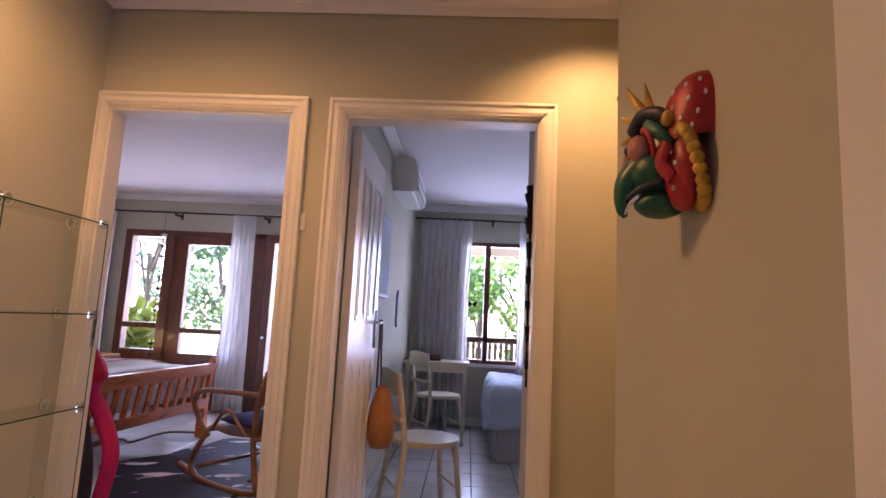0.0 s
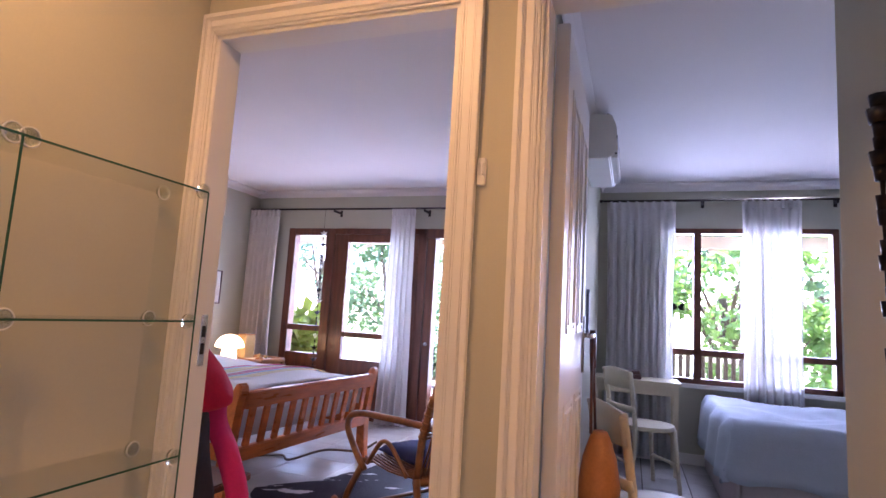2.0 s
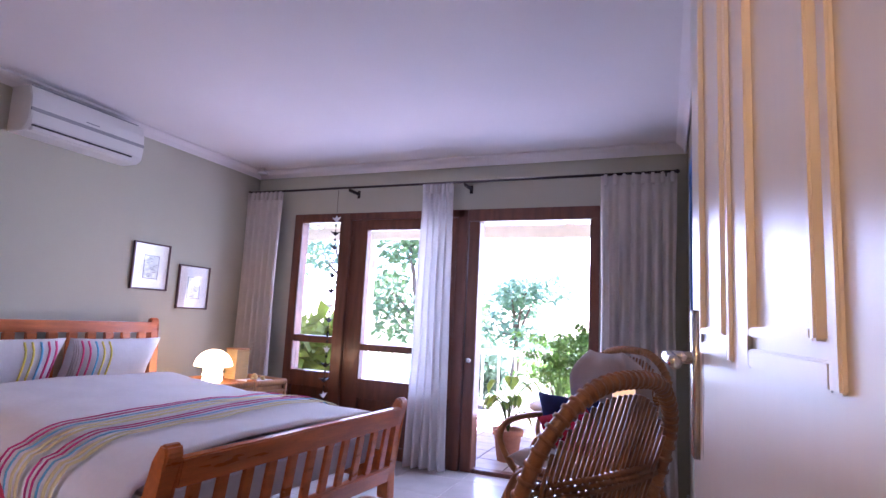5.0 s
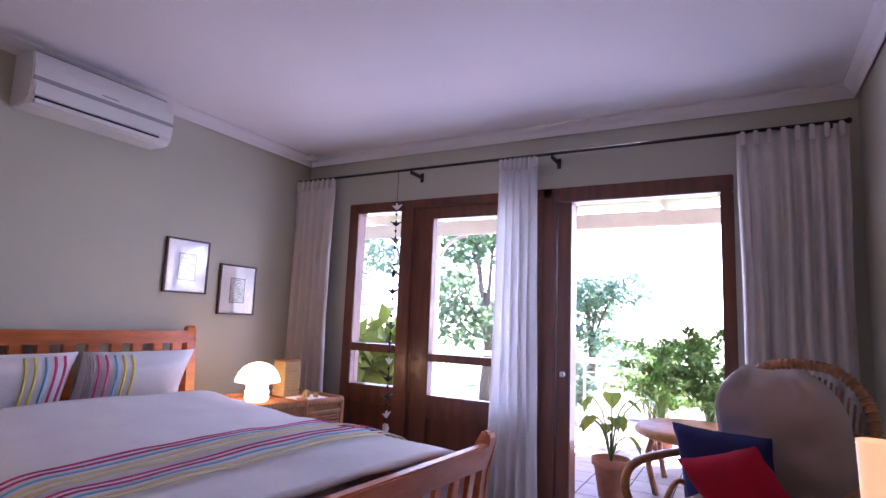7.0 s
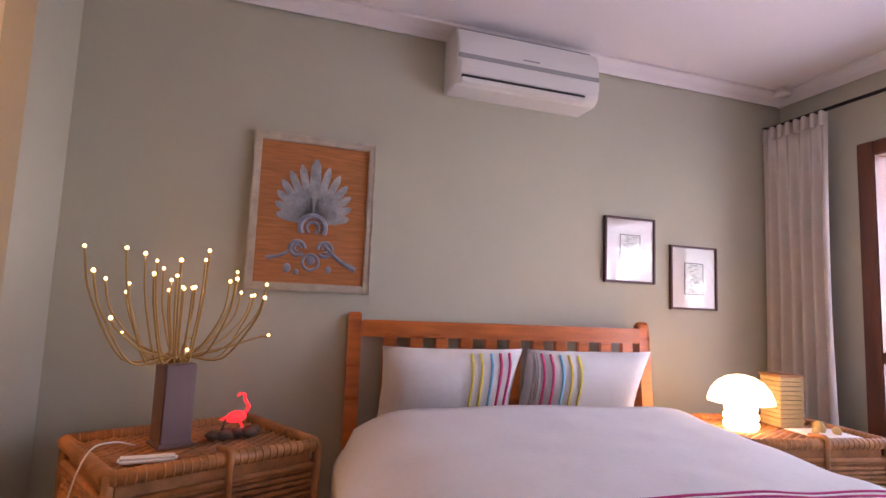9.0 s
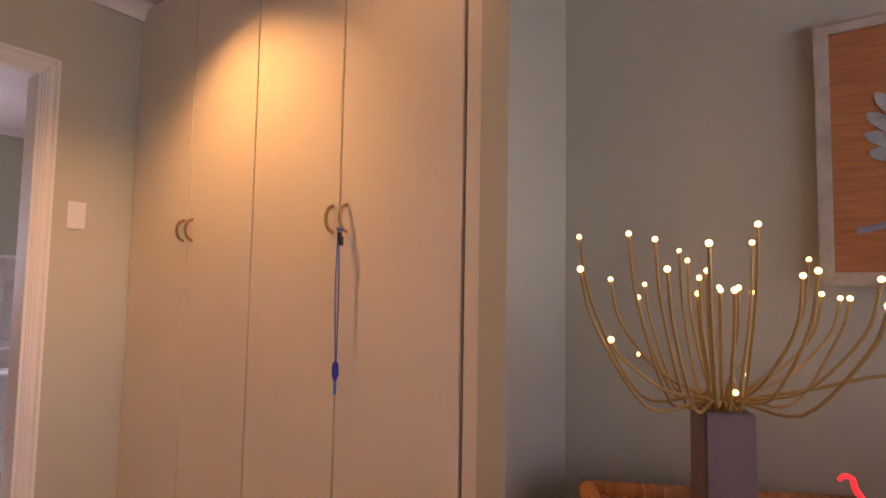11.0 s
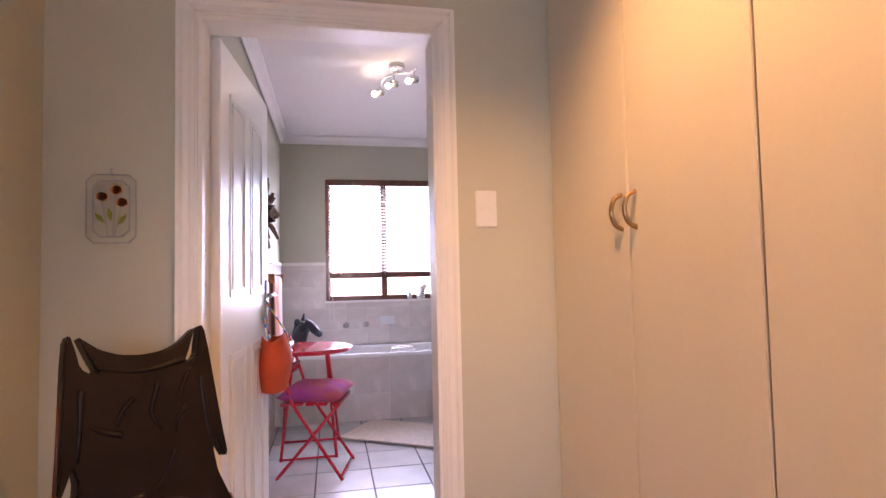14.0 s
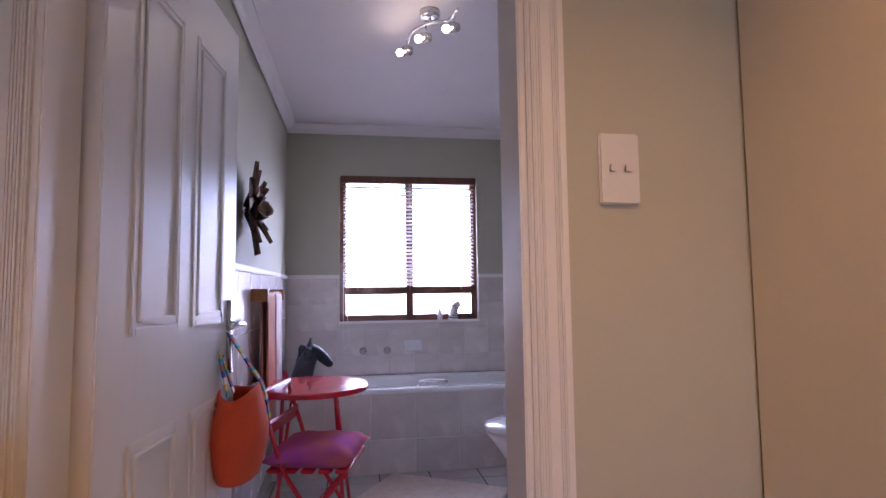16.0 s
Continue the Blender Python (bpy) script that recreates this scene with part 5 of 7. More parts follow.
def kilim():
    e = thing("wall_hanging", pose(1.25, YD, 0), "narrow red patterned woven runner hung on wall", "wall hanging")
    boxes("cloth", KILIM, e, [(-0.28, -0.012, 0.35, 0.28, -0.004, 2.13)], 0.002)
    bm = bmesh.new()
    tube(bm, [(-0.30, -0.016, 2.135), (0.33, -0.016, 2.135)], 0.013, 10)
    blob(bm, (-0.305, -0.016, 2.135), (0.02, 0.018, 0.018))
    obj("rod", bm, BARK, e, 0, True)
    dk, orr = bmesh.new(), bmesh.new()
    for s in (-0.28, 0.265):
        box(dk, s, -0.0145, 0.35, s + 0.015, -0.012, 2.13)
    for k in range(16):
        z = 0.45 + k * 0.105
        for x in (-0.11, 0.0, 0.11):
            pts = [(0.045, 0), (0.02, 0.016), (0.012, 0.045), (-0.012, 0.045), (-0.02, 0.016), (-0.045, 0), (-0.02, -0.016), (-0.012, -0.045), (0.012, -0.045), (0.02, -0.016)]
            plate(dk if (k + int(x * 10)) % 2 else orr, pts, 0.012, 0.0148, Matrix.Translation((x, 0, z)) @ Euler((radians(90), 0, 0)).to_matrix().to_4x4())
            plate(orr if (k + int(x * 10)) % 2 else dk, [(p[0] * 0.4, p[1] * 0.4) for p in pts], 0.0148, 0.0165, Matrix.Translation((x, 0, z)) @ Euler((radians(90), 0, 0)).to_matrix().to_4x4())
        for x in (-0.225, -0.205, 0.205, 0.225):
            box(dk, x - 0.005, -0.0142, z, x + 0.005, -0.012, z + 0.05)
    obj("dark_motif", dk, KILDK, e)
    obj("orange_motif", orr, KILOR, e)


kilim()
bm = bmesh.new()
box(bm, -0.412, YD - 0.012, 1.505, -0.388, YD, 1.58)
box(bm, -0.408, YD - 0.018, 1.53, -0.402, YD - 0.01, 1.565)
box(bm, -0.398, YD - 0.018, 1.53, -0.392, YD - 0.01, 1.565)
tagged(obj("bell_push", bm, PLASTIC, None, 0.003), "tiny white bell push on the door trim", "switch")
for nm, x, z0 in (("strike_plate", -1.312, 0.96),):
    bm = bmesh.new()
    box(bm, x - 0.001, YD + 0.050, z0, x + 0.003, YD + 0.076, z0 + 0.16)
    tagged(obj(nm, bm, CHROME, None, 0.001), "steel strike plate let into the door lining", "strike plate")
bm = bmesh.new()
box(bm, -1.42, YD + 0.101, 1.455, -1.345, YD + 0.145, 1.60)
tagged(obj("wall_switch", bm, PLASTIC, None, 0.004), "white light switch plate beside the door", "switch")

# No holes are cut: black slips on the plate paint their shade.
e = thing("lock_recess", pose(-1.309, YD + 0.063, 0.96), "black slips standing in for shaded bolt holes in the strike plate", "lock")
boxes("hole_shade", BLACK, e, [(-0.0005, -0.007, 0.035, 0.0012, 0.007, 0.07), (-0.0005, -0.007, 0.09, 0.0012, 0.007, 0.125)], 0)

# ---- room two ----


def bentwood_chair(m, label):
    e = thing("bentwood_chair", m, label, "chair", "cream bentwood chairs")
    bm = bmesh.new()
    pts = [(0.21 * math.cos(a) * (1.0 if math.sin(a) > 0 else 0.95), 0.21 * math.sin(a)) for a in (2 * math.pi * i / 28 for i in range(28))]
    plate(bm, pts, 0.43, 0.46)
    obj("seat", bm, CREAMW, e, 0.006)
    bm = bmesh.new()
    for s in (-1, 1):
        tube(bm, smooth_path([(s * 0.19, -0.23, 0), (s * 0.175, -0.19, 0.25), (s * 0.17, -0.175, 0.45), (s * 0.18, -0.21, 0.7), (s * 0.185, -0.235, 0.84)], 6), 0.017, 10)
        tube(bm, [(s * 0.15, 0.14, 0.44), (s * 0.17, 0.18, 0)], 0.018, 10, 0.014)
        tube(bm, smooth_path([(s * 0.16, 0.155, 0.25), (s * 0.13, 0.14, 0.38), (s * 0.04, 0.15, 0.42)], 6), 0.009, 8)
    tube(bm, [(-0.165, 0.16, 0.2), (0.165, 0.16, 0.2)], 0.010, 8)
    tube(bm, [(-0.18, -0.19, 0.2), (0.18, -0.19, 0.2)], 0.010, 8)
    obj("leg", bm, CREAMW, e, 0, True)
    bm = bmesh.new()
    for z0, z1 in ((0.72, 0.86), (0.56, 0.60)):
        a, b = [], []
        for i in range(13):
            u = 2 * i / 12 - 1
            y = -0.222 - 0.035 * (1 - u * u) - (0.0 if z0 > 0.6 else -0.02)
            drop = 0.025 * u * u if z0 > 0.6 else 0
            a.append((u * 0.20, y, z0))
            b.append((u * 0.20, y - 0.01, z1 - drop))
        va, vb = [bm.verts.new(p) for p in a], [bm.verts.new(p) for p in b]
        for i in range(12):
            bm.faces.new((va[i], va[i + 1], vb[i + 1], vb[i]))
    obj("backrest", bm, CREAMW, e, 0, True, 0.016)
    return e


BC = bentwood_chair(pose(0.10, 3.30, 0, 0, 0, -68), "cream painted bentwood chair beside open door")
copy_thing(BC, pose(0.08, 5.28, 0, 0, 0, -60))


def desk():
    e = thing("small_table", pose(0.0, 5.86, 0), "small cream painted side table with books", "table")
    boxes("top", CREAMW, e, [(-0.32, -0.2, 0.705, 0.36, 0.2, 0.73)], 0.005)
    boxes("leg", CREAMW, e, [(x, y, 0, x + 0.035, y + 0.035, 0.705) for x in (-0.30, 0.305) for y in (-0.18, 0.145)] + [(-0.27, -0.175, 0.62, 0.31, -0.155, 0.705)], 0.004)


desk()
bm = bmesh.new()
box(bm, -0.2, 5.75, 0.73, 0.06, 5.95, 0.765)
box(bm, -0.18, 5.76, 0.766, 0.05, 5.94, 0.795)
tagged(obj("book_stack", bm, FRAMED, None, 0.003), "two dark books stacked on small table", "books")


def guest_bed():
    e = thing("guest_bed", pose(1.45, 5.25, 0), "made bed with pale blue rumpled duvet", "bed")
    boxes("base", VALANCE, e, [(-0.85, -0.55, 0.0, 1.0, 0.85, 0.42)], 0.02)
    bm = bmesh.new()
    nu, nv = 40, 36
    g = []
    for i in range(nu + 1):
        row = []
        for j in range(nv + 1):
            x, y = -1.14 + 2.2 * i / nu, -0.80 + 1.68 * j / nv
            z = 0.60 + 0.05 * noise.noise(Vector((x * 3, y * 3, 2))) + 0.02 * noise.noise(Vector((x * 8, y * 8, 2)))
            dx, dy = max(0, -0.88 - x), max(0, -0.56 - y)
            d = max(dx, dy)
            row.append(bm.verts.new((max(x, -0.90 - 0.15 * dx - 0.02 * math.sin(y * 14)), max(y, -0.58 - 0.15 * dy - 0.02 * math.sin(x * 14)), z - d * 1.1 - 0.05 * min(1, d * 8))))
        g.append(row)
    for a, b in zip(g, g[1:]):
        for j in range(nv):
            bm.faces.new((a[j], a[j + 1], b[j + 1], b[j]))
    obj("duvet", bm, DUVET2, e, 0, True, 0.02)
    bm = bmesh.new()
    for i in range(40):
        y = -0.56 + i * 0.036
        tube(bm, [(-0.86, y, 0.02), (-0.86, y, 0.40)], 0.016, 6)
    obj("valance", bm, VALANCE, e, 0, True)


guest_bed()


def leather_bag():
    e = thing("leather_bag", pose(-0.155, 2.34 + 0.66, 0), "tan leather drawstring bag hanging on door handle", "bag")
    bm = bmesh.new()
    lathe(bm, [(0.02, 0.45), (0.075, 0.455), (0.10, 0.50), (0.105, 0.58), (0.085, 0.68), (0.05, 0.755), (0.035, 0.775)], 20)
    for v in bm.verts:
        v.co.x *= 0.72
        v.co.x += 0.03
    obj("pouch", bm, LEATH, e, 0, True)
    bm = bmesh.new()
    tube(bm, [(0.0, -0.045, 0.77), (-0.005, -0.01, 1.13)], 0.006, 6)
    tube(bm, [(0.01, 0.05, 0.76), (-0.005, 0.012, 1.13)], 0.006, 6)
    tube(bm, [(0.0, 0, 1.0), (-0.005, 0, 1.14)], 0.012, 8)
    obj("strap", bm, MAHOG, e, 0, True)


leather_bag()


def carved_staff():
    e = bmesh.new()
    pts = [(0.615, 2.60 - 0.02 * i / 24, 1.84 - 0.98 * i / 24) for i in range(25)]
    for i, p in enumerate(pts[:-1]):
        r = 0.018 + 0.008 * math.sin(i * 1.9) + (0.008 if i < 6 else 0) - 0.0006 * i
        tube(e, [p, pts[i + 1]], max(0.006, r), 8, max(0.005, r * 0.75))
    tagged(obj("carved_staff", e, EBONY, None, 0, True), "dark carved wooden staff hung on wall", "carving")


carved_staff()
e = thing("picture", pose(-0.33, 3.95, 1.30), "framed pale blue print on the partition", "picture")
boxes("frame", BLUEP, e, [(0, -0.25, 0, 0.02, 0.25, 0.62)], 0.004)
boxes("print", DUVET2, e, [(0.018, -0.22, 0.03, 0.023, 0.22, 0.59)], 0)
bm = bmesh.new()
plate(bm, [(0, -0.17), (0.05, -0.13), (0.05, 0.13), (0, 0.17), (-0.05, 0.13), (-0.05, -0.13)], 0, 0.02, Matrix.Translation((-0.33, 4.9, 1.24)) @ Matrix(((0, 0, 1, 0), (1, 0, 0, 0), (0, 1, 0, 0), (0, 0, 0, 1))))
tagged(obj("wall_plaque", bm, BLUEP, None, 0.004), "dark slim plaque hung on the partition", "plaque")
bm = bmesh.new()
for s in (-1, 1):
    plate(bm, [(0, 0), (s * 0.03, 0.035), (s * 0.06, 0.03), (s * 0.045, 0.0), (s * 0.05, -0.03), (s * 0.02, -0.025)], -0.002, 0.002, Matrix.Translation((0.37, YW + 0.035, 1.36)) @ Euler((radians(90), 0, 0)).to_matrix().to_4x4())
tagged(obj("butterfly_sticker", bm, EBONY, None), "dark butterfly ornament on the window glass", "ornament")

# ---- dressing space ----


def carved_chair():
    e = thing("carved_chair", pose(-2.75, 0.80, 0, 0, 0, 38), "tall dark carved plank chair leaning by wall", "chair")
    lean = Euler((radians(102), 0, 0)).to_matrix().to_4x4()
    half = [(0.0, 1.025), (0.05, 1.030), (0.095, 1.048), (0.140, 1.085), (0.122, 1.035), (0.105, 0.995), (0.118, 0.992), (0.138, 1.010), (0.146, 1.055), (0.156, 1.092), (0.165, 1.080), (0.172, 1.02),
            (0.180, 0.92), (0.188, 0.82), (0.197, 0.735), (0.190, 0.728), (0.178, 0.755), (0.166, 0.785), (0.158, 0.76), (0.165, 0.70), (0.195, 0.62), (0.212, 0.50), (0.205, 0.28), (0.17, 0.0)]
    out = half + [(-x, y) for x, y in half[::-1][:-1]]
    bm = bmesh.new()
    plate(bm, out, -0.024, 0.02, lean)
    obj("plank", bm, EBONY, e, 0.005)
    bm = bmesh.new()
    for ridge in (((-0.11, 0.97), (-0.085, 0.92), (-0.07, 0.88)), ((-0.10, 0.88), (-0.075, 0.86), (-0.065, 0.82)), ((-0.06, 0.78), (-0.03, 0.72), (0.0, 0.69)), ((0.03, 0.92), (0.06, 0.89), (0.07, 0.86)),
                  ((0.06, 0.84), (0.10, 0.855), (0.125, 0.87)), ((0.02, 0.69), (0.07, 0.685), (0.11, 0.67)), ((-0.12, 0.62), (-0.05, 0.66), (0.03, 0.655), (0.12, 0.60)), ((-0.14, 0.95), (-0.145, 0.86), (-0.15, 0.79)),
                  ((0.14, 0.96), (0.145, 0.88), (0.155, 0.80)), ((-0.10, 1.0), (0.0, 0.985), (0.10, 1.0)), ((-0.03, 0.95), (-0.01, 0.88), (-0.03, 0.83))):
        tube(bm, [lean @ p for p in smooth_path([(x, y, -0.022) for x, y in ridge], 5)], 0.009, 8, 0.004)
    obj("relief", bm, EBONY, e, 0, True)
    bm = bmesh.new()
    for s in (-1, 1):
        tube(bm, [lean @ Vector((s * x, y, -0.004)) for x, y in ((0.176, 0.05), (0.203, 0.28), (0.211, 0.45), (0.205, 0.56), (0.192, 0.63))], 0.012, 8)
        tube(bm, [lean @ Vector((s * x, y, -0.004)) for x, y in ((0.177, 0.93), (0.186, 0.82), (0.194, 0.738))], 0.007, 8)
    obj("edge", bm, RUSTW, e, 0, True)
    bm = bmesh.new()
    m2 = Matrix.Translation((0, -0.22, 0.0)) @ Euler((radians(90 - 36), 0, 0)).to_matrix().to_4x4()
    plate(bm, [(-0.12, 0), (0.12, 0), (0.15, 0.45), (0.13, 0.60), (-0.13, 0.60), (-0.15, 0.45)], -0.02, 0.02, m2)
    obj("seat_plank", bm, EBONY, e, 0.005)


carved_chair()


def flower_glass():
    e = thing("glass_plaque", pose(-2.46, YB, 1.31), "small clear glass panel with orange flowers", "ornament")
    w, h, c = 0.068, 0.205, 0.02

    def ring(r):
        a, b0, b1 = w - r, r, h - r
        return [(-a + c, b0), (a - c, b0), (a, b0 + c), (a, b1 - c), (a - c, b1), (-a + c, b1), (-a, b1 - c), (-a, b0 + c)]
    bm = bmesh.new()
    for r in (0, 0.018):
        p = ring(r)
        tube(bm, [(x, 0.012, z) for x, z in p + p[:1]], 0.0022, 6)
    tube(bm, [(0, 0.01, h), (0, 0.012, h + 0.02)], 0.002, 6)
    obj("leading", bm, GREYP, e, 0, True)
    up = Euler((radians(90), 0, radians(180))).to_matrix().to_4x4()
    bm = bmesh.new()
    plate(bm, ring(0), 0.0, 0.003, Matrix.Translation((0, 0.008, 0)) @ up @ Matrix.Scale(1, 4))
    obj("pane", bm, GLASS, e).visible_shadow = False
    bm = bmesh.new()
    for x, z in ((0.025, 0.135), (-0.014, 0.155), (-0.03, 0.118)):
        for k in range(5):
            a = radians(20 + k * 35)
            plate(bm, [(0, -0.012), (0.01, 0.002), (0.007, 0.016), (-0.007, 0.016), (-0.01, 0.002)], 0.004, 0.009, Matrix.Translation((x, 0.006, z)) @ up @ Euler((0, 0, a - radians(90))).to_matrix().to_4x4())
    obj("flower", bm, mat("orange_glass", (0.82, 0.34, 0.13), 0.3, vary=0.2, scale=40, translucent=0.3), e)
    bm = bmesh.new()
    for x, z, a in ((0.032, 0.075, 40), (0.004, 0.085, 10), (-0.030, 0.07, -35)):
        plate(bm, [(0, -0.02), (0.007, 0), (0, 0.02), (-0.007, 0)], 0.004, 0.008, Matrix.Translation((x, 0.006, z)) @ up @ Euler((0, 0, radians(a))).to_matrix().to_4x4())
    obj("leaf", bm, mat("olive_glass", (0.26, 0.32, 0.05), 0.2, translucent=0.3), e)
    bm = bmesh.new()
    for x, z in ((0.025, 0.125), (-0.014, 0.145), (-0.03, 0.11)):
        tube(bm, [(x, 0.013, z), (x * 0.3, 0.013, 0.02)], 0.0013, 5)
    obj("stem", bm, GREYP, e)


flower_glass()
e = thing("light_switch", pose(-3.626, YB, 1.355), "white double light switch plate on wall", "switch")
boxes("plate", PLASTIC, e, [(-0.037, 0, 0, 0.037, 0.008, 0.125)], 0.003)
boxes("rocker", PLASTIC, e, [(-0.020, 0.007, 0.056, -0.008, 0.011, 0.070), (0.008, 0.007, 0.056, 0.020, 0.011, 0.070)], 0.003)
e = thing("lanyard", pose(-3.838, 1.838, 0), "blue cord with pen looped on cupboard handle", "lanyard")
bm = bmesh.new()
tube(bm, smooth_path([(0.008, 0.0, 1.31), (0.006, 0.007, 1.1), (0.004, 0.002, 0.875)], 8), 0.0022, 6)
tube(bm, smooth_path([(0.010, 0.0, 1.31), (0.010, -0.006, 1.1), (0.006, 0.0, 0.875)], 8), 0.0022, 6)
tube(bm, [(0.0, -0.012, 1.312), (0.004, 0.012, 1.308)], 0.006, 8)
obj("cord", bm, mat("blue_cord", (0.10, 0.14, 0.42), 0.8), e, 0, True)
bm = bmesh.new()
lathe(bm, [(0.002, 0.875), (0.009, 0.868), (0.012, 0.85), (0.012, 0.83), (0.006, 0.812)], 12, (0.005, 0, 0))
obj("slider", bm, mat("dark_blue_plastic", (0.015, 0.03, 0.45), 0.35), e, 0, True)
bm = bmesh.new()
tube(bm, [(0.005, 0, 0.815), (0.005, 0, 0.765)], 0.005, 8)
obj("tip", bm, mat("bright_blue_plastic", (0.03, 0.22, 0.70), 0.35), e, 0, True)
bm = bmesh.new()
box(bm, 0.0, 0.004, 1.255, 0.012, 0.018, 1.285)
box(bm, 0.0, -0.002, 1.27, 0.012, 0.01, 1.30)
obj("clasp", bm, BLACK, e, 0.002)

# ---- bathroom ----
e = thing("bathtub", pose(0, 0, 0), "white built-in bathtub with tiled front", "bathtub")
bm = bmesh.new()
outer = [(-5.08, -2.50), (XBL, -2.50), (XBL, YBB), (-5.08, YBB)]
n = 40


def rr(t, cx, cy, a, b):
    k = 4.5
    c, s = math.cos(t), math.sin(t)
    return cx + math.copysign(abs(c) ** (2 / k), c) * a, cy + math.copysign(abs(s) ** (2 / k), s) * b


rings = []
for a, b, z in ((1.225, 0.35, 0.525), (1.225, 0.35, 0.55), (1.12, 0.275, 0.552), (1.10, 0.26, 0.53), (1.02, 0.22, 0.2), (0.9, 0.16, 0.13)):
    rings.append([bm.verts.new((*rr(2 * math.pi * i / n, -3.855, -2.85, a, b), z)) for i in range(n)])
for u, v in zip(rings, rings[1:]):
    for i in range(n):
        bm.faces.new((u[i], u[(i + 1) % n], v[(i + 1) % n], v[i]))
bm.faces.new(rings[-1])
obj("tub", bm, PORC, e, 0, True)
boxes("apron", GROUTW, e, [(-5.08, -2.535, 0, XBL, -2.505, 0.53)], 0)
bm = bmesh.new()
tube(bm, smooth_path([(-3.80, -2.56, 0.556), (-3.79, -2.55, 0.585), (-3.70, -2.55, 0.592), (-3.61, -2.55, 0.585), (-3.60, -2.56, 0.556)], 5), 0.010, 8)
obj("grip", bm, CHROME, e, 0, True)
for x in (-3.235, -3.425):
    e = thing("bath_tap", pose(x, YBB + 0.012, 0.74), "round chrome tap on bathroom wall tiles", "tap", "chrome bath taps")
    bm = bmesh.new()
    tube(bm, [(0, 0, 0), (0, 0.045, 0)], 0.012, 12)
    tube(bm, [(0, 0.0, 0), (0, 0.006, 0)], 0.028, 16)
    for a in range(4):
        c, s = math.cos(a * math.pi / 2 + 0.5), math.sin(a * math.pi / 2 + 0.5)
        tube(bm, [(0, 0.045, 0), (0.026 * c, 0.045, 0.026 * s)], 0.008, 8)
    obj("knob", bm, CHROME, e, 0, True)
e = thing("soap_dish", pose(-3.63, YBB + 0.012, 0.76), "white ceramic soap dish fixed to tiles", "soap dish")
boxes("dish", PORC, e, [(-0.07, 0, -0.02, 0.07, 0.05, 0.012), (-0.07, 0.044, 0.012, 0.07, 0.05, 0.025), (-0.07, 0, 0.012, 0.07, 0.008, 0.055)], 0.005)


def toilet():
    e = thing("toilet", pose(-4.20, -1.93, 0, 0, 0, 90), "white porcelain toilet with closed lid", "toilet")

    def oval(bm, prof):
        k = 32
        rows = []
        for a, b, y, z in prof:
            rows.append([bm.verts.new((a * math.cos(2 * math.pi * i / k), y + b * math.sin(2 * math.pi * i / k) * (1.0 if math.sin(2 * math.pi * i / k) > 0 else 1.15), z)) for i in range(k)])
        for u, v in zip(rows, rows[1:]):
            for i in range(k):
                bm.faces.new((u[i], u[(i + 1) % k], v[(i + 1) % k], v[i]))
        bm.faces.new(rows[0][::-1])
        bm.faces.new(rows[-1])
    bm = bmesh.new()
    oval(bm, [(0.12, 0.20, 0.1, 0), (0.11, 0.18, 0.1, 0.1), (0.13, 0.19, 0.06, 0.22), (0.18, 0.23, 0.02, 0.34), (0.185, 0.235, 0.0, 0.385)])
    obj("bowl", bm, PORC, e, 0, True)
    bm = bmesh.new()
    oval(bm, [(0.185, 0.235, 0, 0.39), (0.195, 0.245, 0, 0.40), (0.195, 0.245, 0, 0.415), (0.18, 0.235, 0, 0.432), (0.12, 0.16, 0, 0.438)])
    obj("lid", bm, PORC, e, 0, True)
    boxes("cistern", PORC, e, [(-0.2, 0.28, 0.40, 0.2, 0.46, 0.80)], 0.02)
    return e


toilet()


def bistro_table():
    e = thing("bistro_table", pose(-2.945, -1.80, 0), "round red enamelled folding bistro table", "table")
    bm = bmesh.new()
    lathe(bm, [(0.295, 0.69), (0.30, 0.692), (0.30, 0.712), (0.292, 0.718), (0.0, 0.718)], 40)
    obj("top", bm, RED, e, 0, False)
    bm = bmesh.new()
    for s in (-1, 1):
        tube(bm, [(s * 0.20, -0.2, 0.0), (s * 0.13, 0.17, 0.695)], 0.010, 8)
        tube(bm, [(s * 0.18, 0.2, 0.0), (s * 0.11, -0.17, 0.695)], 0.010, 8)
    tube(bm, [(-0.2, -0.2, 0.012), (0.2, -0.2, 0.012)], 0.008, 8)
    tube(bm, [(-0.18, 0.2, 0.012), (0.18, 0.2, 0.012)], 0.008, 8)
    obj("leg", bm, RED, e, 0, True)


bistro_table()


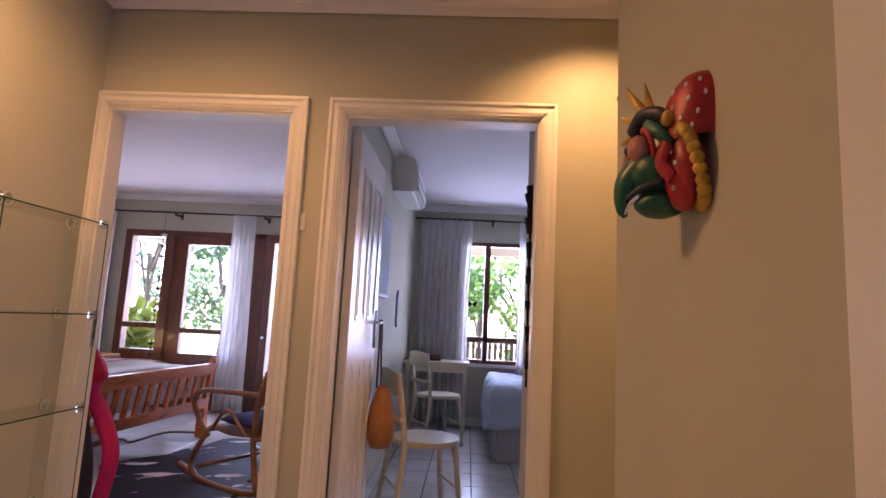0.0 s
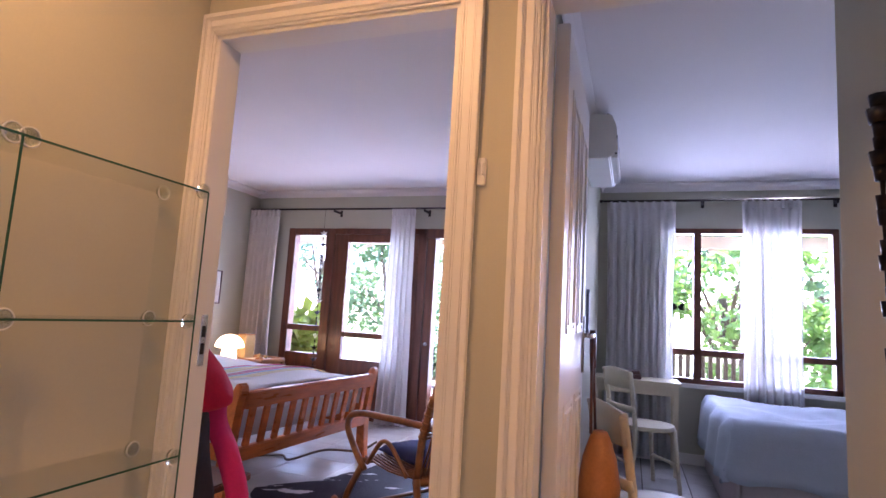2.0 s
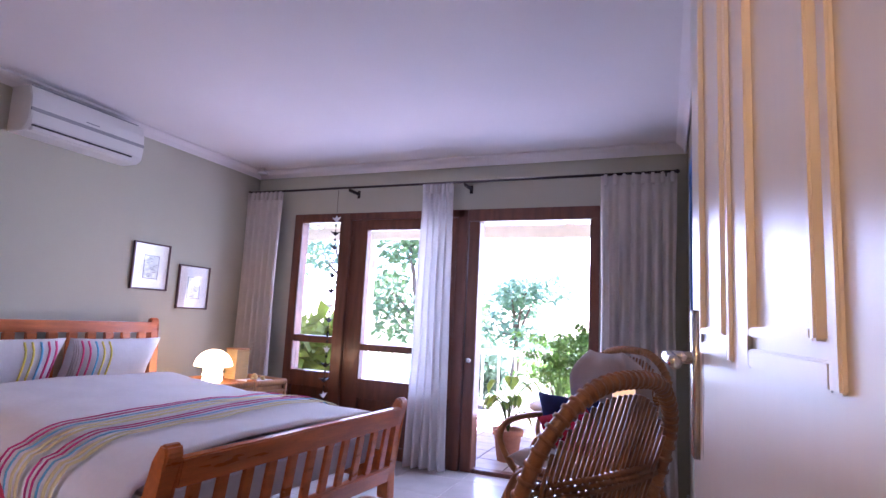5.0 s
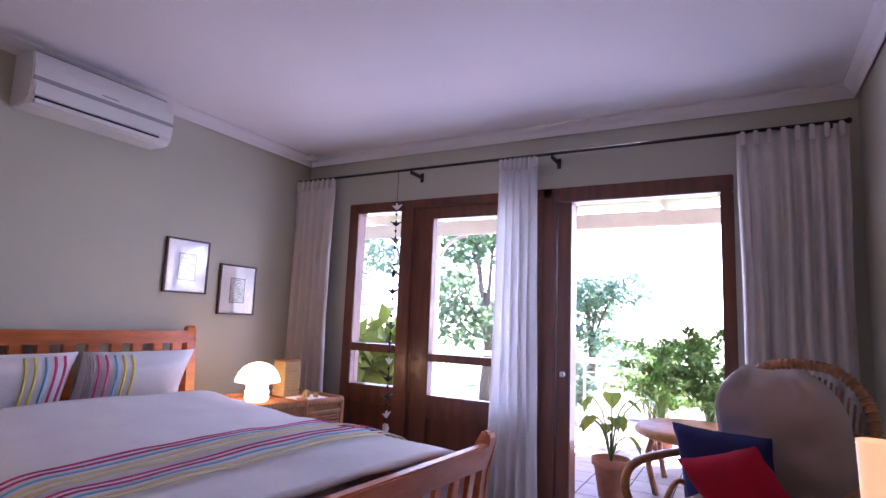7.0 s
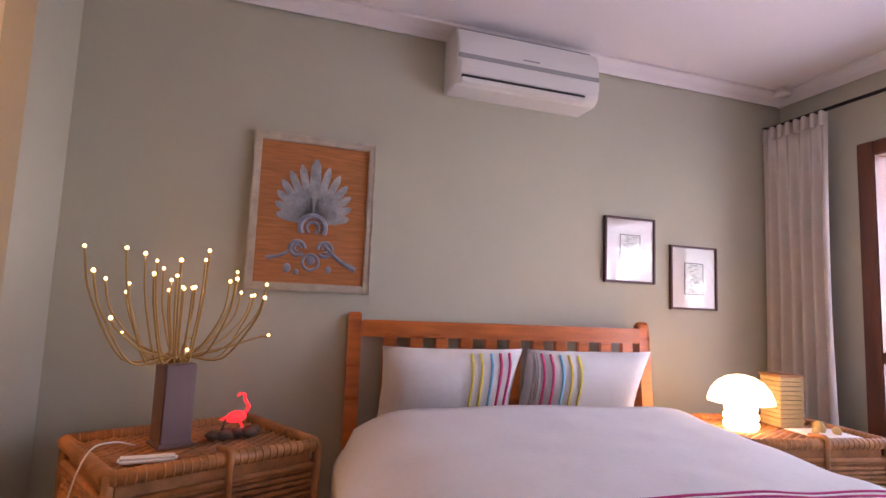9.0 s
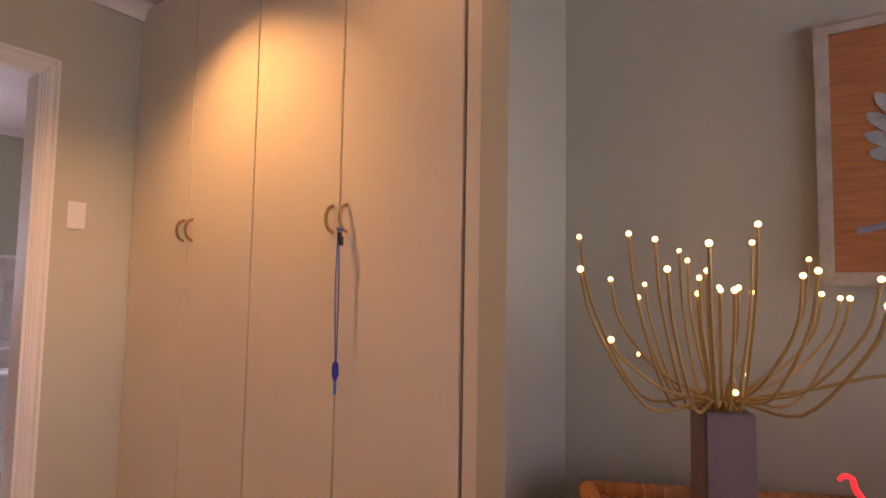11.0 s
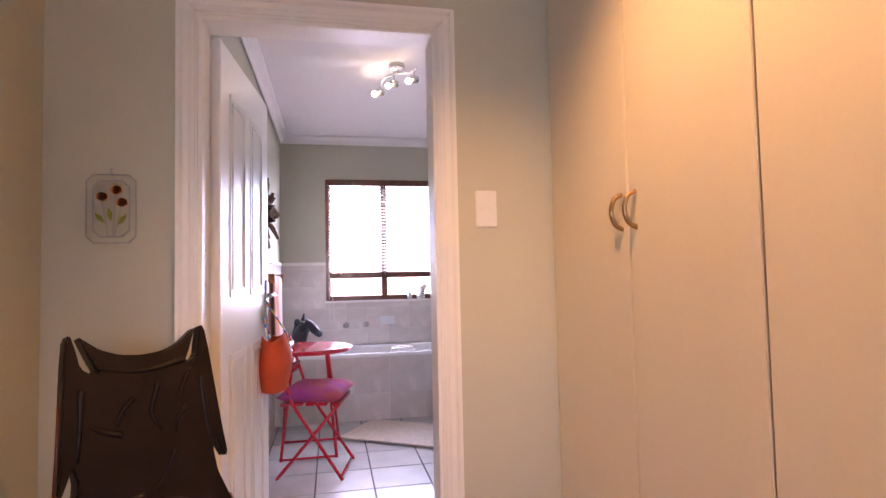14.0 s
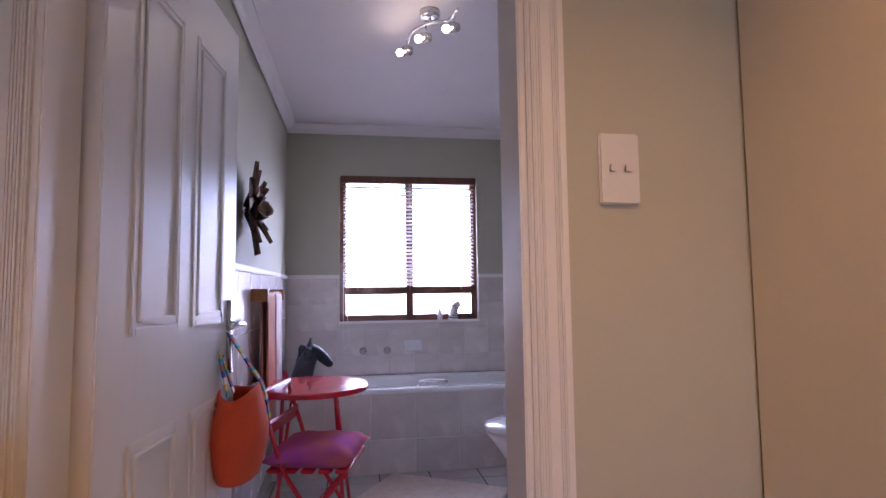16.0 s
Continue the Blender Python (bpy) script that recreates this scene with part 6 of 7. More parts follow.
def folding_chair():
    m = pose(-3.0, -1.40, 0, 0, 0, 78)
    e = thing("folding_chair", m, "red slatted folding bistro chair", "chair")
    bm = bmesh.new()
    for s in (-1, 1):
        tube(bm, [(s * 0.19, 0.20, 0.0), (s * 0.185, -0.10, 0.45), (s * 0.18, -0.22, 0.82)], 0.010, 8)
        tube(bm, [(s * 0.17, -0.20, 0.0), (s * 0.17, 0.18, 0.44)], 0.010, 8)
    tube(bm, [(-0.19, 0.19, 0.02), (0.19, 0.19, 0.02)], 0.007, 8)
    tube(bm, [(-0.17, -0.19, 0.02), (0.17, -0.19, 0.02)], 0.007, 8)
    tube(bm, [(-0.17, 0.0, 0.23), (0.17, 0.0, 0.23)], 0.006, 8)
    obj("leg", bm, RED, e, 0, True)
    boxes("seat", RED, e, [(-0.19, -0.17 + i * 0.075, 0.435, 0.19, -0.115 + i * 0.075, 0.452) for i in range(5)], 0.004)
    bm = bmesh.new()
    for y, z in ((-0.165, 0.62), (-0.205, 0.75)):
        mm = Matrix.Translation((0, y, z)) @ Euler((radians(-16), 0, 0)).to_matrix().to_4x4()
        box(bm, -0.20, -0.008, -0.035, 0.20, 0.008, 0.035, mm)
    obj("backrest", bm, RED, e, 0.005)
    cb = bmesh.new()
    pillow(cb, 0.42, 0.40, 0.11, Matrix())
    m2 = mat("tie_dyed_purple_cloth", (0.42, 0.06, 0.30), 0.9, scale=7, bump=0.3, colour2=(0.60, 0.13, 0.06))
    o = obj("cushion", cb, m2, None, 0, True)
    o.matrix_world = m @ Matrix.Translation((0, 0.01, 0.49))
    tagged(o, "purple and orange patterned cushion on folding chair", "cushion")


folding_chair()


def horse_head():
    e = thing("horse_head", pose(-2.86, -2.66, 0.552, 0, 0, 180), "black carved horse head on bath ledge", "sculpture")
    bm = bmesh.new()
    tube(bm, smooth_path([(-0.05, 0, 0.0), (-0.045, 0, 0.09), (-0.01, 0, 0.19), (0.03, 0, 0.25)], 6), 0.085, 14, 0.05)
    tube(bm, smooth_path([(0.01, 0, 0.255), (0.06, 0, 0.235), (0.11, 0, 0.19), (0.135, 0, 0.165)], 6), 0.05, 12, 0.028)
    blob(bm, (0.135, 0, 0.165), (0.03, 0.028, 0.028))
    for s in (-1, 1):
        tube(bm, [(0.0, s * 0.028, 0.285), (0.01, s * 0.034, 0.345)], 0.018, 8, 0.004)
    for i in range(6):
        blob(bm, (-0.06 - 0.015 * math.sin(i), 0, 0.06 + i * 0.042), (0.03, 0.014, 0.03), 0.3)
    obj("carving", bm, mat("black_painted_wood", (0.015, 0.02, 0.03), 0.3, vary=0.3), e, 0, True)


horse_head()


def towel_rail():
    e = thing("towel_rail", pose(XBL, 0, 0), "wooden towel rail with peach bath towels", "towel rail")
    bm = bmesh.new()
    tube(bm, [(-0.07, -2.36, 1.20), (-0.07, -1.72, 1.20)], 0.012, 10)
    for y in (-2.36, -1.72):
        box(bm, -0.095, y - 0.014, 1.165, 0, y + 0.014, 1.23)
    obj("rail", bm, CANE, e, 0, False)
    for nm, y0, y1, z0, mt in (("towel", -2.02, -1.76, 0.42, PEACH), ("towel", -2.30, -2.06, 0.42, TOWELW)):
        bm = bmesh.new()
        g = []
        for i in range(15):
            y = y0 + (y1 - y0) * i / 14
            row = []
            for k, (dx, z) in enumerate(((-0.018, z0 + 0.15), (-0.018, 0.8), (-0.02, 1.19), (0.0, 1.217), (0.02, 1.19), (0.022, 0.8), (0.024, z0))):
                row.append(bm.verts.new((-0.07 - dx + 0.008 * math.sin(i * 1.3 + k * 0.2) * (1 if k not in (2, 3, 4) else 0), y, z)))
            g.append(row)
        for a, b in zip(g, g[1:]):
            for k in range(6):
                bm.faces.new((a[k], a[k + 1], b[k + 1], b[k]))
        obj(nm, bm, mt, e, 0, True, 0.008)


towel_rail()


def metal_sun():
    e = thing("metal_wall_sun", pose(XBL, -1.52, 1.62), "dark copper sun face wall ornament", "ornament")
    up = Matrix(((0, 0, -1, 0), (1, 0, 0, 0), (0, 1, 0, 0), (0, 0, 0, 1)))
    rnd = random.Random(4)
    for ring, count, base, lift in ((0, 11, 0.25, 18), (1, 10, 0.19, 38)):
        bm = bmesh.new()
        for k in range(count):
            a = 2 * math.pi * (k + 0.5 * ring) / count + 0.2
            l = base * rnd.uniform(0.8, 1.15)
            tilt = up @ Euler((0, 0, a)).to_matrix().to_4x4() @ Euler((radians(lift), 0, 0)).to_matrix().to_4x4()
            prof = [(0.012, 0.03, 0.0), (0.034, l * 0.4, 0.012), (0.03, l * 0.62, 0.01), (0.004, l, -0.004)]
            mid = [bm.verts.new(tilt @ Vector((0.006 * math.sin(i * 2), y, z + 0.018))) for i, (x, y, z) in enumerate(prof)]
            for sd in (-1, 1):
                edge = [bm.verts.new(tilt @ Vector((sd * x, y, z))) for x, y, z in prof]
                for i in range(3):
                    bm.faces.new((mid[i], mid[i + 1], edge[i + 1], edge[i]))
        obj("ray", bm, COPPER, e, 0, False, 0.003)
    bm = bmesh.new()
    blob(bm, (-0.075, 0, 0), (0.04, 0.065, 0.08), 0.15, 3, 8)
    tube(bm, smooth_path([(-0.105, 0, 0.03), (-0.135, 0, -0.01), (-0.108, 0, -0.025)], 5), 0.014, 8)
    obj("face", bm, COPPER, e, 0, True)


metal_sun()


def spot_rail():
    e = thing("ceiling_spotlight", pose(-3.53, -1.28, 2.56, 0, 0, -63), "three-lamp curved chrome ceiling spotlight bar", "spotlight")
    bm = bmesh.new()
    lathe(bm, [(0.05, 0), (0.05, -0.028), (0.045, -0.032), (0.0, -0.032)], 24)
    tube(bm, smooth_path([(-0.24, 0.02, -0.10), (-0.1, -0.035, -0.075), (0.0, 0, -0.06), (0.1, 0.035, -0.07), (0.24, -0.02, -0.08)], 6), 0.007, 8)
    tube(bm, [(0, 0, -0.03), (0, 0, -0.065)], 0.007, 8)
    heads = ((-0.17, -0.015, -0.09), (0.02, 0.01, -0.07), (0.18, 0.015, -0.08))
    bulbs = bmesh.new()
    for x, y, z in heads:
        tube(bm, [(x, y, z), (x, y, z - 0.05)], 0.005, 8)
        tube(bm, [(x, y - 0.02, z - 0.05), (x, y + 0.02, z - 0.06)], 0.022, 12, 0.026)
        blob(bulbs, (x, y + 0.045, z - 0.075), (0.018, 0.018, 0.018))
    obj("bar", bm, CHROME, e, 0, True)
    obj("bulb", bulbs, BULB, e, 0, True)


spot_rail()


def blind():
    e = thing("venetian_blind", pose(-3.615, YBB - 0.015, 0), "white slatted blind in dark window frame", "blind")
    boxes("headrail", MAHOG, e, [(-0.555, -0.03, 2.09, 0.555, 0.028, 2.148)], 0.004)
    boxes("bottom_rail", MAHOG, e, [(-0.54, -0.018, 1.205, 0.54, 0.018, 1.245)], 0.004)
    slat = bpy.data.meshes.new("slat")
    bm = bmesh.new()
    box(bm, -0.535, -0.017, -0.0012, 0.535, 0.017, 0.0012, Euler((radians(-28), 0, 0)).to_matrix().to_4x4())
    bm.to_mesh(slat)
    bm.free()
    slat.materials.append(SLATM)
    for i in range(27):
        s = new("slat", slat)
        s.parent = e
        s.location = (0, 0, 1.265 + i * 0.0305)
    bm = bmesh.new()
    for x in (-0.42, 0.0, 0.42):
        tube(bm, [(x, 0.019, 1.22), (x, 0.019, 2.1)], 0.0015, 5)
    tube(bm, smooth_path([(0.53, 0.03, 2.0), (0.535, 0.03, 1.2), (0.53, 0.035, 0.80), (0.50, 0.035, 0.78), (0.49, 0.033, 0.84), (0.52, 0.03, 1.2)], 6), 0.0015, 5)
    obj("cord", bm, PLASTIC, e)


blind()
e = thing("zebra_figurine", pose(-3.99, YBB - 0.02, 0.972), "small striped zebra bust on windowsill", "figurine")
bm = bmesh.new()
tube(bm, smooth_path([(0.02, 0, 0), (0.015, 0, 0.07), (-0.01, 0, 0.115), (-0.04, 0, 0.125)], 6), 0.042, 12, 0.022)
tube(bm, [(-0.012, 0, 0.13), (-0.03, 0, 0.165)], 0.012, 8, 0.003)
obj("bust", bm, MOUNT, e, 0, True)
bm = bmesh.new()
for i in range(6):
    z = 0.012 + i * 0.019
    tube(bm, [(0.018 - 0.003 * i, 0, z), (0.018 - 0.003 * i - 0.001, 0, z + 0.008)], 0.0435 - 0.0028 * i, 12)
obj("stripe", bm, BLACK, e, 0, True)
e = thing("soap_bottle", pose(-3.86, YBB - 0.02, 0.972), "small white plastic bottle on windowsill", "bottle")
bm = bmesh.new()
lathe(bm, [(0.02, 0), (0.022, 0.01), (0.022, 0.06), (0.01, 0.075), (0.008, 0.095), (0.0, 0.097)], 14)
obj("body", bm, PLASTIC, e, 0, True)


def felt_bag():
    e = thing("shoulder_bag", pose(-2.80, -0.42, 0.0), "orange felt bag with patterned strap on handle", "bag")
    bm = bmesh.new()
    nu, rows = 28, []
    for t in range(11):
        k = t / 10
        z = 0.70 + 0.235 * k
        half = 0.142 * (0.62 + 0.42 * math.sin(math.pi * (0.18 + 0.62 * k)))
        deep = 0.072 * (0.55 + 0.5 * math.sin(math.pi * (0.15 + 0.75 * k)))
        rows.append([bm.verts.new((-0.045 + deep * math.cos(a) * (1 + 0.1 * noise.noise(Vector((a, k * 3, 1)))), half * math.sin(a), z + 0.012 * math.cos(2 * a) * k)) for a in (2 * math.pi * i / nu for i in range(nu))])
    for u, v in zip(rows, rows[1:]):
        for i in range(nu):
            bm.faces.new((u[i], u[(i + 1) % nu], v[(i + 1) % nu], v[i]))
    bm.faces.new(rows[0][::-1])
    obj("body", bm, ORBAG, e, 0, True, 0.006)
    cols = [mat(n, c, 0.9) for n, c in (("teal_patch", (0.05, 0.28, 0.34)), ("yellow_patch", (0.60, 0.42, 0.05)), ("white_patch", (0.6, 0.58, 0.55)), ("navy_patch", (0.03, 0.05, 0.2)), ("brick_patch", (0.42, 0.10, 0.06)))]
    segs = [bmesh.new() for _ in cols]

    def band(path, s, wd):
        for i in range(len(path) - 1):
            a, b = Vector(path[i]), Vector(path[i + 1])
            q = [a + Vector((0, -wd, 0)), a + Vector((0, wd, 0)), b + Vector((0, wd, 0)), b + Vector((0, -wd, 0))]
            off = Vector((-0.005, 0, 0))
            b8 = [segs[(i + s) % 5].verts.new(p) for p in q] + [segs[(i + s) % 5].verts.new(p + off) for p in q]
            for f in ((0, 1, 2, 3), (7, 6, 5, 4), (0, 4, 5, 1), (1, 5, 6, 2), (2, 6, 7, 3), (3, 7, 4, 0)):
                segs[(i + s) % 5].faces.new([b8[k] for k in f])
    band(smooth_path([(-0.03, 0.09, 0.93), (0.0, 0.05, 1.03), (0.018, 0.01, 1.13)], 6), 0, 0.012)
    band(smooth_path([(-0.03, 0.02, 0.93), (0.0, 0.02, 1.03), (0.020, 0.005, 1.13)], 6), 2, 0.010)
    band(smooth_path([(0.012, 0.0, 1.13), (-0.05, -0.03, 1.02), (-0.095, -0.075, 0.93), (-0.112, -0.10, 0.83)], 7), 1, 0.016)
    for b, c in zip(segs, cols):
        obj("strap", b, c, e)
    bm = bmesh.new()
    for i in range(14):
        z = 0.74 + 0.014 * i
        tube(bm, [(-0.085, -0.085 - 0.002 * i, z), (-0.055, -0.137, z + 0.004)], 0.0024, 5)
    obj("trim", bm, MOUNT, e)


felt_bag()
bm = bmesh.new()
box(bm, -0.40, -0.27, 0.008, 0.40, 0.27, 0.02)
o = obj("bath_mat", bm, BATHMAT, None, 0.005)
o.matrix_world = pose(-3.62, -2.02, 0, 0, 0, -32)
tagged(o, "cream cotton bath mat on tiled floor", "bath mat")

# ---- veranda and garden ----
structure("ground", GRASS, [(-60, YW + 4.2, -0.45, 60, 70, -0.40), (-60, -70, -0.45, 60, -6, -0.40)])
structure("veranda_slab", GROUT, [(-7.5, YW + 0.2, -0.4, 4, YW + 4.2, -0.02)])
structure("veranda_roof", VERW, [(-7.5, YW + 0.2, 2.56, 4, YW + 3.3, 2.62)] + [(x, YW + 0.2, 2.44, x + 0.05, YW + 3.3, 2.56) for x in (-6.6, -5.4, -4.2, -3.0, -1.8, -0.6, 0.6, 1.8, 3.0)])
structure("veranda_beam", VERW, [(-7.5, YW + 2.75, 2.27, 4, YW + 2.85, 2.44)], 0.01)


def veranda_post(x):
    e = thing("veranda_post", pose(x, YW + 2.8, 0), "cream turned veranda post with curved brackets", "post", "veranda posts")
    boxes("shaft", VERW, e, [(-0.05, -0.05, -0.02, 0.05, 0.05, 2.27), (-0.08, -0.08, 1.95, 0.08, 0.08, 2.0), (-0.08, -0.08, -0.02, 0.08, 0.08, 0.2)], 0.008)
    bm = bmesh.new()
    for s in (-1, 1):
        tube(bm, [(s * (0.05 + 0.40 * (1 - math.cos(a))), 0, 1.85 + 0.40 * math.sin(a)) for a in (math.pi / 2 * i / 10 for i in range(11))], 0.025, 8)
    obj("bracket", bm, VERW, e, 0, True)


for x in (-4.6, -7.3, 1.4):
    veranda_post(x)
e = thing("garden_rail", pose(0, YW + 2.85, 0), "pale wooden veranda balustrade rail", "railing")
boxes("rail", VERW, e, [(-4.5, -0.03, 0.74, 1.35, 0.03, 0.80), (-4.5, -0.02, 0.08, 1.35, 0.02, 0.13)], 0.005)
boxes("baluster", VERW, e, [(-4.4 + i * 0.22, -0.012, 0.13, -4.376 + i * 0.22, 0.012, 0.74) for i in range(26)], 0)


def leaf_cloud(bm, c, s, count, size, rnd, hang=0.3):
    for _ in range(count):
        d = Vector((rnd.gauss(0, 1), rnd.gauss(0, 1), rnd.gauss(0, 1))).normalized() * rnd.uniform(0.35, 1.0) ** 0.5
        d *= 0.75 + 0.35 * noise.noise(d * 2.3 + Vector(c))
        p = Vector(c) + Vector((d.x * s[0], d.y * s[1], d.z * s[2]))
        a = Vector((rnd.gauss(0, 1), rnd.gauss(0, 1), rnd.gauss(0, 0.7) - hang)).normalized() * size * rnd.uniform(0.6, 1.4)
        b = a.cross(Vector((rnd.gauss(0, 1), rnd.gauss(0, 1), rnd.gauss(0, 1)))).normalized() * a.length * 0.28
        bm.faces.new([bm.verts.new(q) for q in (p, p + a * 0.45 + b, p + a, p + a * 0.45 - b)])


def tree(name, x, y, h, r, material, seed, label, leaves=2600, size=0.16):
    rnd = random.Random(seed)
    e = thing(name, pose(x, y, -0.4), label, "tree", "garden trees")
    trunk, crown = bmesh.new(), bmesh.new()
    tube(trunk, smooth_path([(0, 0, 0), (0.06, 0.05, h * 0.3), (-0.05, 0.1, h * 0.6)], 5), 0.13, 10, 0.07)
    clumps = []
    for i in range(9):
        a = rnd.uniform(0, 6.28)
        k = rnd.uniform(0.2, 1.0)
        p = (r * k * math.cos(a), r * k * math.sin(a), h * rnd.uniform(0.42, 0.98))
        clumps.append(p)
        tube(trunk, smooth_path([(0, 0.03, h * rnd.uniform(0.25, 0.5)), (p[0] * 0.5, p[1] * 0.5, p[2] * 0.85), p], 4), 0.045, 6, 0.012)
    for p in clumps:
        leaf_cloud(crown, p, (r * 0.5, r * 0.5, r * 0.42), leaves // 9, size, rnd)
    obj("trunk", trunk, BARK, e, 0, True)
    obj("foliage", crown, material, e)


for i, (x, y, h, r, mt) in enumerate(((-8.5, 14.5, 5.0, 2.0, LEAFB), (-5.6, 13.0, 3.6, 1.5, LEAFD), (-4.6, 17.5, 2.6, 1.4, LEAFB), (1.6, 12.0, 3.6, 1.7, LEAF), (3.4, 13.0, 4.2, 1.9, LEAFD), (-12.0, 16.0, 5.5, 2.4, LEAFD), (0.6, 13.6, 4.4, 1.6, LEAFB))):
    tree("garden_tree", x, y, h, r, mt, 20 + i, "leafy garden tree beyond the veranda")


def shrub(name, x, y, z, s, material, seed, label, count=900, size=0.14, category="shrub"):
    rnd = random.Random(seed)
    e = thing(name, pose(x, y, z), label, category, "garden shrubs")
    st, lf = bmesh.new(), bmesh.new()
    for i in range(12):
        a = rnd.uniform(0, 6.28)
        p = Vector((s * 0.6 * math.cos(a), s * 0.6 * math.sin(a), s * rnd.uniform(0.7, 1.6)))
        tube(st, smooth_path([(0, 0, 0), (p.x * 0.3, p.y * 0.3, p.z * 0.6), p], 4), 0.012, 5, 0.004)
        leaf_cloud(lf, p, (s * 0.4, s * 0.4, s * 0.4), count // 12, size, rnd)
    obj("stem", st, BARK, e, 0, True)
    obj("foliage", lf, material, e)


shrub("leafy_shrub", -4.55, YW + 1.15, 0.0, 0.62, LEAFY, 3, "yellow-green broad-leaved shrub outside the window", 420, 0.24)
shrub("fern_shrub", -3.3, YW + 3.6, -0.35, 0.75, LEAFB, 4, "feathery blue-green shrub beyond veranda", 1500, 0.13)
shrub("garden_shrub", -2.2, YW + 4.8, -0.4, 0.8, LEAFB, 5, "low shrub in the bright garden", 450, 0.12)
shrub("garden_shrub", -0.6, YW + 4.6, -0.4, 0.7, LEAF, 6, "low green shrub in the garden", 450, 0.12)
shrub("garden_shrub", 1.9, YW + 3.8, -0.4, 1.1, LEAF, 7, "bright green shrub outside second window", 1800, 0.14)


def pot(e, r, h):
    bm = bmesh.new()
    lathe(bm, [(r * 0.66, 0), (r * 0.9, h * 0.8), (r * 0.92, h * 0.8), (r * 1.02, h * 0.82), (r * 1.02, h), (r * 0.92, h), (r * 0.88, h * 0.9), (0, h * 0.9)], 26)
    obj("pot", bm, TERRA, e, 0, True)


def potted(name, x, y, z, r, h, seed, label, style):
    rnd = random.Random(seed)
    e = thing(name, pose(x, y, z), label, "potted plant", "potted plants")
    pot(e, r, h)
    st, lf = bmesh.new(), bmesh.new()
    if style == "broad":
        for i in range(11):
            a, k, t = rnd.uniform(0, 6.28), rnd.uniform(0.08, 0.2), rnd.uniform(0.12, 0.42)
            p = Vector((k * math.cos(a), k * math.sin(a), h + t))
            tube(st, smooth_path([(0, 0, h * 0.9), (p.x * 0.4, p.y * 0.4, h + t * 0.7), p], 4), 0.005, 5)
            L = rnd.uniform(0.11, 0.16)
            mm = Matrix.Translation(p) @ Euler((radians(rnd.uniform(-70, -25)), 0, a - math.pi / 2)).to_matrix().to_4x4()
            out = [(0, 0), (0.40, 0.12), (0.46, 0.35), (0.34, 0.7), (0, 1.05)]
            mid = [lf.verts.new(mm @ Vector((0, L * yy, -L * 0.25 * yy * yy))) for yy in (0, 0.3, 0.65, 1.05)]
            for s in (-1, 1):
                side = [lf.verts.new(mm @ Vector((s * L * xx, L * yy, L * 0.10 - L * 0.3 * yy * yy))) for xx, yy in ((0.36, 0.06), (0.46, 0.35), (0.3, 0.72))]
                lf.faces.new((mid[0], mid[1], side[1], side[0]))
                lf.faces.new((mid[1], mid[2], side[2], side[1]))
                lf.faces.new((mid[2], mid[3], side[2]))
    else:
        for i in range(34):
            a, k, t = rnd.uniform(0, 6.28), rnd.uniform(0.15, 0.55), rnd.uniform(0.25, 0.95)
            pts = smooth_path([(0, 0, h * 0.9), (k * 0.35 * math.cos(a), k * 0.35 * math.sin(a), h + t * 0.75), (k * math.cos(a), k * math.sin(a), h + t * 0.9)], 7)
            tube(st, pts, 0.004, 5, 0.002)
            for q in pts[6:]:
                leaf_cloud(lf, q, (0.06, 0.06, 0.045), 9, 0.055, rnd)
    obj("stem", st, LEAF, e, 0, True)
    obj("leaf", lf, LEAFY if style == "broad" else LEAF, e)


potted("potted_plant", -1.86, YW + 0.55, 0.0, 0.13, 0.26, 11, "broad-leaved plant in small terracotta pot", "broad")
potted("potted_fern", -1.30, YW + 1.75, 0.0, 0.20, 0.34, 12, "feathery asparagus fern in terracotta pot", "fern")
potted("potted_fern", -1.75, YW + 2.35, 0.0, 0.13, 0.22, 13, "small ferny plant in terracotta pot", "fern")


def veranda_chair_proxy():
    # Simple round table, added in place of a curved rattan armchair.
    e = thing("rattan_table", pose(-1.35, YW + 1.05, 0), "low round rattan table standing in for a veranda chair", "table")
    bm = bmesh.new()
    lathe(bm, [(0.40, 0.38), (0.43, 0.40), (0.43, 0.43), (0.40, 0.45), (0.0, 0.45)], 32)
    obj("top", bm, CANE, e, 0, True)
    bm = bmesh.new()
    for i in range(4):
        a = radians(45 + 90 * i)
        c, s = math.cos(a), math.sin(a)
        tube(bm, smooth_path([(0.38 * c, 0.38 * s, 0.40), (0.42 * c, 0.42 * s, 0.25), (0.36 * c, 0.36 * s, 0)], 5), 0.022, 8)
    obj("leg", bm, DCANE, e, 0, True)


veranda_chair_proxy()


def garden_bench():
    e = thing("slatted_bench", pose(0.85, YW + 1.3, 0), "weathered slatted garden bench outside window", "bench")
    boxes("slat", BARK, e, [(-0.6 + i * 0.075, -0.02, 0.45, -0.56 + i * 0.075, 0.02, 0.90) for i in range(17)] + [(-0.62, -0.03, 0.88, 0.66, 0.03, 0.94)], 0.003)
    boxes("seat", BARK, e, [(-0.62, 0.03, 0.40, 0.66, 0.5, 0.44)], 0.004)
    boxes("leg", BARK, e, [(x, y, 0, x + 0.05, y + 0.05, 0.40) for x in (-0.62, 0.61) for y in (0.0, 0.45)], 0.003)


garden_bench()
e = thing("deck_chair", pose(-3.0, YW + 2.0, 0, 0, 0, 20), "pale canvas deck chair on the veranda", "deck chair")
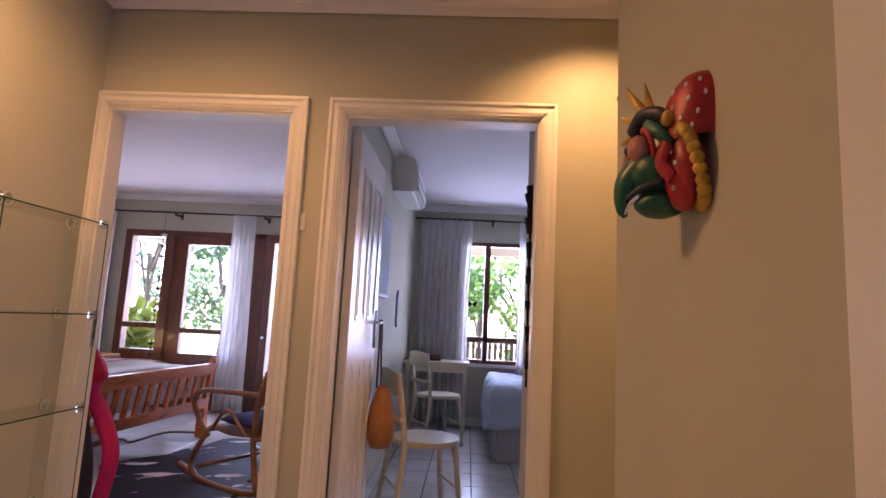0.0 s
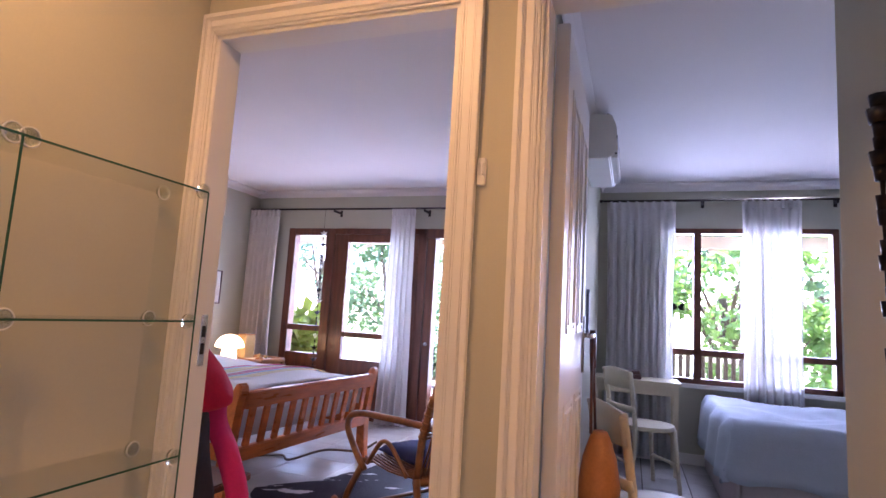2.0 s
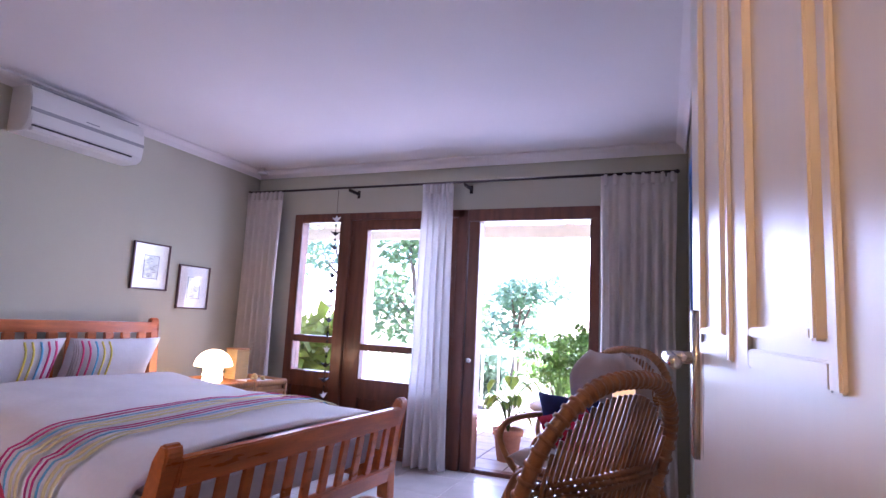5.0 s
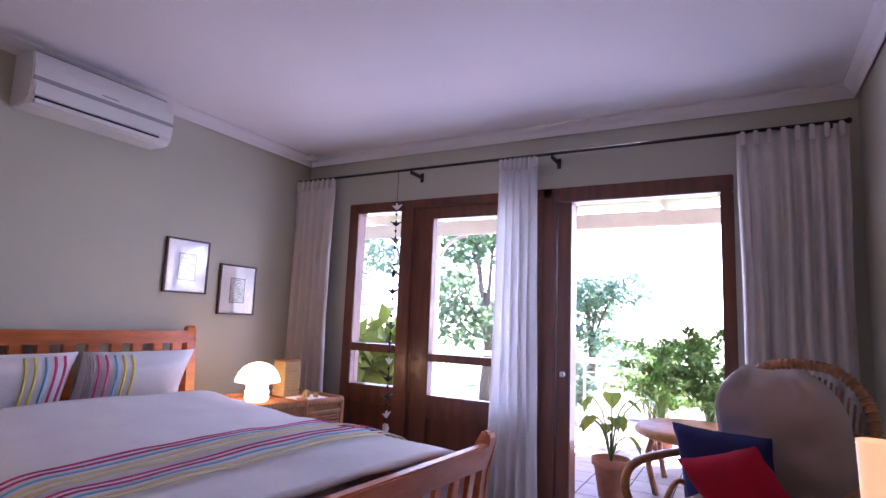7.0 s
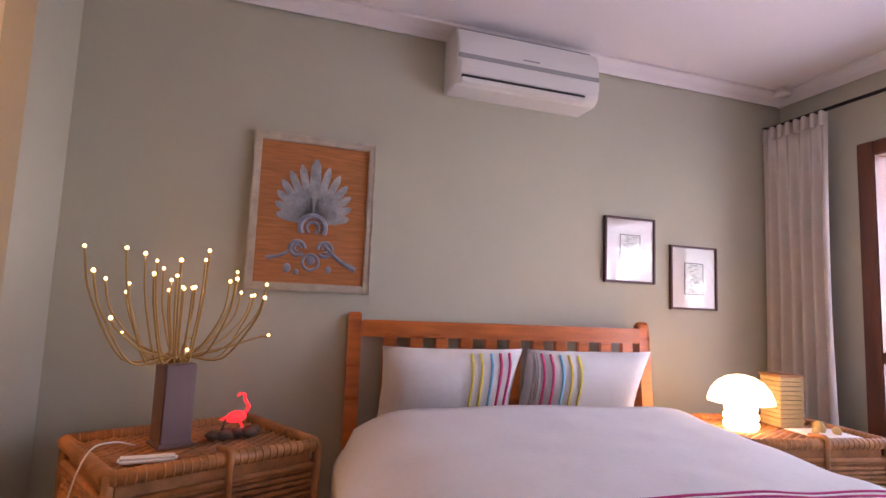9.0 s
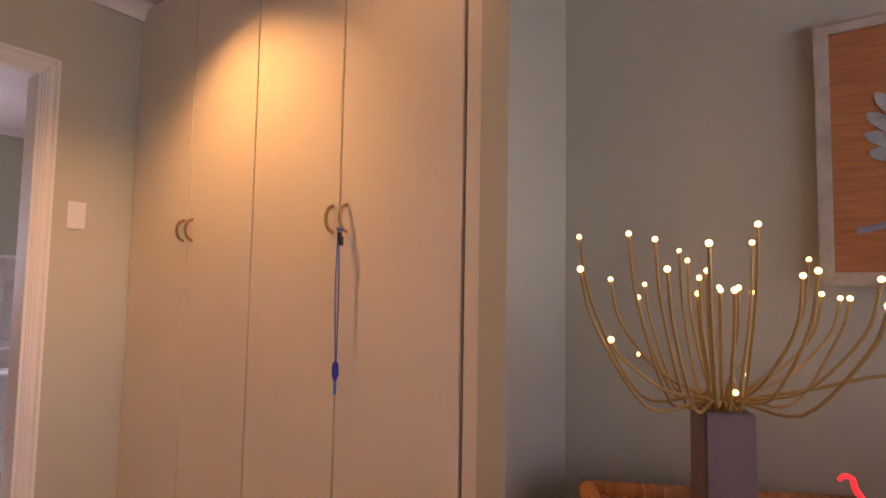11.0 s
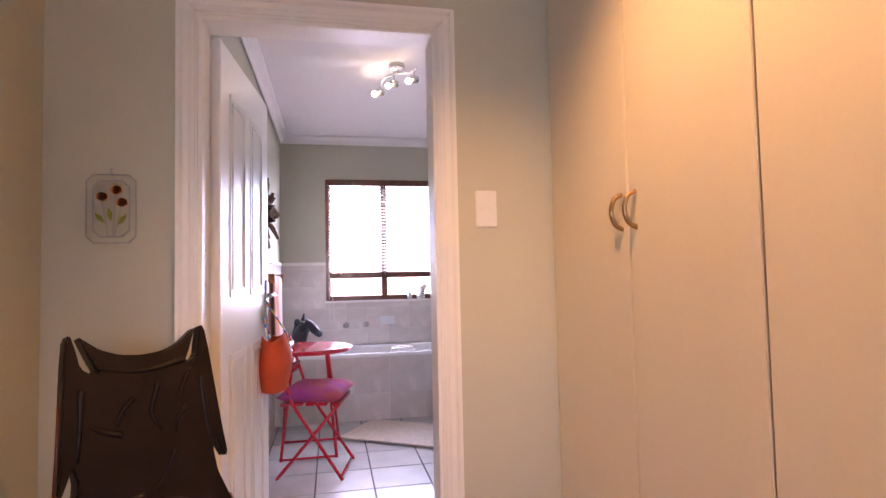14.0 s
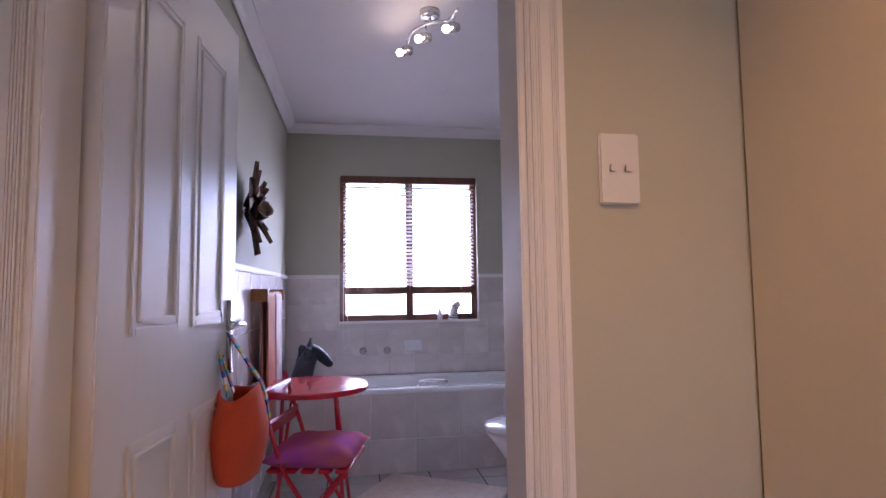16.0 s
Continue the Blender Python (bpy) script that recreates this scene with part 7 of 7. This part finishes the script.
boxes("frame", BARK, e, [(-0.28, -0.4, 0.0, -0.24, -0.36, 0.6), (0.24, -0.4, 0.0, 0.28, -0.36, 0.6), (-0.28, 0.3, 0, -0.24, 0.34, 0.4), (0.24, 0.3, 0, 0.28, 0.34, 0.4), (-0.28, -0.36, 0.32, -0.24, 0.3, 0.36), (0.24, -0.36, 0.32, 0.28, 0.3, 0.36)], 0.004)
bm = bmesh.new()
plate(bm, [(-0.24, -0.36), (0.24, -0.36), (0.24, 0.36), (-0.24, 0.36)], 0, 0.02, Matrix.Translation((0, -0.05, 0.5)) @ Euler((radians(-34), 0, 0)).to_matrix().to_4x4())
obj("canvas", bm, TOWELW, e, 0.004)
structure("bathroom_yard_wall", VERW, [(-9, -5.4, -0.4, 1, -5.2, 1.6)])
structure("yard_ground", GROUT, [(-9, -6.0, -0.45, 1, -3.4, -0.40)])


# ---- tiles ----
def floor_tiles(name, x0, y0, x1, y1, tx, ty, ox, oy, z, material, bed_mat, gap=0.005):
    base = structure(name, bed_mat, [(x0, y0, z - 0.2, x1, y1, z - 0.004)])
    meshes = {}
    i0, i1 = math.floor((x0 - ox) / tx), math.ceil((x1 - ox) / tx)
    j0, j1 = math.floor((y0 - oy) / ty), math.ceil((y1 - oy) / ty)
    for i in range(i0, i1):
        for j in range(j0, j1):
            a0, a1 = max(x0, ox + i * tx) + gap / 2, min(x1, ox + (i + 1) * tx) - gap / 2
            b0, b1 = max(y0, oy + j * ty) + gap / 2, min(y1, oy + (j + 1) * ty) - gap / 2
            if a1 - a0 < 0.015 or b1 - b0 < 0.015:
                continue
            key = (round(a1 - a0, 3), round(b1 - b0, 3))
            if key not in meshes:
                bm = bmesh.new()
                vs = box(bm, -key[0] / 2, -key[1] / 2, -0.006, key[0] / 2, key[1] / 2, 0)
                bmesh.ops.bevel(bm, geom=[ed for ed in bm.edges if all(v.co.z > -0.001 for v in ed.verts)], offset=0.002, segments=1, affect="EDGES")
                me = bpy.data.meshes.new("tile")
                bm.to_mesh(me)
                bm.free()
                me.materials.append(material)
                meshes[key] = me
            t = new("tile", meshes[key])
            t.parent = base
            t.location = ((a0 + a1) / 2, (b0 + b1) / 2, z)


def wall_tiles(parent_name, axis, u0, u1, z0, z1, plane, out, size, holes=()):
    """Square tiles on a wall: axis is the horizontal axis, plane its other coordinate, out the side that faces the room."""
    base = structure(parent_name, GROUTW, [(u0, plane, z0, u1, plane + out * 0.006, z1)] if axis == "x" and not holes else
                     [(plane, u0, z0, plane + out * 0.006, u1, z1)] if axis == "y" else
                     [(u0, plane, z0, u1, plane + out * 0.006, holes[2]), (u0, plane, holes[2], holes[0], plane + out * 0.006, z1), (holes[1], plane, holes[2], u1, plane + out * 0.006, z1)])
    meshes = {}
    k = 0
    u = u0
    while u < u1 - 0.01:
        w = min(size, u1 - u)
        z = z1
        while z > z0 + 0.01:
            h = min(size, z - z0)
            spans = [(u, u + w, z - h, z)]
            if holes and u + w > holes[0] and u < holes[1] and z > holes[2]:
                spans = []
                if u < holes[0]:
                    spans.append((u, holes[0], z - h, z))
                if u + w > holes[1]:
                    spans.append((holes[1], u + w, z - h, z))
                if z - h < holes[2]:
                    spans.append((max(u, holes[0]), min(u + w, holes[1]), z - h, holes[2]))
            for a0, a1, b0, b1 in spans:
                if a1 - a0 < 0.02 or b1 - b0 < 0.02:
                    continue
                key = (round(a1 - a0 - 0.005, 3), round(b1 - b0 - 0.005, 3))
                if key not in meshes:
                    bm = bmesh.new()
                    if axis == "x":
                        box(bm, -key[0] / 2, -0.004, -key[1] / 2, key[0] / 2, 0.004, key[1] / 2)
                    else:
                        box(bm, -0.004, -key[0] / 2, -key[1] / 2, 0.004, key[0] / 2, key[1] / 2)
                    bmesh.ops.bevel(bm, geom=bm.edges[:], offset=0.0015, segments=1, affect="EDGES")
                    me = bpy.data.meshes.new("tile")
                    bm.to_mesh(me)
                    bm.free()
                    me.materials.append(TILEW)
                    meshes[key] = me
                t = new("tile", meshes[key])
                t.parent = base
                c = plane + out * 0.0065
                t.location = ((a0 + a1) / 2, c, (b0 + b1) / 2) if axis == "x" else (c, (a0 + a1) / 2, (b0 + b1) / 2)
            z -= size
        u += size


floor_tiles("floor_bedroom", XH, YD + 0.005, -0.46, YW + 0.19, 0.44, 0.44, -2.0, 6.05, 0.0, TILEF, GROUTW)
floor_tiles("floor_room_two", -0.33, YD + 0.005, 2.5, YW, 0.33, 0.33, 0.40, 4.30, 0.0, TILEF, GROUT, 0.007)
floor_tiles("floor_hall", -1.372, -2.0, 2.5, YD + 0.003, 0.44, 0.44, 0.0, 0.0, 0.0, TILEF, GROUTW)
floor_tiles("floor_dressing", -4.5, YB - 0.12, -2.27, YD + 0.003, 0.44, 0.44, 0.0, 0.0, 0.0, TILEF, GROUTW)
floor_tiles("floor_bathroom", -5.08, YBB, XBL, YB - 0.122, 0.33, 0.33, -3.0, -1.33, 0.0, TILEF, GROUT, 0.008)
floor_tiles("pavement_veranda", -4.6, YW + 0.205, 1.4, YW + 3.0, 0.30, 0.30, 0.0, YW + 0.2, 0.0, TERRT, GROUT, 0.010)
wall_tiles("tiling_back", "x", -5.08, XBL - 0.012, 0.55, 1.315, YBB, 1, 0.205, (-4.18, -3.05, 0.955))
wall_tiles("tiling_side", "y", YBB + 0.012, YB - 0.13, 0.0, 1.315, XBL, -1, 0.30)
wall_tiles("tiling_apron", "x", -5.08, XBL - 0.014, 0.0, 0.525, -2.505, 1, 0.30)
